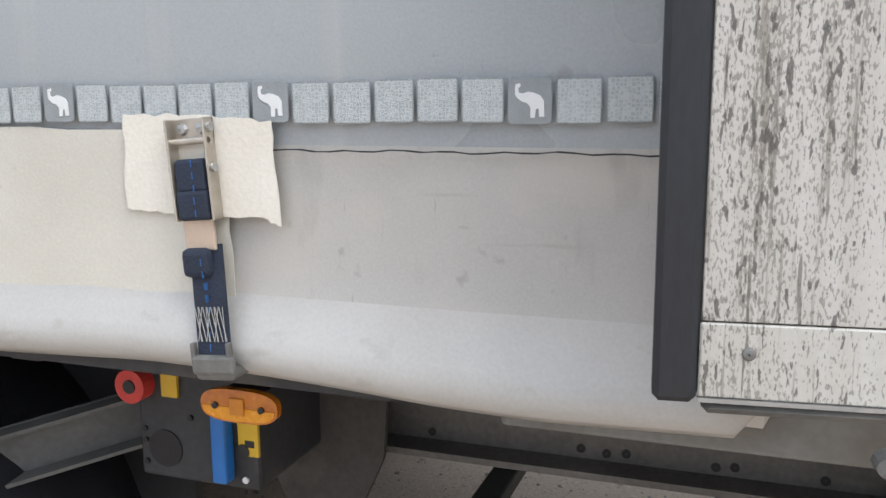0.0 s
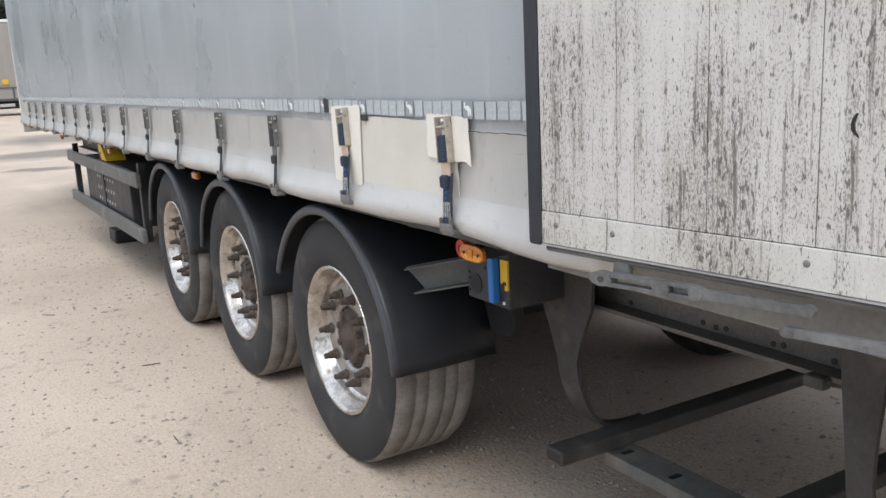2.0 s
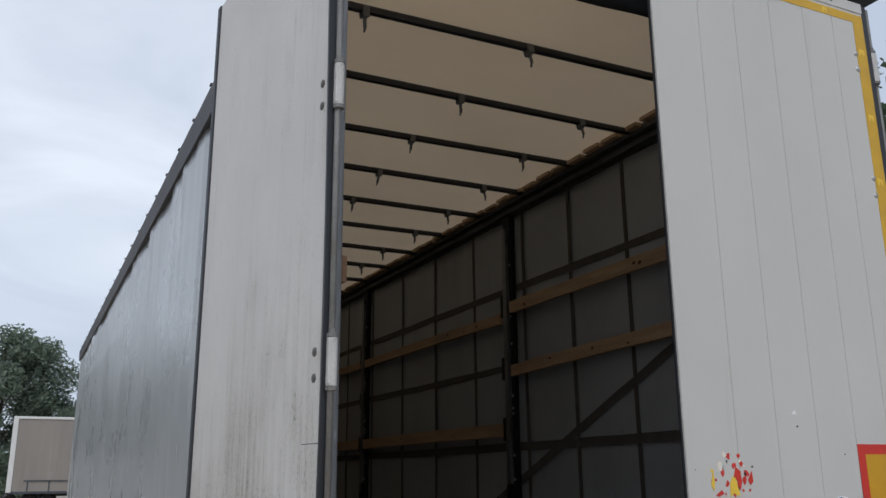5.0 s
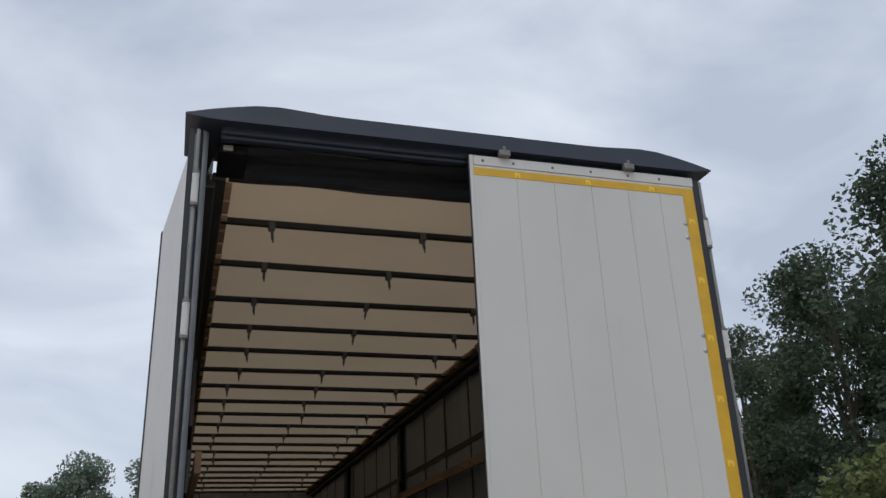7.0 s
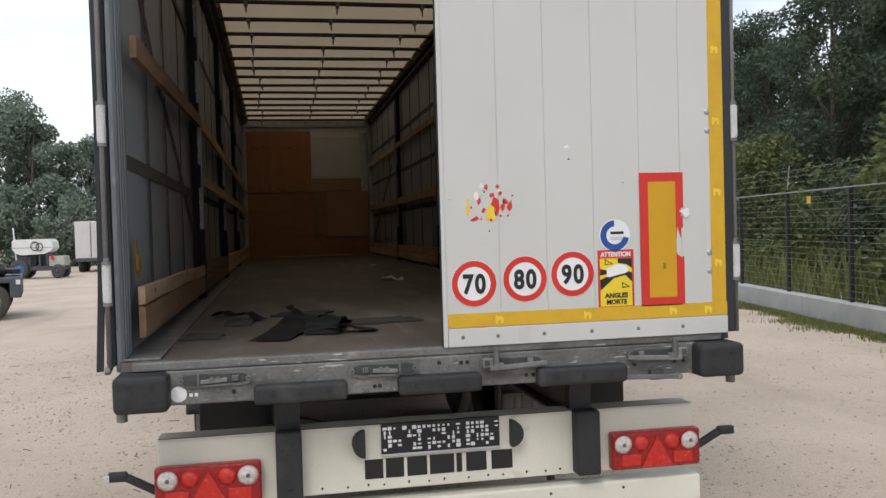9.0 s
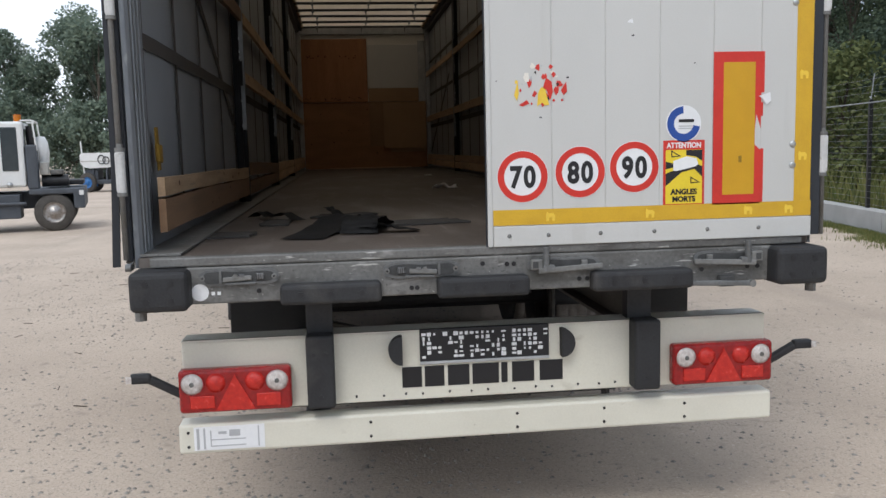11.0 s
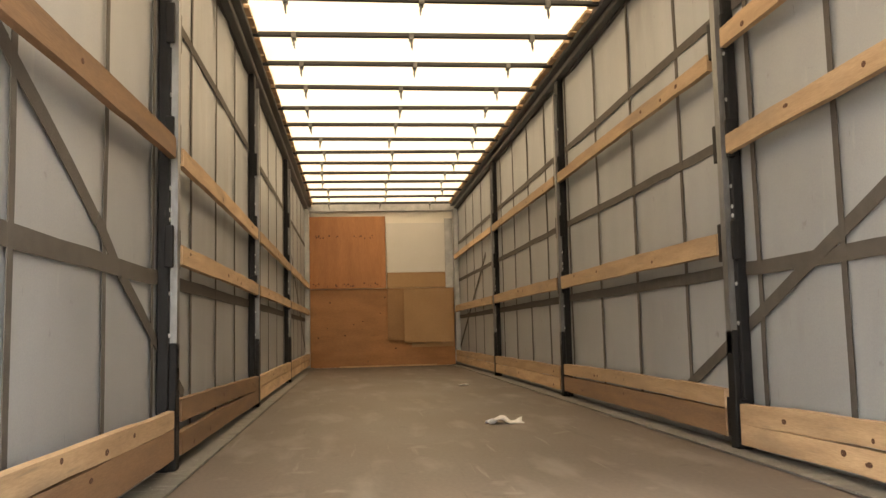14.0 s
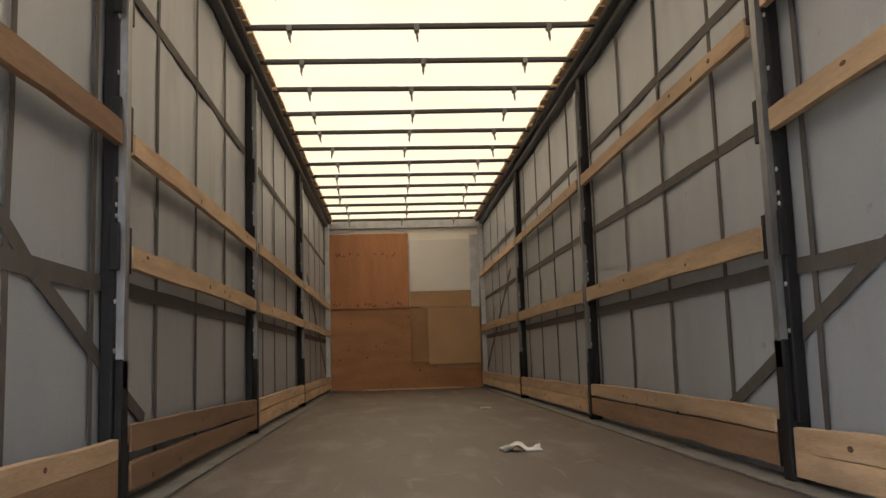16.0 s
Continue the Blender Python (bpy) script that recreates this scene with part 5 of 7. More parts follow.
for z in (1.618, 1.610):
    part("badge_line", box(0.706, 0.757, YD - 0.0022, YD - 0.0014, z - 0.002, z + 0.002), SIGN_G, badge)
# large rear marking board
brd = part("marking_board", box(0.838, 1.022, YD - 0.0018, YD - 0.0002, 1.326, 1.884), TAPE_R, RD, "tall red-edged amber reflective marking, torn at one edge")
part("amber_field", box(0.876, 0.998, YD - 0.0026, YD - 0.0018, 1.362, 1.846), SIGN_O, brd)
part("red_edge_high", box(1.0225, 1.034, YD - 0.0016, YD - 0.0002, 1.735, 1.884), TAPE_R, brd)
part("red_edge_mid", box(1.0225, 1.030, YD - 0.0016, YD - 0.0002, 1.65, 1.70), TAPE_R, brd)
part("red_edge_low", box(1.0225, 1.034, YD - 0.0016, YD - 0.0002, 1.326, 1.53), TAPE_R, brd)
part("torn_patch", prism([(0.999, 1.545), (1.0218, 1.525), (1.0218, 1.60), (1.004, 1.655), (0.999, 1.60)], "y", YD - 0.0031, YD - 0.0026), DOOR_OUT, brd)
part("torn_curl", prism([(1.012, 1.722), (1.055, 1.735), (1.058, 1.705), (1.040, 1.690), (1.026, 1.712)], "y", YD - 0.006, YD - 0.0027), SIGN_W, brd)
part("small_print", box(0.937, 0.949, YD - 0.0030, YD - 0.0026, 1.480, 1.505), STRAP_Y, brd)
# torn remains of a round sticker
rng = random.Random(21)
for k in range(34):
    a, r = rng.uniform(0, 6.28), 0.095 * rng.uniform(0.35, 1.0)
    cx, cz = 0.192 + r * math.cos(a) * 1.05, 1.768 + r * math.sin(a) * 0.82
    m_ = rng.choice([TAPE_R, TAPE_R, TAPE_Y2, SIGN_G, SIGN_K, PATCH])
    s_ = rng.uniform(0.004, 0.013) * (0.5 if m_ in (SIGN_K, SIGN_G) else 1)
    nn = rng.randint(4, 6)
    part("sticker_scrap", prism([(cx + s_ * rng.uniform(0.5, 1.4) * math.cos(2 * math.pi * j / nn), cz + s_ * rng.uniform(0.6, 1.8) * math.sin(2 * math.pi * j / nn)) for j in range(nn)], "y", YD - 0.0012 - 0.00002 * k, YD - 0.0001), m_, RD)
for pts, m_ in (([(0.178, 1.700), (0.182, 1.745), (0.194, 1.768), (0.208, 1.764), (0.213, 1.738), (0.222, 1.704), (0.206, 1.703), (0.197, 1.712)], TAPE_Y2), ([(0.20, 1.765), (0.212, 1.80), (0.232, 1.785), (0.236, 1.75), (0.225, 1.72), (0.214, 1.755)], TAPE_R), ([(0.265, 1.755), (0.285, 1.785), (0.288, 1.75), (0.275, 1.738)], TAPE_R), ([(0.095, 1.74), (0.108, 1.79), (0.112, 1.745), (0.105, 1.72)], TAPE_Y2), ([(0.112, 1.705), (0.140, 1.722), (0.150, 1.71), (0.125, 1.700)], TAPE_R)):
    part("sticker_scrap", prism(pts, "y", YD - 0.0022, YD - 0.0001), m_, RD)
for x, z, s_ in ((0.523, 1.995, 0.012), (0.532, 1.945, 0.006), (0.765, 1.845, 0.004), (0.19, 1.66, 0.005), (0.03, 1.79, 0.003), (0.29, 1.80, 0.006)):
    part("paint_chip", prism([(x - s_, z - s_ * 0.3), (x + s_, z - s_ * 0.5), (x + s_ * 0.6, z + s_ * 0.8), (x - s_ * 0.5, z + s_ * 0.3)], "y", YD - 0.0008, YD - 0.0001), SIGN_K if s_ < 0.01 else SIGN_W, RD)

# open door, folded back along the side
HX, HY = -1.260, 0.012
ang = math.atan2(0.1525, 1.23)
DM = Matrix.Translation((HX, HY, 0)) @ Matrix.Rotation(ang, 4, "Z")


def leaf(name, u0, u1, w0, w1, z0, z1, mat, parent, bev=0.0, label=""):
    """A piece of the open door: u runs from the hinge to the free edge, w out from the side of the trailer."""
    bm = box(-w1, -w0, u0, u1, z0, z1, bev, seg=1)
    bmesh.ops.transform(bm, matrix=DM, verts=list(bm.verts))
    return part(name, bm, mat, parent, label)


LD = leaf("rear_door", 0.030, 1.222, 0.004, 0.024, 1.20, 3.868, RACK, T, label="open white rear door, inner face streaked with black mould")
us = (0.030, 0.205, 0.405, 0.606, 0.807, 1.008, 1.214)
for a, b in zip(us, us[1:]):
    leaf("door_panel", a + 0.0009, b - 0.0009, 0.022, 0.030, 1.268, 3.866, DOOR_IN, LD, 0.0010)
leaf("kick_strip", 0.030, 1.214, 0.024, 0.0315, 1.198, 1.2665, DOOR_LOW, LD, 0.0015, "stained lower strip with screws")
leaf("edge_seal", 1.2155, 1.254, 0.002, 0.036, 1.192, 3.872, SEAL, LD, 0.006, "dark rubber closing seal")
leaf("hinge_seal", -0.002, 0.029, 0.000, 0.020, 1.19, 3.87, SEAL, LD, 0.004)
leaf("bottom_gasket", 0.02, 1.21, 0.006, 0.030, 1.181, 1.1932, RACK, LD, 0.006, "ragged grey bottom gasket")
leaf("bottom_trim", 0.02, 1.214, 0.020, 0.033, 1.1935, 1.1975, STEEL, LD)
deg = math.degrees(ang)
rivets("kick_screw", [tuple(DM @ Vector((-0.0315, u, 1.240))) for u in (0.07, 0.22, 0.42, 0.618, 0.82, 1.019, 1.172)], 0.0065, 0.003, OLDSTEEL, LD, (0, 0, 180 + deg))
rivets("hinge_rivet", [tuple(DM @ Vector((-0.030, 0.0715, z + d))) for z in HZ for d in (-0.039, 0.039)], 0.0145, 0.006, LEVER, LD, (0, 0, 180 + deg))
dent = bmesh.new()
tear = [(0.0045, 0.020, 0.003), (-0.0015, 0.010, 0.0045), (-0.004, 0.0, 0.0045), (-0.003, -0.011, 0.005), (0.003, -0.020, 0.004), (0.009, -0.026, 0.002)]
edge = [(u - w, z) for u, z, w in tear] + [(u + w, z) for u, z, w in reversed(tear)]
dent.faces.new([dent.verts.new(DM @ Vector((-0.0305, 0.552 - u * 0.75, 1.462 + z * 0.78))) for u, z in edge])
part("gouge", dent, SIGN_K, LD, "thin bent dark tear in the panel")
leaf("panel_crack", 0.032, 0.150, 0.0296, 0.0304, 1.868, 1.8702, SIGN_K, LD)
# locking levers under the open door
def locking_lever(u0, u1, z0, z1, w):
    """A cast lever of the open door: round head, forked neck with an open slot, link eye and a flat worn handle."""
    e, n_ = (1 if u1 > u0 else -1), abs(u1 - u0)

    def centre(f):
        return u0 + e * f * n_, z0 + (z1 - z0) * f

    def piece(outline, thick, mat, name, parent, lift=0.0, label=""):
        bm = prism(outline, "x", -w - lift - thick, -w - lift)
        bmesh.ops.transform(bm, matrix=DM, verts=list(bm.verts))
        return part(name, bm, mat, parent, label)

    def strip(f0, f1, up, h0, h1):
        (ua, za), (ub, zb) = centre(f0), centre(f1)
        return [(ua, za + up - h0), (ub, zb + up - h1), (ub, zb + up + h1), (ua, za + up + h0)]

    def eye(f, rx, rz):
        uc, zc = centre(f)
        return [(uc + rx * math.cos(2 * math.pi * k / 16), zc + rz * math.sin(2 * math.pi * k / 16)) for k in range(16)]

    body = piece(strip(0.50, 0.98, 0.0, 0.0095, 0.0085), 0.012, ZINC, "locking_lever", T, 0.004, "worn zinc locking lever of the open door")
    piece(eye(0.04, 0.030, 0.0145), 0.020, ZINC, "lever_head", body)
    piece(eye(0.045, 0.008, 0.006), 0.0215, TROUGH, "head_hole", body)
    for up in (-0.0095, 0.0095):
        piece(strip(0.08, 0.34, up, 0.0042, 0.0038), 0.018, ZINC, "fork_arm", body)
    piece(eye(0.36, 0.020, 0.0145), 0.019, ZINC, "link_eye", body)
    for up in (-0.0100, 0.0100):
        piece(strip(0.36, 0.52, up, 0.0038, 0.0036), 0.016, ZINC, "link_rail", body)
    piece(strip(0.40, 0.49, 0.0, 0.008, 0.008), 0.006, RIMSTEEL, "link_plate", body)
    piece(eye(0.525, 0.016, 0.013), 0.017, ZINC, "handle_root", body)
    piece(eye(0.985, 0.012, 0.010), 0.014, ZINC, "handle_end", body, 0.003)
    uc, zc = centre(0.12)
    piece([(uc - 0.022, 1.160), (uc + 0.022, 1.160), (uc + 0.016, 1.188), (uc - 0.016, 1.188)], 0.010, RIMSTEEL, "hinge_lug", body, -0.012)


for u0, u1, z0, z1, w in ((1.055, 0.60, 1.150, 1.166, 0.030), (0.205, 0.645, 1.142, 1.126, 0.034)):
    locking_lever(u0, u1, z0, z1, w)
# edge trim of the curtain's rear end pole and bare hose
part("curtain_pole", rod((-1.262, 0.19, 1.12), (-1.262, 0.19, 3.74), 0.018), STEEL, T, "curtain end pole")

# ---- wheels ----
tyre_prof = [(0.285, 0.045), (0.30, 0.022), (0.34, 0.004), (0.40, 0.0), (0.452, 0.008), (0.482, 0.022), (0.493, 0.045)]
tread_x = [0.045, 0.096, 0.098, 0.103, 0.105, 0.152, 0.154, 0.159, 0.161, 0.224, 0.226, 0.231, 0.233, 0.280, 0.282, 0.287, 0.289, 0.340]
bm = lathe(tyre_prof, 64)
back = [(0.493, 0.340), (0.482, 0.363), (0.452, 0.377), (0.40, 0.385), (0.30, 0.36), (0.285, 0.34)]
tr_prof = [(0.493 if (k // 2) % 2 == 0 else 0.4895, x) for k, x in enumerate(tread_x)]
lathe(tr_prof, 64, bm)
lathe(back, 64, bm)
bmesh.ops.remove_doubles(bm, verts=list(bm.verts), dist=0.0005)
bmesh.ops.recalc_face_normals(bm, faces=list(bm.faces))
for f in bm.faces:
    c = f.calc_center_median()
    f.material_index = 1 if math.hypot(c.y, c.z) > 0.47 else 0
tyre = mesh_of("tyre", bm, [RUBBER, TREAD], True)
rim = mesh_of("rim", lathe([(0.284, 0.050), (0.300, 0.030), (0.304, 0.020), (0.299, 0.013), (0.290, 0.016), (0.282, 0.030), (0.275, 0.052), (0.268, 0.060), (0.262, 0.085), (0.252, 0.104), (0.246, 0.106)], 56), CHROME, True)
rimdisc = mesh_of("rim_disc", lathe([(0.248, 0.107), (0.238, 0.100), (0.228, 0.084), (0.214, 0.075), (0.190, 0.072), (0.150, 0.074), (0.130, 0.076), (0.126, 0.090)], 56), RIMDISC, True)
hub = mesh_of("wheel_hub", lathe([(0.127, 0.100), (0.122, 0.088), (0.108, 0.086), (0.100, 0.072), (0.090, 0.062), (0.078, 0.064), (0.066, 0.070), (0.050, 0.066), (0.044, 0.052), (0.001, 0.048)], 24), HUBDIRT, True)
nutbm = lathe([(0.023, 0.0), (0.023, -0.007), (0.018, -0.011), (0.0165, -0.034), (0.0125, -0.040), (0.0115, -0.058), (0.001, -0.060)], 10)
nut = mesh_of("wheel_nut", nutbm, HUBDIRT)
blob = mesh_of("hub_bolt", lathe([(0.017, 0.0), (0.015, -0.020), (0.001, -0.026)], 7), HUBDIRT)
WY = (2.905, 4.19, 5.475)
CZ = GZ + 0.507
for s in SIDES:
    for i, y in enumerate(WY):
        w = put("wheel", hub, T, (s * 1.225, y, CZ), (37 * i, 0, 180 if s > 0 else 0), label="trailer wheel with worn polished rim and dusty tyre")
        w.scale = (1.0, 1.03, 1.03)
        put("tyre", tyre, w)
        put("rim", rim, w)
        put("rim_disc", rimdisc, w)
        for k in range(10):
            a = 2 * math.pi * k / 10
            put("wheel_nut", nut, w, (0.074, 0.178 * math.cos(a), 0.178 * math.sin(a)))
        for k in range(8):
            a = 2 * math.pi * (k + 0.5) / 8
            put("hub_bolt", blob, w, (0.078, 0.092 * math.cos(a), 0.092 * math.sin(a)))
for y in WY:
    part("axle", rod((-0.9, y, CZ), (0.9, y, CZ), 0.07, n=16), BLACK, T)
    for s in SIDES:
        part("spring_arm", bar((s * 0.62, y - 0.1, CZ + 0.02), (s * 0.62, y + 0.55, CZ + 0.18), 0.09, 0.06, bev=0.01), BLACK, T)
        part("air_bellow", rod((s * 0.62, y - 0.28, CZ + 0.06), (s * 0.62, y - 0.28, 0.82), 0.12, n=20), BLACK, T)


def mudguard(s, y, i):
    """A curved black mudguard with a rolled outer lip, reaching down behind the wheel."""
    bm = bmesh.new()
    a0, a1, r, th = (2, 158, 0.573, 0.006) if i == 0 else (4, 166, 0.573, 0.006)
    flare = -0.022 if i == 0 else 0.05
    xs = [(1.252, -0.030), (1.256, -0.018), (1.250, -0.004), (1.236, 0.002), (1.20, 0.0), (1.16, 0.004), (1.05, 0.006), (0.94, 0.004), (0.83, 0.0)]
    rows = []
    for k in range(37):
        a = radians(180 - (a0 + (a1 - a0) * k / 36))
        rows.append([(bm.verts.new((s * x, y + (r + d - flare * (1 - abs(math.sin(a)))) * math.cos(a), CZ + (r + d) * math.sin(a) * 0.985)), bm.verts.new((s * x, y + (r + d - th - flare * (1 - abs(math.sin(a)))) * math.cos(a), CZ + (r + d - th) * math.sin(a) * 0.985))) for x, d in xs])
    for p, q in zip(rows, rows[1:]):
        for k in range(len(xs) - 1):
            bm.faces.new((p[k][0], p[k + 1][0], q[k + 1][0], q[k][0])).smooth = True
            bm.faces.new((p[k][1], q[k][1], q[k + 1][1], p[k + 1][1])).smooth = True
        bm.faces.new((p[0][0], q[0][0], q[0][1], p[0][1]))
        bm.faces.new((p[-1][0], p[-1][1], q[-1][1], q[-1][0]))
    for row in (rows[0], rows[-1]):
        for k in range(len(xs) - 1):
            bm.faces.new((row[k][0], row[k][1], row[k + 1][1], row[k + 1][0]))
    bmesh.ops.recalc_face_normals(bm, faces=list(bm.faces))
    g = part("mudguard", bm, FENDER, T, "black plastic mudguard")
    lip = bmesh.new()
    pts_ = []
    for k in range(25):
        a = radians(180 - (a0 + (a1 - a0) * k / 24))
        pts_.append((s * 1.256, y + (r - 0.022 - flare * (1 - abs(math.sin(a)))) * math.cos(a), CZ + (r - 0.022) * math.sin(a) * 0.985))
    ring_ = []
    for px_, py_, pz_ in pts_:
        d_out = Vector((0, py_ - y, pz_ - CZ)).normalized()
        ring_.append([lip.verts.new(Vector((px_ - s * 0.010 + s * 0.018 * math.cos(q) * 0.7, py_, pz_)) + d_out * 0.019 * math.sin(q)) for q in [2 * math.pi * e / 8 for e in range(8)]])
    for p_, q_ in zip(ring_, ring_[1:]):
        for e in range(8):
            lip.faces.new((p_[e], p_[(e + 1) % 8], q_[(e + 1) % 8], q_[e])).smooth = True
    lip.faces.new(ring_[0])
    lip.faces.new(ring_[-1][::-1])
    bmesh.ops.recalc_face_normals(lip, faces=list(lip.faces))
    part("rolled_lip", lip, LIP, g, "rounded outer lip")
    part("guard_stay", rod((s * 0.66, y, CZ + 0.545), (s * 1.2, y, CZ + 0.545), 0.018), BLACK, g)


for s in SIDES:
    for i, y in enumerate(WY):
        mudguard(s, y, i)
# Black sheet added for the shade inside the left wheel wells.
part("wheel_well_dark", box(-0.84, -0.82, 2.2, 6.1, 0.62, 1.06), BLACK, T)

# ---- under the left side ----
vb = part("valve_box", box(-1.03, -0.70, 1.93, 2.17, 0.812, 1.055, 0.008), CHASSIS, T, "dark valve box with levers and tags")
part("round_opening", rod((-1.0325, 2.115, 0.868), (-1.029, 2.115, 0.868), 0.034, n=24), SIGN_K, vb)
part("blue_lever", box(-1.062, -1.032, 1.974, 2.002, 0.832, 0.98, 0.005), BLUE, vb, "blue release lever")
part("yellow_tag", box(-1.0375, -1.031, 1.925, 1.963, 0.878, 0.975), YELLOW, vb, "yellow printed tag")
part("tag_print", box(-1.0382, -1.0376, 1.932, 1.950, 0.894, 0.906), SIGN_K, vb)
part("yellow_tag_high", box(-1.0375, -1.031, 2.080, 2.112, 0.965, 1.005), YELLOW, vb)
part("black_knob", rod((-1.04, 1.955, 0.885), (-1.03, 1.955, 0.885), 0.013, n=16), BLACK, vb)
part("white_button", rod((-1.034, 1.955, 0.832), (-1.029, 1.955, 0.832), 0.006, n=10), SIGN_W, vb)
for p, z in ((2.155, 0.84), (2.155, 0.88), (2.155, 0.90), (2.0, 0.84), (2.06, 0.93)):
    part("box_bolt", rod((-1.034, p, z), (-1.03, p, z), 0.005, n=8), SIGN_K, vb)
kn = part("red_knob", rod((-1.06, 2.16, 0.984), (-1.03, 2.16, 0.984), 0.030, n=20), RED, vb, "red park-brake knob")
part("knob_eye", rod((-1.0625, 2.16, 0.984), (-1.058, 2.16, 0.984), 0.012, n=12), BLACK, vb)
out = [(1.862 + 0.062 * math.copysign(abs(math.cos(a)) ** 0.6, math.cos(a)), 1.058 + 0.024 * math.copysign(abs(math.sin(a)) ** 0.8, math.sin(a))) for a in [2 * math.pi * k / 32 for k in range(32)]]
mk = part("side_marker", prism(out, "x", -1.208, -1.196), AMBER, T, "amber oval side marker lamp")
mk.location = (-0.018, -0.027, -0.015)
part("marker_backing", box(-1.198, -1.10, 1.83, 1.895, 1.042, 1.077), BLACK, mk)
part("bright_lens_half", prism([(1.862 + 0.058 * math.copysign(abs(math.cos(a)) ** 0.6, math.cos(a)), 1.056 + 0.019 * min(0, math.copysign(abs(math.sin(a)) ** 0.8, math.sin(a)))) for a in [math.pi + math.pi * k / 16 for k in range(17)]], "x", -1.2095, -1.2078), material("bright_amber", (0.80, 0.34, 0.015), (0.66, 0.25, 0.01), 0.25, scale=60, fine=500, bump=0.5), mk)
part("lens_window", box(-1.2115, -1.2075, 1.852, 1.874, 1.046, 1.070), material("amber_core", (0.55, 0.20, 0.02)), mk)
for e in (-0.037, 0.037):
    part("lens_screw", rod((-1.2115, 1.862 + e, 1.057), (-1.2075, 1.862 + e, 1.057), 0.005, n=8), SIGN_K, mk)
for y in (4.78, 7.4, 10.2):
    part("side_marker", box(-1.232, -1.20, y - 0.05, y + 0.05, 1.02, 1.062, 0.01), AMBER, T, "amber side marker lamp")
# slotted channel beside the valve box
a, b = Vector((-1.10, 2.45, 0.830)), Vector((-0.92, 2.20, 0.895))
bm = bar(a, b, 0.008, 0.10, up=(0, 0, 1))
d_ = (b - a).normalized()
off = Vector((0, 0, 0.046))
sid = d_.cross(Vector((0, 0, 1))).normalized() * 0.022
bar(a + off + sid, b + off + sid, 0.048, 0.007, bm)
bar(a - off + sid, b - off + sid, 0.048, 0.007, bm)
ch = part("slotted_channel", bm, RACK, T, "grey slotted steel channel")
for t_, up_ in ((0.12, 0.0), (0.30, 0.012), (0.62, 0.0), (0.84, 0.0)):
    c = a + (b - a) * t_ + Vector((0, 0, up_))
    part("slot", bar(c - d_ * 0.014 - sid * 0.2, c + d_ * 0.014 - sid * 0.2, 0.0095, 0.012), SIGN_K, ch)

# spare wheel carrier behind the axles
def curved_arm(y, x_top, x_low, z_low, broad):
    knots = [(x_top, 1.06, 0), (x_top, 0.92, 0), (x_top, 0.80, 1), (x_top, 0.70, 2), (x_top + 0.004, 0.60, 3), (x_top + 0.022, 0.50, 3), (x_top + 0.065, 0.41, 3), (x_top + 0.14, z_low + 0.045, 3), (x_top + 0.25, z_low + 0.008, 3), (x_low, z_low, 3)]
    pts, wide = [], []
    for k in range(len(knots) - 1):
        p0, p1, p2, p3 = (Vector(knots[min(max(k + q, 0), len(knots) - 1)][:2]) for q in (-1, 0, 1, 2))
        for f in (0.0, 0.25, 0.5, 0.75):
            c = 0.5 * (2 * p1 + (p2 - p0) * f + (2 * p0 - 5 * p1 + 4 * p2 - p3) * f * f + (3 * p1 - p0 - 3 * p2 + p3) * f ** 3)
            pts.append((c.x, c.y))
            wide.append(broad[knots[k][2]] * (1 - f) + broad[knots[k + 1][2]] * f)
    bm = bmesh.new()
    rings = []
    for k, (px, pz) in enumerate(pts):
        qx, qz = pts[min(k + 1, len(pts) - 1)]
        ox, oz = pts[max(k - 1, 0)]
        d = Vector((qx - ox, 0, qz - oz)).normalized()
        nrm = Vector((d.z, 0, -d.x)) * 0.007
        w_ = wide[k]
        c = Vector((px, y, pz))
        rings.append([bm.verts.new(c + nrm + Vector((0, w_, 0))), bm.verts.new(c + nrm - Vector((0, w_, 0))), bm.verts.new(c - nrm - Vector((0, w_, 0))), bm.verts.new(c - nrm + Vector((0, w_, 0)))])
    for a_, b_ in zip(rings, rings[1:]):
        for k in range(4):
            bm.faces.new((a_[k], a_[(k + 1) % 4], b_[(k + 1) % 4], b_[k]))
    bm.faces.new(rings[0])
    bm.faces.new(rings[-1][::-1])
    bmesh.ops.recalc_face_normals(bm, faces=list(bm.faces))
    return bm


for y, broad in ((1.93, (0.14, 0.13, 0.085, 0.050)), (0.872, (0.060, 0.050, 0.040, 0.034))):
    part("carrier_arm", curved_arm(y, -0.80, -0.40, 0.29, broad), ARM, T, "curved steel carrier arm")
    part("carrier_arm", box(0.70, 0.72, y - 0.04, y + 0.04, 0.33, 1.06, 0.004), ARM, T)
for y, x0 in ((1.85, -0.93), (1.19, -0.955)):
    bm = bar((x0, y, 0.318), (0.85, y - 0.02, 0.318), 0.085, 0.05, bev=0.008)
    tube = part("carrier_tube", bm, ARM, T, "square steel tube")
    part("tube_mouth", box(x0 - 0.0015, x0 + 0.001, y - 0.034, y + 0.034, 0.302, 0.334), SIGN_K, tube)
bm = box(-0.74, -0.62, 0.95, 1.82, 0.287, 0.295, 0.002)
box(-0.74, -0.732, 0.95, 1.82, 0.25, 0.29, 0, bm)
pl = part("slotted_plate", bm, RACK, T, "slotted steel plate")
for y in (1.08, 1.34, 1.55, 1.765):
    part("slot", box(-0.71, -0.665, y - 0.010, y + 0.010, 0.2955, 0.2965), SIGN_K, pl)
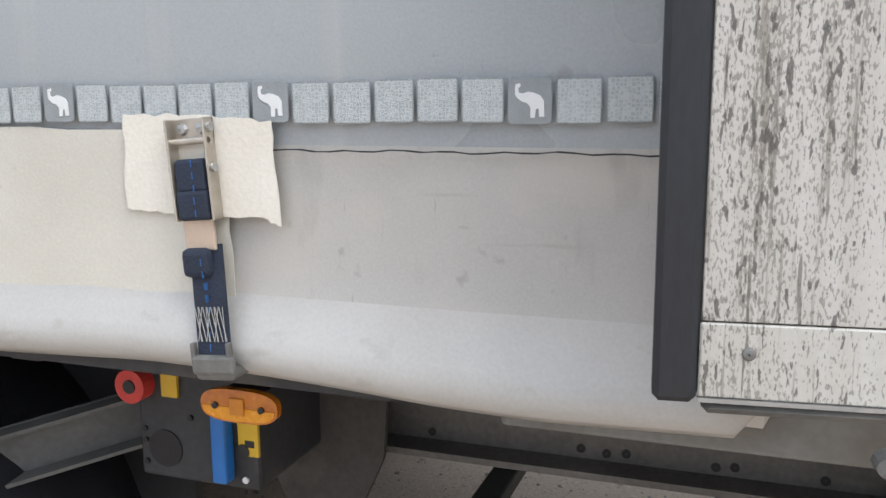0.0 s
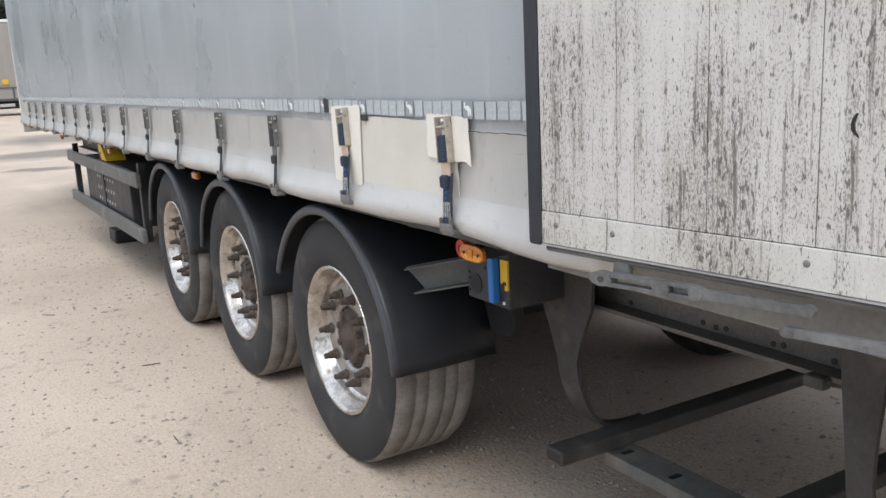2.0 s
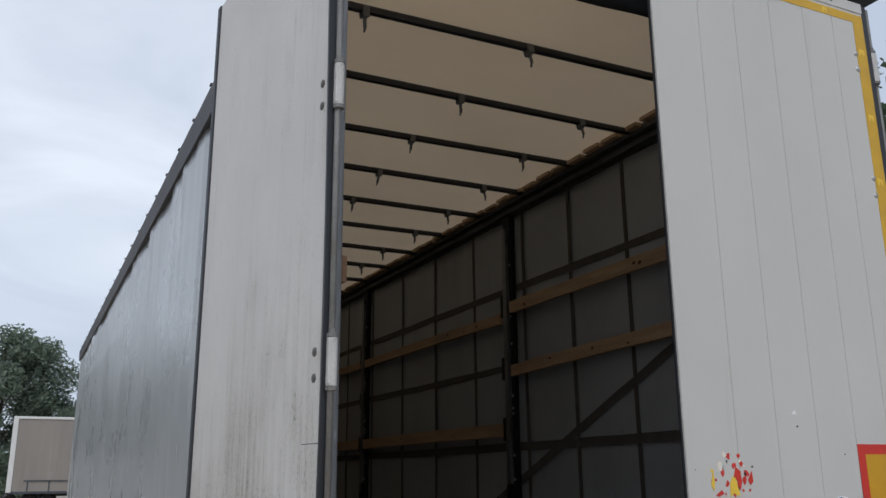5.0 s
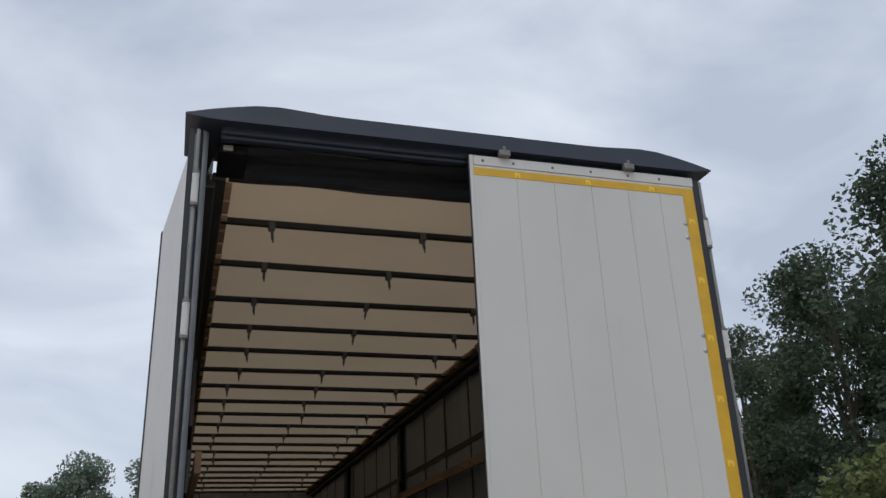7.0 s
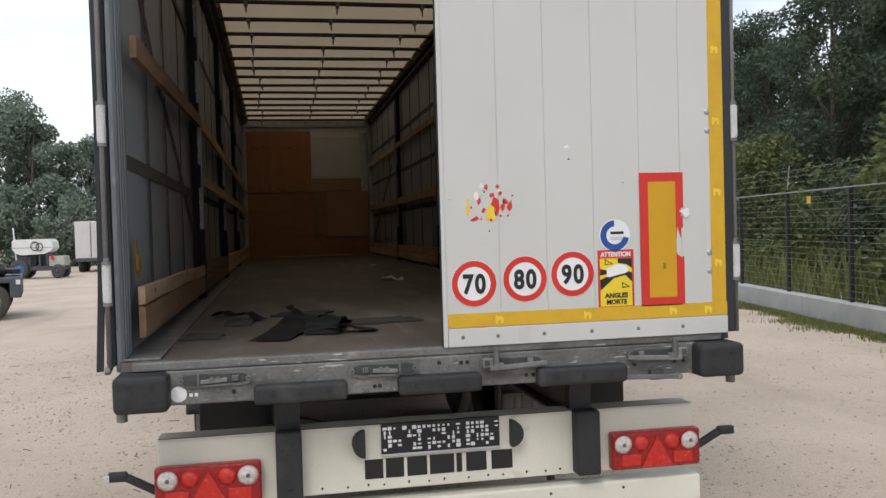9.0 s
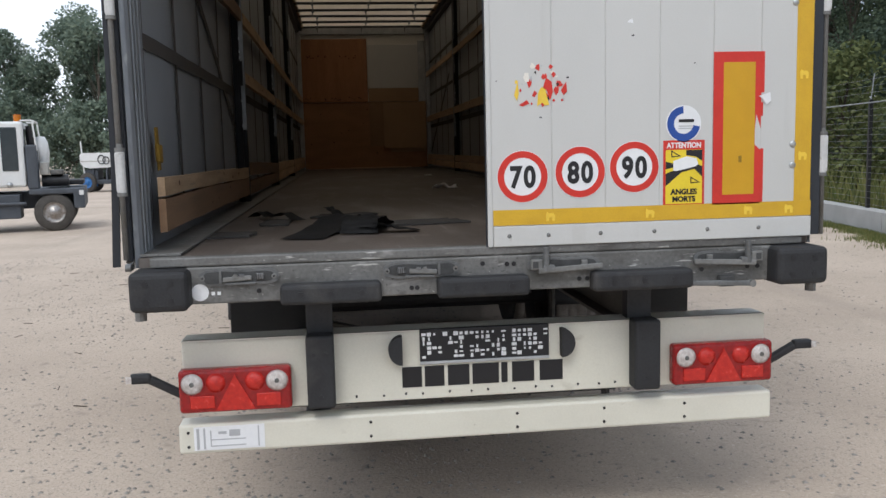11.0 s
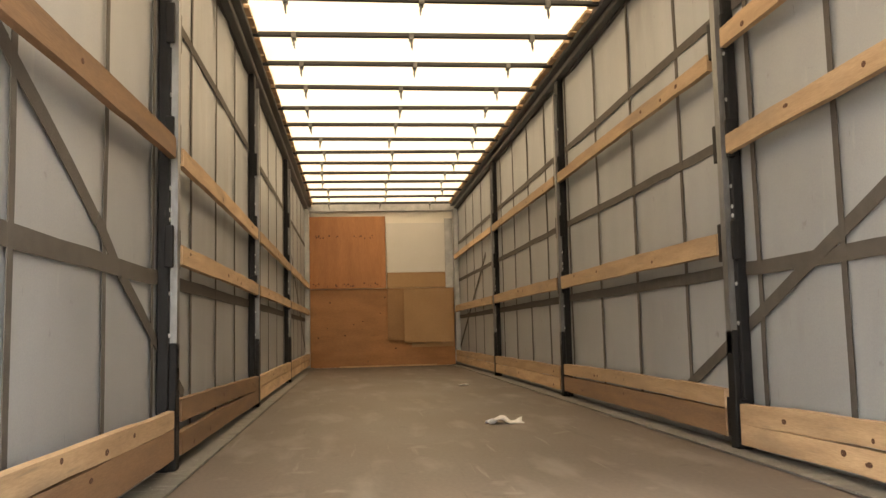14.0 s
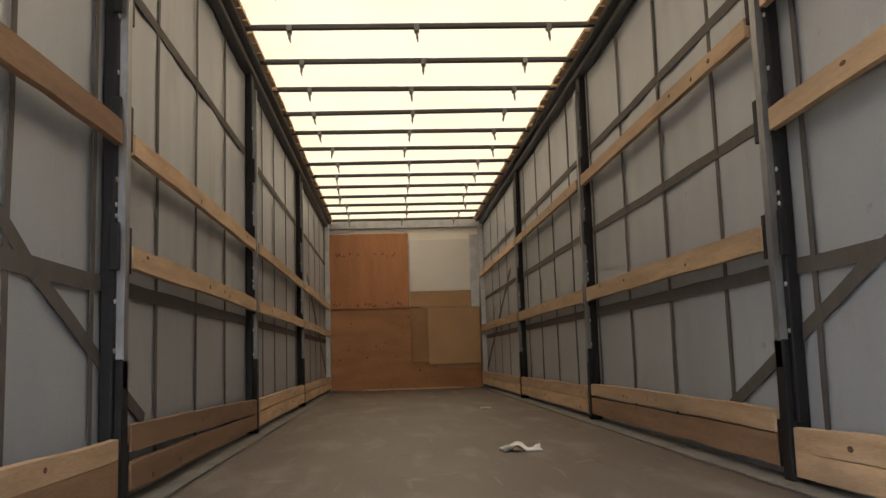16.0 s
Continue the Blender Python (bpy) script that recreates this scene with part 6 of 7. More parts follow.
for y in (1.02, 0.42):
    part("diagonal_stay", bar((-0.72, y, 0.77), (0.30, y + 0.35, 0.42), 0.09, 0.02, bev=0.004), ARM, T)
    part("stay_hook", box(-0.78, -0.74, y - 0.03, y + 0.03, 0.765, 0.80, 0.01), ARM, T)
part("spare_tyre", lathe([(0.28, 0), (0.36, -0.01), (0.47, 0.02), (0.49, 0.08), (0.49, 0.25), (0.46, 0.32), (0.30, 0.32)], 40).copy(), RUBBER, T).matrix_local = Matrix.Translation((0.25, 1.55, 0.40)) @ Matrix.Rotation(radians(-90), 4, "Y")

# side guard, pallet box and landing legs ahead of the axles
for z in (0.875, 0.455):
    part("guard_rail", box(-1.245, -1.205, 6.35, 9.75, z - 0.055, z + 0.055, 0.008), RACK, T, "grey side guard rail")
for y in (6.45, 8.0, 9.6):
    part("guard_post", box(-1.204, -1.15, y - 0.03, y + 0.03, 0.40, 1.0, 0.005), BLACK, T)
bm = box(-1.19, -0.55, 6.9, 8.95, 0.44, 0.92, 0.01)
pb = part("tool_box", bm, BLACK, T, "black perforated storage box")
dot = mesh_of("box_hole", lathe([(0.001, 0.002), (0.016, 0.002), (0.016, -0.002)], 10), SIGN_G)
for i in range(7):
    for j in range(3):
        put("box_hole", dot, pb, (-1.1915, 7.6 + 0.12 * i, 0.56 + 0.10 * j), (0, 0, 180))
part("wheel_chock", prism([(7.72, 0.93), (8.05, 0.93), (8.05, 1.09), (7.95, 1.09)], "x", -1.20, -1.03), YELLOW, T, "yellow wheel chock")
for s in SIDES:
    leg = part("landing_leg", box(s * 0.86 - 0.06, s * 0.86 + 0.06, 8.94, 9.06, 0.34, 1.10, 0.008), BLACK, T, "black landing leg")
    part("inner_leg", box(s * 0.86 - 0.045, s * 0.86 + 0.045, 8.955, 9.045, 0.13, 0.36, 0.006), OLDSTEEL, leg)
    part("foot", box(s * 0.86 - 0.16, s * 0.86 + 0.16, 8.84, 9.16, GZ, 0.135, 0.02), BLACK, leg)
part("landing_shaft", rod((-0.8, 9.0, 0.75), (0.8, 9.0, 0.75), 0.03), BLACK, T)

# ---- curtain dressing on the left side ----
XC = -1.279
TZ0, TZ1 = 1.4375, 1.4865
def rounded(w, h, r, cy=0.0, cz=0.0):
    return [(cy + sy * (w - r) + r * math.cos(radians(a)), cz + sz * (h - r) + r * math.sin(radians(a))) for sy, sz, a0 in ((1, 1, 0), (-1, 1, 90), (-1, -1, 180), (1, -1, 270)) for a in (a0, a0 + 45, a0 + 90)]


tile = mesh_of("reflective_tile", prism(rounded(0.0245, 0.0245, 0.006, 0, 0.0245), "x", -0.0008, 0.0), TILE)
mark = mesh_of("tile_mark", prism([(-u, w) for u, w in ((-0.016, 0.043), (-0.011, 0.044), (-0.010, 0.041), (-0.013, 0.039), (-0.012, 0.034), (-0.008, 0.033), (-0.002, 0.035), (0.004, 0.034), (0.012, 0.031), (0.016, 0.025), (0.0165, 0.008), (0.011, 0.008), (0.010, 0.017), (0.007, 0.016), (0.006, 0.007), (0.001, 0.007), (0.001, 0.018), (-0.003, 0.023), (-0.008, 0.024), (-0.0125, 0.027), (-0.016, 0.031), (-0.0165, 0.038))], "x", -0.0018, -0.0006), TILE_LOGO)
back_tile = mesh_of("reflective_tile", prism(rounded(0.0245, 0.0245, 0.006, 0, 0.0245), "x", -0.0008, 0.0), TILE_BACK)
for k in range(229):
    y = 1.1928 + 0.0538 * k
    t_ = put("reflective_tile", back_tile if k % 6 == 4 else tile, CURT[-1], (XC - 0.003 + 0.0014 * math.sin(k), y, TZ0 + 0.0012 * math.sin(k * 1.3)))
    if k % 6 == 4:
        m_ = put("tile_mark", mark, CURT[-1], (XC - 0.003 + 0.0014 * math.sin(k), y, TZ0 + 0.0012 * math.sin(k * 1.3)))


def sheet_patch(name, pts, x, mat, label):
    """A thin patch glued on the curtain, its outline a little ragged."""
    rng_ = random.Random(len(pts) * 7 + int(pts[0][0] * 100))
    out_ = []
    for (a_, b_), (c_, e_) in zip(pts, pts[1:] + pts[:1]):
        for q in range(7):
            f = q / 7
            out_.append((a_ + (c_ - a_) * f + rng_.uniform(-1, 1) * 0.0022, b_ + (e_ - b_) * f + rng_.uniform(-1, 1) * 0.0022))
    part(name, prism(out_, "x", x - 0.0015, x), mat, CURT[-1], label)


sheet_patch("glued_panel", [(1.796, 1.187), (1.80, 1.39), (1.92, 1.429), (2.36, 1.432), (2.62, 1.44), (2.62, 1.207), (2.47, 1.196), (1.90, 1.188)], XC - 0.0005, PATCH_WIDE, "cream repair panel")
sheet_patch("glued_patch", [(1.721, 1.312), (1.729, 1.439), (1.83, 1.447), (1.948, 1.448), (1.950, 1.326), (1.87, 1.320), (1.745, 1.319)], XC - 0.0068, PATCH, "torn cream patch")
sheet_patch("glued_patch", [(2.404, 1.200), (2.389, 1.469), (2.624, 1.462), (2.622, 1.196)], XC - 0.0068, PATCH, "cream patch strip")
sheet_patch("grey_patch", [(2.652, 1.442), (2.652, 1.489), (2.690, 1.489), (2.690, 1.442)], XC - 0.005, BLACK, "small dark patch")
sheet_patch("grey_patch", [(2.330, 1.419), (2.332, 1.438), (2.382, 1.438), (2.382, 1.419)], XC - 0.009, BLACK, "small dark patch")
for q in range(30):
    y0 = 1.16 + 0.0197 * q
    za, zb = (1.4045 + 0.0012 * math.sin(k_ * 1.9) + 0.0008 * math.sin(k_ * 0.7) for k_ in (q, q + 1))
    part("seam_line", bar((XC - 0.0045, y0, za), (XC - 0.0045, y0 + 0.0205, zb), 0.003, 0.0017 + 0.0003 * math.sin(q * 2.7)), STRAP, CURT[-1])


def buckle(dark):
    """One curtain tensioner at the origin: side plates, bolts, lever, tongue, and the strap down to its hem hook."""
    root = {}
    bm = bmesh.new()
    for e in (-0.0275, 0.0275):
        box(-0.022, 0.0, e - 0.0015, e + 0.0015, -0.128, 0.0, 0.001, bm, 1)
    box(-0.004, 0.0, -0.029, 0.029, -0.030, 0.0, 0.001, bm, 1)
    root["plate"] = mesh_of("buckle", bm, BUCKLE if dark else RACK)
    root["bar"] = mesh_of("buckle_bar", rod((-0.014, -0.029, -0.028), (-0.014, 0.029, -0.028), 0.004), BUCKLE)
    root["stud"] = mesh_of("buckle_stud", lathe([(0.001, -0.006), (0.006, -0.005), (0.008, 0)], 8), STEEL)
    root["bolt"] = mesh_of("buckle_bolt", rod((0, 0, 0), (0, 0.004, 0), 0.006, n=10), STEEL)
    mat_s = NAVY if dark else STRAP
    bm = box(-0.021, -0.006, -0.022, 0.023, -0.092, -0.050, 0.005)
    box(-0.023, -0.006, -0.0235, 0.0235, -0.127, -0.089, 0.005, bm)
    root["wrap"] = mesh_of("strap_wrap", bm, mat_s)
    root["tongue"] = mesh_of("buckle_tongue", box(-0.0155, -0.010, -0.0225, 0.0225, -0.166, -0.116, 0.0022), BRASS if dark else RACK)
    bm = box(-0.026, -0.008, -0.016, 0.026, -0.200, -0.162, 0.008)
    bar((-0.010, -0.004, -0.16), (-0.032, -0.014, -0.298), 0.048 if dark else 0.028, 0.003, bm, up=(1, 0, 0))
    root["strap"] = mesh_of("strap", bm, mat_s)
    bm = bmesh.new()
    for k in range(16):
        z = -0.054 - 0.0155 * k
        if -0.166 < z < -0.128:
            continue
        yy = -0.004 - 0.006 * max(0, (-z - 0.16) / 0.165)
        box(-0.0268 if -0.2 < z < -0.165 else (-0.0238 if -0.13 < z < -0.088 else -0.0218 if z > -0.1 else -0.0265 - 0.10 * max(0, -z - 0.22)), -0.018, yy - 0.0006, yy + 0.0006, z - 0.006, z + 0.003, 0, bm)
    root["thread"] = mesh_of("blue_stitching", bm, THREAD)
    bm = bmesh.new()
    for k in range(7):
        y0 = -0.030 + 0.006 * k
        bar((-0.0285, y0, -0.236), (-0.0325, y0 + (0.008 if k % 2 else -0.002), -0.280), 0.0008, 0.0008, bm)
        bar((-0.0285, y0 + 0.005, -0.236), (-0.0325, y0 - 0.004, -0.280), 0.0008, 0.0008, bm)
    root["zigzag"] = mesh_of("zigzag_stitching", bm, PALE_THREAD)
    bm = box(-0.042, -0.030, -0.044, 0.018, -0.322, -0.296, 0.005)
    for e in (-0.041, 0.011):
        box(-0.041, -0.031, e, e + 0.006, -0.300, -0.280, 0.002, bm)
    box(-0.038, 0.004, -0.042, 0.016, -0.330, -0.314, 0.006, bm)
    root["hook"] = mesh_of("hem_hook", bm, OLDSTEEL)
    return root


TENS = {True: buckle(True), False: buckle(False)}
ys_ = [1.84, 2.51, 3.20, 3.95, 4.765, 5.52, 6.26, 7.0, 7.74, 8.44, 9.2, 9.98, 10.75, 11.5, 12.25]
for i, y in enumerate(ys_):
    dk = i < 2
    r_ = TENS[dk]
    ob = put("tension_buckle", r_["plate"], T, (XC - 0.009, y, 1.443 if i == 0 else 1.458 if i == 1 else 1.42), (-4.5 if dk else 1.5 * math.sin(i * 2.1), 0, 0), label="steel curtain buckle with dark blue strap" if dk else "weathered curtain buckle with thin strap")
    for key, nm in (("bar", "buckle_bar"), ("wrap", "strap_wrap"), ("tongue", "buckle_tongue"), ("strap", "strap"), ("hook", "hem_hook")) + ((("thread", "blue_stitching"), ("zigzag", "zigzag_stitching")) if dk else ()):
        put(nm, r_[key], ob)
    for e in (-0.014, 0.014):
        put("buckle_stud", r_["stud"], ob, (-0.004, e, -0.013))
    for e, w in ((0.029, -0.062), (-0.033, -0.062), (0.029, -0.012), (-0.033, -0.012)):
        put("buckle_bolt", r_["bolt"], ob, (-0.011, e, w))

# creases and scuffs on the curtain
for y0, z0, y1, z1, w_, m_ in ((2.62, 1.95, 2.60, 1.80, 0.003, SKIRT), (3.35, 2.02, 3.36, 1.90, 0.004, SKIRT), (1.70, 2.35, 1.69, 2.22, 0.003, GREY_STRAP)):
    part("scuff_mark", bar((XC - 0.006, y0, z0), (XC - 0.005, y1, z1), w_, 0.004), m_, CURT[-1])

# ---- loose things in the cargo space ----
KNOT_ME = mesh_of("knot", lathe([(0.001, 0.0012), (0.010, 0.0010), (0.013, -0.001)], 9), KNOT)


def slat(y0, y1, z0, z1, side, mat=None, x=1.196, tilt=0.0, th=0.026):
    """One sawn board held in the post pockets, its edges a little waney."""
    rng_ = random.Random(int(y0 * 97 + z0 * 1000 + side * 13))
    n_ = 14
    bm = bmesh.new()
    rows = []
    for k in range(n_ + 1):
        y = y0 + (y1 - y0) * k / n_
        w0, w1 = rng_.uniform(-0.003, 0.003), rng_.uniform(-0.003, 0.003)
        lift = tilt * (k / n_ - 0.5) + 0.004 * math.sin(math.pi * k / n_)
        xo = side * x
        rows.append([bm.verts.new(p) for p in ((xo, y, z0 + lift + w0), (xo - side * th, y, z0 + lift + w0 + 0.002), (xo - side * th, y, z1 + lift + w1 - 0.002), (xo, y, z1 + lift + w1))])
    for a, b in zip(rows, rows[1:]):
        for k in range(4):
            bm.faces.new((a[k], a[(k + 1) % 4], b[(k + 1) % 4], b[k]))
    bm.faces.new(rows[0])
    bm.faces.new(rows[-1][::-1])
    bmesh.ops.recalc_face_normals(bm, faces=list(bm.faces))
    old = mat is DARKWOOD
    board = single("side_slat", bm, mat or WOOD, "dark brown board along the cargo side" if old else "pale sawn wooden slat held between black posts", "board", "side slats")
    for k in range(rng_.randint(2, 5)):
        f = rng_.uniform(0.05, 0.95)
        z = z0 + (z1 - z0) * rng_.uniform(0.25, 0.75) + tilt * (f - 0.5) + 0.004 * math.sin(math.pi * f)
        kn = put("knot", KNOT_ME, board, (side * (x - th), y0 + (y1 - y0) * f, z), (0, 0, 180 if side > 0 else 0))
        kn.scale = (1, rng_.uniform(0.8, 1.8), rng_.uniform(0.6, 1.1))




L, R = POSTS[-1], POSTS[1]
# lower and upper bottom board of each bay: foot, top, tilt
LOW = {(-1, 0): (1.268, 1.392, -0.015, 1.395, 1.465, -0.025), (-1, 1): (1.252, 1.352, -0.01, 1.368, 1.466, -0.05),
       (-1, 2): (1.255, 1.350, 0.0, 1.355, 1.440, 0.0), (-1, 3): (1.255, 1.350, 0.0, 1.355, 1.440, 0.0),
       (1, 0): (1.245, 1.335, -0.02, 1.345, 1.435, -0.05), (1, 1): (1.255, 1.372, 0.0, 1.382, 1.466, 0.005),
       (1, 2): (1.255, 1.350, 0.0, 1.355, 1.445, 0.0), (1, 3): (1.255, 1.350, 0.0, 1.355, 1.440, 0.0)}
bays = {-1: [(0.175, L[0]), (L[0], L[1]), (L[1], L[2]), (L[2], 13.5)], 1: [(0.28, R[0]), (R[0], R[1]), (R[1], R[2]), (R[2], 13.5)]}
for s in SIDES:
    for i, (a, b) in enumerate(bays[s]):
        a, b = a + (0.075 if i else 0.0), b - (0.075 if i < 3 else 0.0)
        lay = LOW[s, i]
        slat(a, b, *lay[:2], s, DARKWOOD if (s, i) in ((-1, 1), (1, 1), (-1, 0)) else WOOD, tilt=lay[2])
        slat(a, b, *lay[3:5], s, DARKWOOD if (s, i) == (-1, 1) else WOOD, tilt=lay[5])
        if s < 0:
            # The rear bay's pale slat takes a dark board colour for its dim light.
            slat(a, b, *((2.425, 2.512) if i == 0 else (2.462, 2.545)), s, DARKWOOD if i == 0 else WOOD, tilt=0.085 if i == 0 else 0)
            if i:
                slat(a, b, 2.045, 2.130, s)
        else:
            slat(a, b, *((2.965, 3.055) if i == 0 else (2.905, 2.985)), s)
            if i == 0:
                slat(a, b, 2.520, 2.606, s, tilt=-0.06)
            else:
                slat(a, b, 2.056, 2.156, s)



def ply(name, x0, x1, z0, z1, y, mat, label, cat, knots=0, lean=0.0):
    ob = thing(name, label, cat, (0, y, z0))
    bm = box(x0, x1, y - 0.015, y, z0, z1, 0.002, seg=1)
    for v in bm.verts:
        v.co.y -= lean * (1 - (v.co.z - z0) / (z1 - z0))
    part("board", bm, mat, ob)
    rng_ = random.Random(int(z0 * 100))
    for k in range(knots):
        row = k % 2
        x, z = rng_.uniform(x0 + 0.06, x1 - 0.06), (z1 - 0.33 if row else z0 + 0.06) + rng_.uniform(-0.03, 0.03)
        if knots < 20:
            z = rng_.uniform(z0 + 0.2, z1 - 0.1)
        r = rng_.uniform(0.007, 0.016)
        yy = y - 0.0165 - lean * (1 - (z - z0) / (z1 - z0))
        part("knot", disc(x, z, yy + 0.001, 0, r, 0.0012, 8), KNOT, ob)


ply("plywood_sheet", -1.168, 1.168, 1.203, 2.46, 13.625, CHIP, "worn brown plywood sheet against the front wall", "board", 14)
ply("plywood_sheet", -1.19, 0.058, 2.465, 3.64, 13.60, PLY, "orange-brown plywood sheet with rows of knots", "board", 40)
ply("front_panel", 0.072, 1.045, 2.72, 3.53, 13.625, GREYPANEL, "pale grey panel on the front wall", "panel")
ply("fibre_board", 0.072, 1.045, 2.465, 2.716, 13.62, CARD, "strip of brown fibreboard", "board")
ply("fibre_board", 0.075, 0.40, 1.62, 2.455, 13.605, CARD2, "narrow brown fibreboard sheet", "board")
ply("cardboard_sheet", 0.34, 1.15, 1.575, 2.455, 13.585, CARD, "brown cardboard sheet leaning on the front wall", "cardboard", 0, 0.03)
ply("cardboard_sheet", 0.46, 1.15, 1.50, 1.62, 13.60, CARD, "edge of a second cardboard sheet", "cardboard")
single("wooden_batten", bar((-0.70, 13.50, FZ + 0.012), (0.85, 13.53, FZ + 0.014), 0.03, 0.024, bev=0.003), WOOD, "thin pale batten lying on the floor", "batten")


def crumple(name, cx, cy, w, l, h, mat, label, cat, seed, z=FZ, roll=0.0, nu=14, nv=10):
    """A thin crumpled sheet lying on a floor."""
    bm = bmesh.new()
    rng_ = random.Random(seed)
    turn = rng_.uniform(-0.5, 0.5)
    top, low = [], []
    for i in range(nu + 1):
        ra, rb = [], []
        for j in range(nv + 1):
            u, v = i / nu - 0.5, j / nv - 0.5
            e = 1 + 0.22 * noise.noise(Vector((u * 3, v * 3, seed)))
            x, y = u * w * e, v * l * e
            lift = max(0, noise.noise(Vector((u * 3.1, v * 3.7, seed * 1.7)))) * h
            if roll:
                lift += roll * math.exp(-((v - 0.1) * 5) ** 2)
            px, py = x * math.cos(turn) - y * math.sin(turn), x * math.sin(turn) + y * math.cos(turn)
            ra.append(bm.verts.new((cx + px, cy + py, z + 0.010 + lift)))
            rb.append(bm.verts.new((cx + px, cy + py, z + 0.002 + lift)))
        top.append(ra)
        low.append(rb)
    for i in range(nu):
        for j in range(nv):
            bm.faces.new((top[i][j], top[i + 1][j], top[i + 1][j + 1], top[i][j + 1])).smooth = True
            bm.faces.new((low[i][j], low[i][j + 1], low[i + 1][j + 1], low[i + 1][j])).smooth = True
    for i in range(nu):
        bm.faces.new((top[i][0], low[i][0], low[i + 1][0], top[i + 1][0]))
        bm.faces.new((top[i][-1], top[i + 1][-1], low[i + 1][-1], low[i][-1]))
    for j in range(nv):
        bm.faces.new((top[0][j], top[0][j + 1], low[0][j + 1], low[0][j]))
        bm.faces.new((top[-1][j], low[-1][j], low[-1][j + 1], top[-1][j + 1]))
    bmesh.ops.recalc_face_normals(bm, faces=list(bm.faces))
    single(name, bm, mat, label, cat)


crumple("paper_scrap", 0.41, 4.64, 0.20, 0.10, 0.055, PAPER, "crumpled white paper on the cargo floor", "paper", 5)
crumple("paper_scrap", 0.625, 8.25, 0.10, 0.06, 0.01, PAPER, "small flat paper scrap on the floor", "paper", 6)
crumple("rubber_mat", -1.00, 0.72, 0.17, 0.20, 0.004, MATDUST, "flat black rubber mat scrap on the floor", "mat", 11)
crumple("rubber_mat", -0.86, 1.30, 0.14, 0.30, 0.012, MATDUST, "crumpled black rubber strip on the floor", "mat", 12)
crumple("rubber_mat", -0.20, 1.05, 0.48, 0.22, 0.006, MATDUST, "torn black rubber strip on the floor", "mat", 19)
crumple("rubber_mat", -0.52, 1.62, 0.30, 0.22, 0.012, MATDUST, "crumpled black rubber mat on the floor", "mat", 13)


def arched_mat(name, foot, way, width, profile, label, seed):
    """A sheet of rubber matting bent along its length: profile gives (distance, height) pairs from its foot."""
    bm = bmesh.new()
    d = Vector((way[0], way[1], 0)).normalized()
    side = Vector((d.y, -d.x, 0))
    fine_ = []
    for (a0, h0), (a1, h1) in zip(profile, profile[1:]):
        fine_ += [(a0 + (a1 - a0) * k / 4, h0 + (h1 - h0) * (0.5 - 0.5 * math.cos(math.pi * k / 4))) for k in range(4)]
    fine_.append(profile[-1])
    rows = []
    for k, (a_, h_) in enumerate(fine_):
        row = []
        for j in range(9):
            f = j / 8 - 0.5
            wob = noise.noise(Vector((k * 0.35, j * 0.4, seed)))
            p = Vector((foot[0], foot[1], FZ + 0.006)) + d * (a_ + 0.02 * wob) + side * (f * width * (1 + 0.12 * noise.noise(Vector((k * 0.5, seed, 0)))))
            p.z += max(h_ * (1 + 0.35 * wob), 0)
            row.append(bm.verts.new(p))
        rows.append(row)
    for p, q in zip(rows, rows[1:]):
        for j in range(8):
            bm.faces.new((p[j], p[j + 1], q[j + 1], q[j])).smooth = True
    bmesh.ops.solidify(bm, geom=list(bm.faces), thickness=0.005)
    bmesh.ops.recalc_face_normals(bm, faces=list(bm.faces))
    single(name, bm, MAT, label, "mat")


arched_mat("rubber_mat", (-0.70, 0.44), (0.30, 1), 0.18, [(0, 0), (0.2, 0.006), (0.42, 0.022), (0.58, 0.050), (0.70, 0.038), (0.80, 0.004)], "long black rubber mat lifting from the floor", 3.0)
arched_mat("rubber_tunnel", (-0.46, 0.60), (0.22, 1), 0.16, [(-0.015, 0.0), (0.0, 0.030), (0.04, 0.055), (0.12, 0.064), (0.24, 0.050), (0.40, 0.018), (0.50, 0.0)], "bent black rubber mat arched on the floor", 5.0)
arched_mat("rubber_mat", (-0.40, 0.65), (0.95, 0.02), 0.12, [(0, 0.045), (0.05, 0.032), (0.12, 0.012), (0.2, 0.003)], "black rubber flap sloping to the floor", 8.0)
arched_mat("rubber_strip", (-1.02, 1.75), (0.55, -0.8), 0.07, [(0, 0.0), (0.10, 0.030), (0.22, 0.012), (0.36, 0.040), (0.48, 0.004)], "curled black rubber strip on the floor", 11.0)
arched_mat("rubber_strip", (-0.60, 1.55), (0.35, -0.9), 0.06, [(0, 0.055), (0.08, 0.040), (0.20, 0.012), (0.32, 0.002)], "curled black rubber strip beside the mats", 12.0)
# yellow strap end hanging by the left rear wall
bm = bar((-1.222, 0.36, 1.50), (-1.226, 0.355, 1.665), 0.045, 0.006, up=(1, 0, 0))
bar((-1.220, 0.36, 1.53), (-1.222, 0.365, 1.60), 0.075, 0.016, bm, up=(1, 0, 0), bev=0.006)
single("ratchet_strap", bm, STRAP_Y, "yellow lashing strap end hanging beside the slats", "strap")
# ---- yard: fence, kerb, trees, vehicles ----
KD = Vector((0.171, 0.985, 0))
K0 = Vector((7.68, 7.70, 0))


def along(t_, off=0.0, z=0.0):
    """A point t_ metres along the kerb from its foot, off metres behind its front."""
    p = K0 + KD * t_ + Vector((KD.y, -KD.x, 0)) * off
    return Vector((p.x, p.y, z))


bm = bmesh.new()
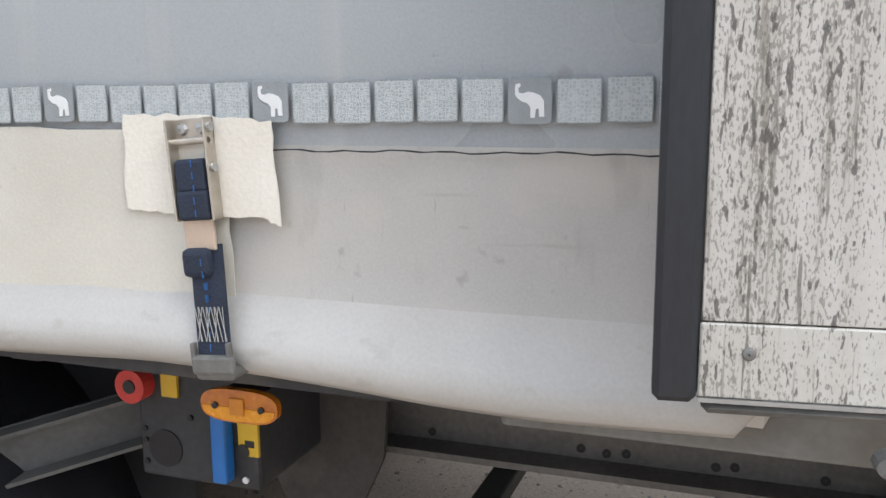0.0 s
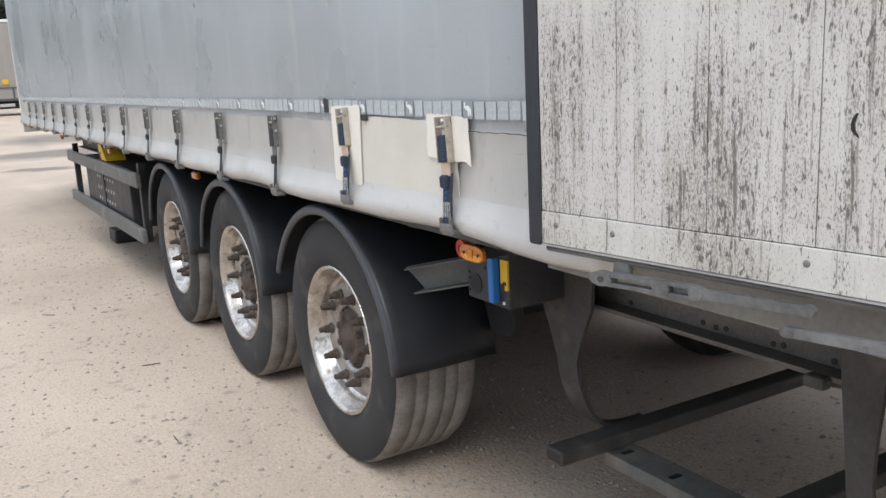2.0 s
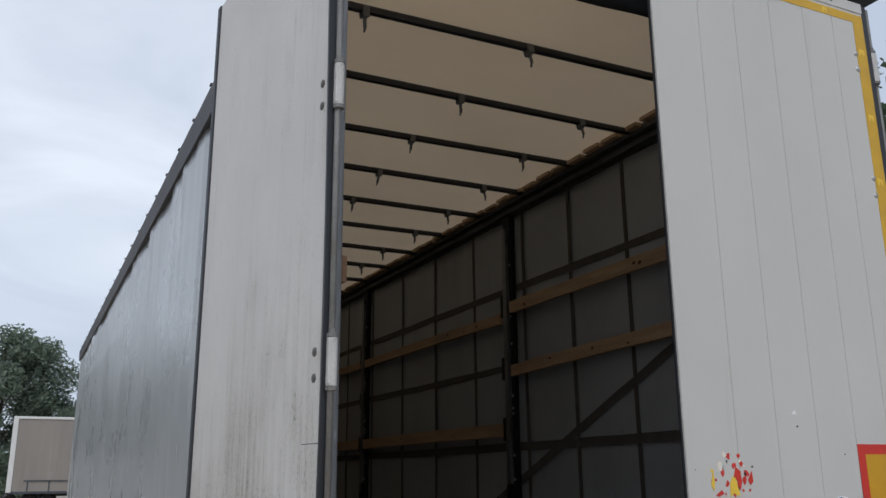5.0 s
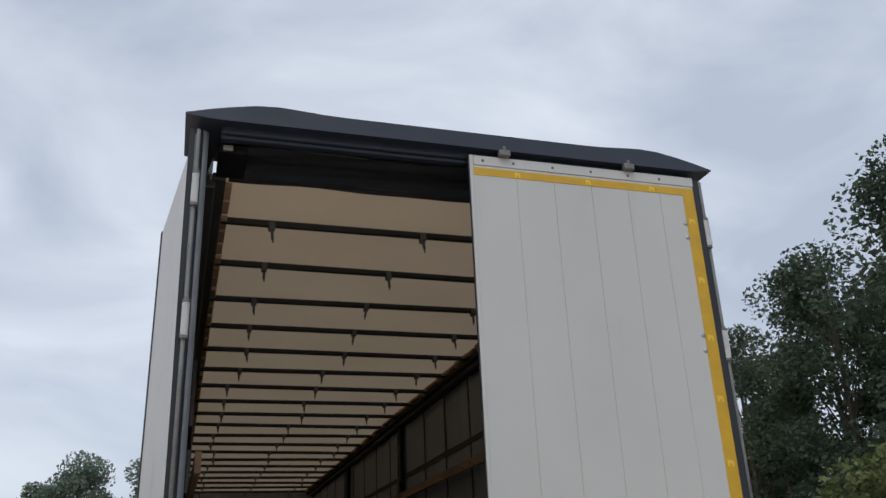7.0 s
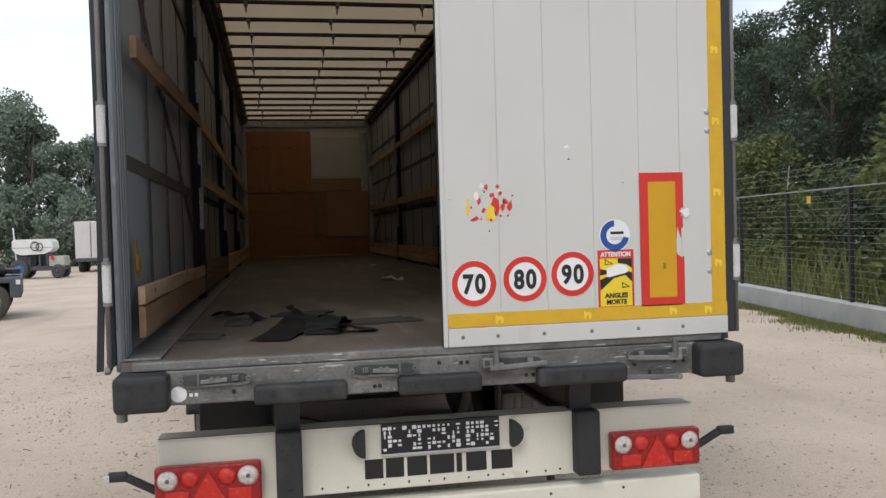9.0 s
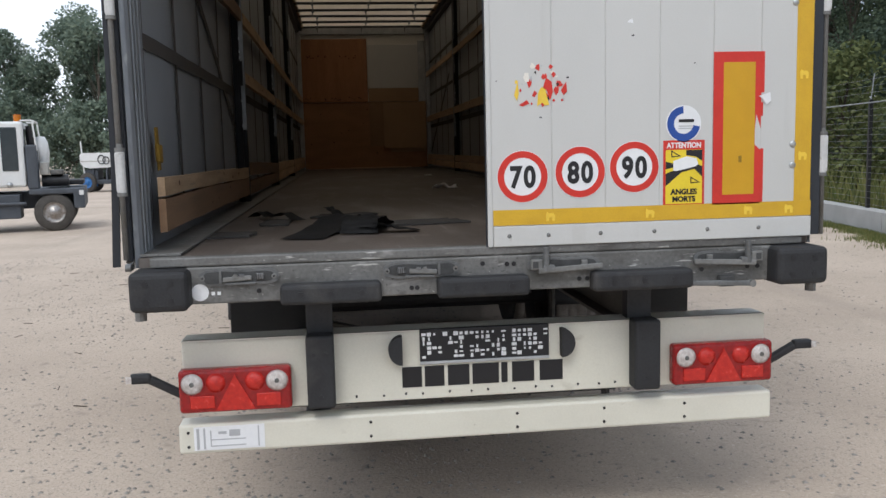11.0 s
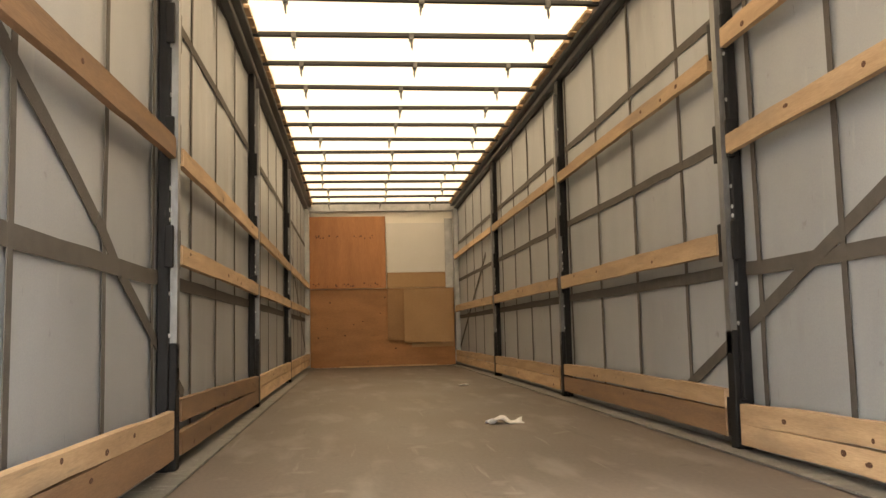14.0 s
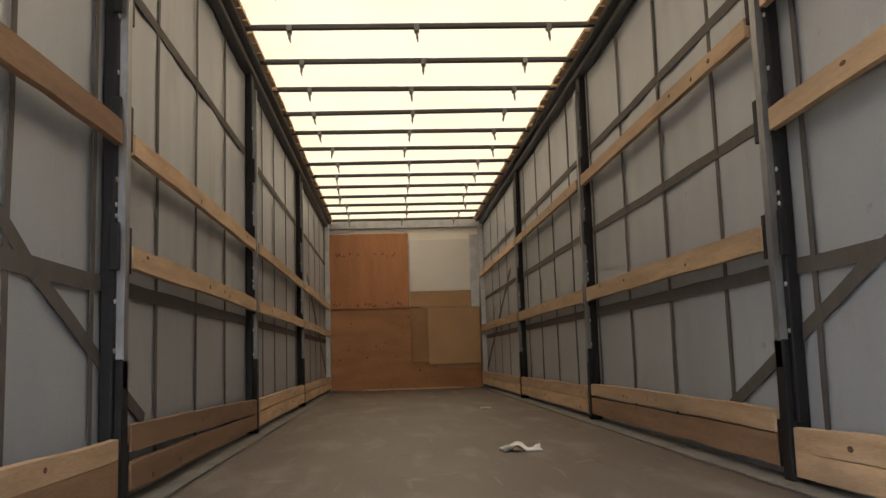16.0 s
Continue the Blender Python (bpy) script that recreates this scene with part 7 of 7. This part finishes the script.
for k in range(28):
    a, b = -34 + 3 * k, -34 + 3 * k + 2.985
    p = [along(a, 0, GZ - 0.1), along(b, 0, GZ - 0.1), along(b, 0, 0.36), along(b, 0.03, 0.385), along(b, 0.18, 0.385), along(a, 0.18, 0.385), along(a, 0.03, 0.385), along(a, 0, 0.36), along(b, 0.18, GZ - 0.1), along(a, 0.18, GZ - 0.1)]
    v = [bm.verts.new(q) for q in p]
    for f in ((0, 1, 2, 7), (7, 2, 3, 6), (6, 3, 4, 5), (5, 4, 8, 9), (0, 7, 6, 5, 9), (1, 8, 4, 3, 2)):
        bm.faces.new([v[i] for i in f])
bmesh.ops.recalc_face_normals(bm, faces=list(bm.faces))
single("kerb", bm, CONCRETE, "low grey concrete kerb wall under the fence", "kerb", kind="structure")
fence = thing("wire_fence", "black steel post fence with thin horizontal wires on a concrete kerb", "fence", tuple(along(0, 0.1, 0.385)))
pm = bmesh.new()
box(-0.03, 0.03, -0.03, 0.03, 0, 1.80, 0.004, pm)
post_me = mesh_of("fence_post", pm, BLACK)
for k in range(30):
    p = along(0.5 + 2.26 * (k - 13), 0.10, 0.385)
    put("fence_post", post_me, fence, tuple(p), (0, 0, -9.8))
    if k % 2 == 0:
        part("wire_stay", rod(p + Vector((0, 0, 1.8)), p + Vector((0.06, 0.02, 2.22)), 0.010, n=6), WIRE, fence)
for k in range(17):
    z = 0.45 + 0.105 * k
    r = 0.0025 if k < 16 else 0.013
    part("fence_wire", rod(along(-29, 0.075, z), along(38, 0.075, z), r, n=5), WIRE, fence)
for k in range(3):
    part("top_wire", rod(along(-29, 0.13, 2.30 + 0.11 * k), along(38, 0.13, 2.30 + 0.11 * k), 0.0025, n=5), WIRE, fence)
part("yellow_plate", bar(along(1.75, 0.06, 1.98), along(1.90, 0.06, 1.98), 0.004, 0.12), YELLOW, fence, "small yellow warning plate")


def blades(name, count, place, mat, h0, h1, w, label, cat, seed):
    rng_ = random.Random(seed)
    verts, faces = [], []
    for k in range(count):
        x, y, z = place(rng_)
        h, a = rng_.uniform(h0, h1), rng_.uniform(0, 6.3)
        dx, dy = math.cos(a) * w, math.sin(a) * w
        lx, ly = rng_.uniform(-0.4, 0.4) * h, rng_.uniform(-0.4, 0.4) * h
        b = len(verts)
        verts += [(x - dx, y - dy, z), (x + dx, y + dy, z), (x + lx * 0.5 + dx * 0.7, y + ly * 0.5 + dy * 0.7, z + h * 0.6), (x + lx, y + ly, z + h), (x + lx * 0.5 - dx * 0.7, y + ly * 0.5 - dy * 0.7, z + h * 0.6)]
        faces += [(b, b + 1, b + 2, b + 4), (b + 4, b + 2, b + 3)]
    me = bpy.data.meshes.new(name)
    me.from_pydata(verts, [], faces)
    me.materials.append(mat)
    tagged(put(name, me), label, cat, kind="stuff")


def verge(r):
    t_ = r.uniform(-10, 34)
    p = along(t_, -abs(r.gauss(0, 0.26)) * (0.85 + 0.35 * math.sin(t_ * 1.7) + 0.25 * math.sin(t_ * 5.3)) - 0.01)
    return p.x, p.y, ground_height(p.x, p.y)


blades("verge_grass", 60000, verge, GRASS, 0.015, 0.085, 0.006, "patchy yellow-green grass along the kerb foot", "grass", 31)


def rough_field(r):
    p = along(r.uniform(-14, 40), 0.25 + 9 * r.random() ** 1.6)
    return p.x, p.y, GZ + 0.1


blades("tall_weeds", 9000, rough_field, GRASS, 0.3, 1.15, 0.022, "tall tangled weeds behind the fence", "weeds", 32)


def foliage(rng_, count, lumps, size):
    """Many small leaf cards in lumps; each lump is (centre, radii)."""
    verts, faces = [], []
    for k in range(count):
        c, rad = rng_.choice(lumps)
        d = Vector((rng_.gauss(0, 1), rng_.gauss(0, 1), rng_.gauss(0, 1))).normalized() * (rng_.random() ** 0.4)
        p = Vector((c[0] + d.x * rad[0], c[1] + d.y * rad[1], c[2] + d.z * rad[2]))
        s_ = size * rng_.uniform(0.6, 1.4)
        u = Vector((rng_.gauss(0, 1), rng_.gauss(0, 1), rng_.gauss(0, 0.7))).normalized()
        v = u.cross(Vector((rng_.gauss(0, 1), rng_.gauss(0, 1), rng_.gauss(0, 1)))).normalized()
        b = len(verts)
        verts += [p - u * s_, p + v * s_ * 0.55, p + u * s_, p - v * s_ * 0.55]
        faces.append((b, b + 1, b + 2, b + 3))
    return verts, faces


def tree_kind(seed, h, r, leaf, count=5500, low=0.18, size=0.22):
    """Trunk, limbs and crown meshes of one broadleaf tree that stands at the origin."""
    rng_ = random.Random(seed)
    bm = rod((0, 0, -0.1), (0, 0, h * 0.55), 0.16 * h / 10, n=8, r2=0.09 * h / 10)
    rod((0, 0, h * 0.55), (rng_.uniform(-0.3, 0.3), 0, h * 0.9), 0.09 * h / 10, bm, 7, 0.02)
    lumps = []
    for k in range(30):
        f = low + (1 - low) * (k + 0.5) / 30
        wide = r * (math.sin(math.pi * min(1, 0.18 + 0.80 * (f - low) / (1 - low))) ** 0.7)
        a = rng_.uniform(0, 6.3)
        q = wide * rng_.uniform(0.35, 0.85)
        c = (q * math.cos(a), q * math.sin(a), h * f * 0.95)
        s_ = r * rng_.uniform(0.22, 0.42)
        lumps.append((c, (s_, s_, s_ * 0.75)))
        rod((0, 0, h * f * 0.62), (c[0] * 0.9, c[1] * 0.9, c[2]), 0.035 * h / 10, bm, 5, 0.008)
    wood = mesh_of("trunk", bm, BARK)
    verts, faces = foliage(rng_, count, lumps, size)
    me = bpy.data.meshes.new("crown")
    me.from_pydata(verts, [], faces)
    me.materials.append(leaf)
    return wood, me


KINDS = [tree_kind(1, 13, 3.8, LEAF_DARK), tree_kind(2, 11, 3.2, LEAF), tree_kind(3, 14, 4.2, LEAF_DARK), tree_kind(5, 12, 3.0, LEAF)]
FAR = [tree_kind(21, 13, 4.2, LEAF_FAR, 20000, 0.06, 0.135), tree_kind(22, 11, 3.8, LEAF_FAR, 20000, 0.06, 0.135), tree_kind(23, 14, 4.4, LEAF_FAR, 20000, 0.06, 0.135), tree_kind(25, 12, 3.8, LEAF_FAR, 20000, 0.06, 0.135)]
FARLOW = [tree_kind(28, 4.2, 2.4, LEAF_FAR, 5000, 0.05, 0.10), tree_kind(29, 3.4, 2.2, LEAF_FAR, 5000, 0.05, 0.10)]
NEAR = [tree_kind(11, 13, 3.8, LEAF_DARK, 21000, 0.10, 0.090), tree_kind(12, 12, 3.4, LEAF, 21000, 0.10, 0.088)]
LOWKINDS = [tree_kind(8, 4.2, 2.2, SHRUB, 6500, 0.05, 0.075), tree_kind(9, 3.4, 1.9, LEAF, 6500, 0.05, 0.07)]


def tree(kind, x, y, z, size, turn, label="broadleaf tree with dense dark green crown", cat="tree", name="tree", group="trees round the yard"):
    t_ = thing(name, label, cat, (x, y, z), group)
    t_.rotation_euler, t_.scale = (0, 0, turn), (size, size, size * 1.02)
    for nm, me in zip(("trunk", "crown"), kind):
        ob = new(nm, me)
        ob.parent = t_


def skyline(x):
    """Height of the far row of trees, which rises and falls along the yard's end."""
    return 10.0 + 1.2 * math.exp(-((x + 18) / 2.2) ** 2) + 1.6 * math.exp(-((x + 5) / 3.2) ** 2) - 1.0 * math.exp(-((x + 13.5) / 2.5) ** 2) - 0.8 * math.exp(-((x - 1.5) / 2.5) ** 2)


rng = random.Random(77)
for k in range(19):      # wood behind the fence
    p = along(-12 + 2.9 * k, 9.0 + rng.uniform(-1.5, 2.5), GZ)
    top = min(10.8 + 0.30 * max(0, 24 - p.y), 13.3) * rng.uniform(0.90, 1.0)
    tree(NEAR[k % 2], p.x, p.y, GZ, top / (13, 12)[k % 2], rng.uniform(0, 6))
for k in range(16):
    p = along(-10 + 3.6 * k, 14 + rng.uniform(-2, 3), GZ)
    tree(KINDS[(k + 2) % 4], p.x, p.y, GZ, rng.uniform(0.60, 0.70), rng.uniform(0, 6))
for k in range(20):      # shrubs along the fence
    p = along(-8 + 2.1 * k, 2.2 + rng.uniform(-0.8, 2.6), GZ)
    tree(LOWKINDS[k % 2], p.x, p.y, GZ, rng.uniform(0.5, 0.95), rng.uniform(0, 6), "dense mixed shrub behind the fence", "shrub", "shrub", "shrubs behind the fence")
for k in range(18):      # far row beyond the yard, distance haze in its leaf colour
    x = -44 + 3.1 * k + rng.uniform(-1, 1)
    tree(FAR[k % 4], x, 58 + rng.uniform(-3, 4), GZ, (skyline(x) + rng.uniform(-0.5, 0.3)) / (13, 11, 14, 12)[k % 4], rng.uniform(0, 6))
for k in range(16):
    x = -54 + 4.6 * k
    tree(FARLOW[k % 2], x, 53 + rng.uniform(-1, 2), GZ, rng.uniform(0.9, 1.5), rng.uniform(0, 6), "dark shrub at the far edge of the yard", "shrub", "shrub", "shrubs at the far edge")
for k in range(14):      # row behind the camera, closing the yard
    tree(KINDS[k % 4], -40 + 6.2 * k, -42 + rng.uniform(-3, 3), GZ, rng.uniform(0.85, 1.1), rng.uniform(0, 6))

# Unseen row on the left, added to darken what the curtain reflects.
for k in range(11):
    tree(KINDS[(k + 1) % 4], -40 + rng.uniform(-3, 3), -34 + 6.5 * k, GZ, rng.uniform(0.85, 1.1), rng.uniform(0, 6))

house = thing("shed", "low grey-roofed shed half hidden behind trees", "building", (24.5, 17.5, GZ))
part("wall", box(22, 27, 14, 21, GZ, 2.5, 0.02), WHITEPANEL, house)
part("roof", prism([(21.7, 2.5), (24.5, 3.6), (27.3, 2.5), (27.3, 2.62), (24.5, 3.72), (21.7, 2.62)], "y", 13.7, 21.3), ROOFING, house)


def truck_wheel(parent, x, y, z, r, w, axis="y", rim_mat=None, tyre_mat=None):
    bm = lathe([(r * 0.56, -w / 2), (r * 0.92, -w / 2), (r, -w / 2 + 0.04), (r, w / 2 - 0.04), (r * 0.92, w / 2), (r * 0.56, w / 2)], 28)
    me = mesh_of("wheel", bm, tyre_mat or RUBBER, True)
    turn = (0, 0, 90) if axis == "y" else (0, 0, 0)
    ob = put("wheel", me, parent, (x, y, z), turn)
    put("rim", mesh_of("rim", lathe([(r * 0.57, -w / 2 - 0.01), (r * 0.50, -w / 2 + 0.05), (r * 0.25, -w / 2 + 0.03), (r * 0.20, -w / 2 - 0.03), (0.001, -w / 2 - 0.03)], 20), rim_mat or WHITE, True), ob)
    put("rim", mesh_of("rim", lathe([(r * 0.57, w / 2 + 0.01), (r * 0.50, w / 2 - 0.05), (r * 0.25, w / 2 - 0.03), (r * 0.20, w / 2 + 0.03), (0.001, w / 2 + 0.03)], 20), rim_mat or WHITE, True), ob)


def yard_tractor(x, y):
    z = ground_height(x, y)
    t_ = thing("yard_tractor", "white-cabbed terminal tractor with dark grey chassis and orange beacon", "tractor", (x, y, z))
    part("chassis", box(x - 4.4, x + 0.72, y - 0.45, y + 0.45, z + 0.55, z + 0.98, 0.03), DKGREY, t_)
    part("rear_fender", box(x - 0.55, x + 0.72, y - 1.22, y + 1.22, z + 0.92, z + 1.06, 0.03), DKGREY, t_)
    part("fender_end", box(x + 0.46, x + 0.72, y - 1.22, y + 1.22, z + 0.55, z + 0.95, 0.03), DKGREY, t_)
    part("side_box", box(x - 2.7, x - 0.75, y - 1.2, y - 0.5, z + 0.35, z + 0.95, 0.03), DKGREY, t_)
    part("front_body", box(x - 4.5, x - 2.7, y - 1.24, y + 1.24, z + 0.45, z + 1.05, 0.05), DKGREY, t_)
    part("white_mark", box(x + 0.60, x + 0.70, y - 1.226, y - 1.221, z + 0.88, z + 1.0), WHITE, t_)
    cab = part("cab", box(x - 2.3, x - 0.58, y - 1.22, y + 0.45, z + 1.12, z + 2.72, 0.06), WHITE, t_, "white cab")
    part("side_window", box(x - 1.08, x - 0.72, y - 1.235, y - 1.21, z + 1.52, z + 2.58, 0.02), GLASS, cab)
    part("door_window", box(x - 2.1, x - 1.15, y - 1.235, y - 1.21, z + 1.50, z + 2.60, 0.02), GLASS, cab)
    part("rear_window", box(x - 0.592, x - 0.566, y - 1.0, y + 0.25, z + 1.65, z + 2.55, 0.02), GLASS, cab)
    part("beacon", rod((x - 0.7, y - 0.9, z + 2.72), (x - 0.7, y - 0.9, z + 2.90), 0.09, n=16), AMBER, cab, "orange beacon")
    part("exhaust_box", box(x - 0.56, x - 0.30, y - 1.2, y - 0.8, z + 1.06, z + 2.15, 0.04), DKGREY, t_, "dark exhaust shield")
    part("air_intake", rod((x - 0.46, y - 0.75, z + 1.9), (x - 0.44, y - 0.75, z + 2.62), 0.09, n=14, r2=0.11), BLACK, t_)
    part("white_tank", lathe([(0.001, -0.42), (0.10, -0.40), (0.17, -0.25), (0.19, 0.0), (0.17, 0.25), (0.10, 0.40), (0.001, 0.42)], 20), WHITE, t_, "rounded white cowl", smooth=True).matrix_local = Matrix.Translation((-0.24, -0.55, 1.95)) @ Matrix.Rotation(radians(90), 4, "Y")
    part("air_tank", rod((x - 0.26, y - 0.75, z + 1.25), (x + 0.36, y - 0.75, z + 1.25), 0.15, n=18), BLACK, t_)
    part("battery_case", box(x - 0.28, x - 0.08, y - 1.0, y - 0.6, z + 1.40, z + 1.72, 0.03), PALE_STEEL, t_)
    part("coupling_stand", box(x - 0.05, x + 0.25, y - 0.95, y - 0.55, z + 1.40, z + 1.52, 0.03), RACK, t_)
    for yy in (y - 1.15, y + 0.35):
        part("guard_hoop", rod((x - 0.62, yy, z + 2.74), (x - 0.36, yy, z + 2.74), 0.022, n=8), WHITE, t_)
        part("guard_hoop", rod((x - 0.36, yy, z + 2.74), (x - 0.30, yy, z + 2.0), 0.022, n=8), WHITE, t_)
    part("guard_hoop", rod((x - 0.36, y - 1.15, z + 2.74), (x - 0.36, y + 0.35, z + 2.74), 0.022, n=8), WHITE, t_, "white tubular guard hoop")
    part("fifth_wheel", box(x - 0.2, x + 0.7, y - 0.45, y + 0.45, z + 1.12, z + 1.25, 0.03), BLACK, t_)
    part("side_tube", rod((x - 2.6, y - 1.25, z + 0.72), (x - 0.62, y - 1.25, z + 0.72), 0.04, n=10), DKGREY, t_)
    part("work_lamp", lathe([(0.001, -0.06), (0.06, -0.05), (0.07, 0.0), (0.05, 0.06), (0.001, 0.08)], 14), STEEL, t_, smooth=True).matrix_local = Matrix.Translation((-0.95, -1.24, 1.18)) @ Matrix.Rotation(radians(90), 4, "Z")
    for wx in (x, x - 3.4):
        for wy in (y - 1.02, y + 1.02):
            truck_wheel(t_, wx, wy, z + 0.47, 0.47, 0.34, "y", RIMDISC, DUSTY_TYRE)
    return t_


mover = yard_tractor(-6.80, 16.94)
mover.scale, mover.rotation_euler = (0.85, 0.85, 0.85), (0, 0, radians(14))


def crawler(x, y):
    """A small tank machine with a white hopper on a dark frame and blue wheels."""
    z = ground_height(x, y)
    t_ = thing("tank_machine", "white hopper machine on a dark frame with blue-rimmed wheels", "machine", (x, y, z))
    part("frame", box(x - 1.2, x + 2.0, y - 0.7, y + 0.7, z + 0.45, z + 0.70, 0.03), DKGREY, t_)
    hop = [(x - 1.0, z + 1.45), (x - 1.22, z + 1.70), (x - 1.22, z + 2.12), (x - 1.1, z + 2.24), (x + 1.15, z + 2.24), (x + 1.35, z + 2.08), (x + 1.4, z + 1.72), (x + 1.2, z + 1.52), (x + 0.8, z + 1.40), (x - 0.6, z + 1.36)]
    hp = part("hopper", prism(hop, "y", y - 0.9, y + 0.9), WHITE, t_, "white hopper")
    part("band", box(x - 1.2, x + 1.35, y - 0.915, y - 0.9, z + 1.74, z + 1.79), PALE_STEEL, hp)
    part("hose_coil", disc(x + 0.25, z + 1.85, y - 0.93, 0.22, 0.27, 0.03), BLACK, hp)
    part("hose_coil", disc(x + 0.55, z + 1.80, y - 0.94, 0.18, 0.23, 0.03), BLACK, hp)
    for px in (x - 0.4, x + 0.5, x + 1.0):
        part("stand", box(px - 0.05, px + 0.05, y - 0.8, y + 0.8, z + 0.7, z + 1.46), DKGREY, t_)
    part("rear_box", box(x + 1.1, x + 2.1, y - 0.8, y + 0.8, z + 0.70, z + 1.25, 0.03), PALE_STEEL, t_)
    part("engine", box(x - 1.0, x - 0.1, y - 0.7, y + 0.7, z + 0.7, z + 1.3, 0.05), DKGREY, t_)
    part("mast", rod((x - 1.0, y - 0.7, z + 0.7), (x - 1.15, y - 0.7, z + 2.9), 0.05, n=8), WHITE, t_)
    part("hazard_board", box(x + 1.25, x + 1.45, y - 0.93, y - 0.90, z + 1.05, z + 1.3), TAPE_R, t_)
    for wx, rim_ in ((x - 0.75, RIMBLUE), (x + 1.7, DKGREY)):
        for wy in (y - 0.95, y + 0.95):
            r_ = 0.56 if rim_ is RIMBLUE else 0.40
            truck_wheel(t_, wx, wy, z + r_, r_, 0.40, "y", rim_, DUSTY_TYRE)
    return t_


crawler(-10.92, 36.5).scale = (0.62, 0.62, 0.76)


def box_trailer(x, y, w, h, l, label):
    z = ground_height(x, y)
    t_ = thing("box_trailer", label, "trailer", (x, y, z))
    # White body given a grey colour that includes the shade on its rear.
    part("box_body", box(x - w / 2, x + w / 2, y, y + l, z + 0.95, z + 0.95 + h, 0.04), GREYPANEL, t_)
    part("door_bar", rod((x - 0.25, y - 0.03, z + 1.0), (x - 0.25, y - 0.03, z + 0.9 + h), 0.025), OLDSTEEL, t_)
    part("door_bar", rod((x + 0.25, y - 0.03, z + 1.0), (x + 0.25, y - 0.03, z + 0.9 + h), 0.025), OLDSTEEL, t_)
    part("door_joint", box(x - 0.012, x + 0.012, y - 0.012, y, z + 1.0, z + 0.9 + h), SIGN_G, t_)
    part("rear_beam", box(x - w / 2, x + w / 2, y + 0.02, y + 0.14, z + 0.72, z + 0.95, 0.02), DKGREY, t_)
    part("dark_underframe", box(x - 0.5, x + 0.5, y + 0.2, y + l, z + 0.62, z + 0.95), BLACK, t_)
    part("text_bar", box(x - 0.2, x + 0.6, y - 0.005, y, z + 0.75 + h * 0.78, z + 0.75 + h * 0.80), SIGN_G, t_)
    for wx in (x - w / 2 + 0.25, x + w / 2 - 0.25):
        for wy in (y + 0.9, y + 2.1):
            truck_wheel(t_, wx, wy, z + 0.45, 0.45, 0.36, "x", DKGREY)
    return t_


for at_, lab in ((-9.43, "white box trailer seen from its closed rear doors"), (-6.2, "plain white box trailer parked at the yard edge")):
    box_trailer(at_, 41.5 - 0.6 * at_ - 5.66, 2.5, 2.45, 7.0, lab).scale = (0.74, 0.74, 0.74)


def far_trailer(x0, x1, y):
    z = ground_height((x0 + x1) / 2, y)
    t_ = thing("curtain_trailer", "parked trailer with faded taupe side curtain", "trailer", ((x0 + x1) / 2, y, z))
    bm = bmesh.new()
    n_ = 90
    a_ = [bm.verts.new((x0 + (x1 - x0) * k / n_, y + 0.02 * noise.noise(Vector((k * 0.8, 0, 2))), z + 0.64)) for k in range(n_ + 1)]
    b_ = [bm.verts.new((v.co.x, y + 0.02 * noise.noise(Vector((k * 0.6, 5, 2))), z + 3.60)) for k, v in enumerate(a_)]
    for k in range(n_):
        bm.faces.new((a_[k], a_[k + 1], b_[k + 1], b_[k]))
    part("side_curtain", bm, TAUPE, t_)
    part("body", box(x0 + 0.01, x1, y + 0.05, y + 2.5, z + 0.62, z + 3.65, 0.02), TAUPE, t_)
    part("roof_rail", box(x0 - 0.03, x1, y - 0.04, y + 2.5, z + 3.61, z + 3.72, 0.02), WHITE, t_)
    # Black box that holds the shade under the body in its colour.
    part("dark_underframe", box(x0 + 0.9, x1, y + 0.5, y + 2.3, z + 0.26, z + 0.62), BLACK, t_)
    part("corner_post", box(x0 - 0.04, x0 + 0.16, y - 0.05, y + 0.1, z + 0.62, z + 3.61, 0.02), WHITE, t_)
    part("bottom_rail", box(x0, x1, y - 0.02, y + 0.1, z + 0.56, z + 0.66, 0.01), DKGREY, t_)
    part("guard_rail", box(x0 + 0.6, x1 - 0.5, y - 0.035, y - 0.025, z + 1.06, z + 1.11), DKGREY, t_)
    for k in range(8):
        part("guard_post", box(x0 + 0.72 + 0.82 * k, x0 + 0.78 + 0.82 * k, y - 0.024, y + 0.0, z + 0.60, z + 1.10), DKGREY, t_)
    part("orange_mark", box(x0 + 2.85, x0 + 3.08, y - 0.04, y - 0.03, z + 1.22, z + 1.42), TAPE_Y, t_)
    part("side_step", box(x0 + 1.9, x0 + 3.2, y - 0.02, y + 0.2, z + 0.34, z + 0.46, 0.01), PALE_STEEL, t_)
    for wx in (x0 + 0.1, x0 + 0.85, x0 + 1.55, x0 + 3.9, x0 + 6.0):
        truck_wheel(t_, wx, y + 0.5, z + 0.30, 0.30, 0.34, "y", BLACK, BLACK)


far_trailer(-2.37, 10.5, 38.5)

# fallen leaves, twigs and litter on the yard
rng = random.Random(15)
twig = mesh_of("twig", rod((-0.05, 0, 0.003), (0.05, 0.012, 0.004), 0.003, n=5), BARK)
for k in range(26):
    x, y = rng.uniform(-4.6, -1.6), rng.uniform(0.5, 9)
    if k > 18:
        x, y = rng.uniform(-1, 2), rng.uniform(-0.8, 0.1)
    ob = put("twig", twig, None, (x, y, ground_height(x, y)), (0, 0, rng.uniform(0, 360)))
    tagged(ob, "small dry twig lying on the sand", "twig", "twigs on the yard")
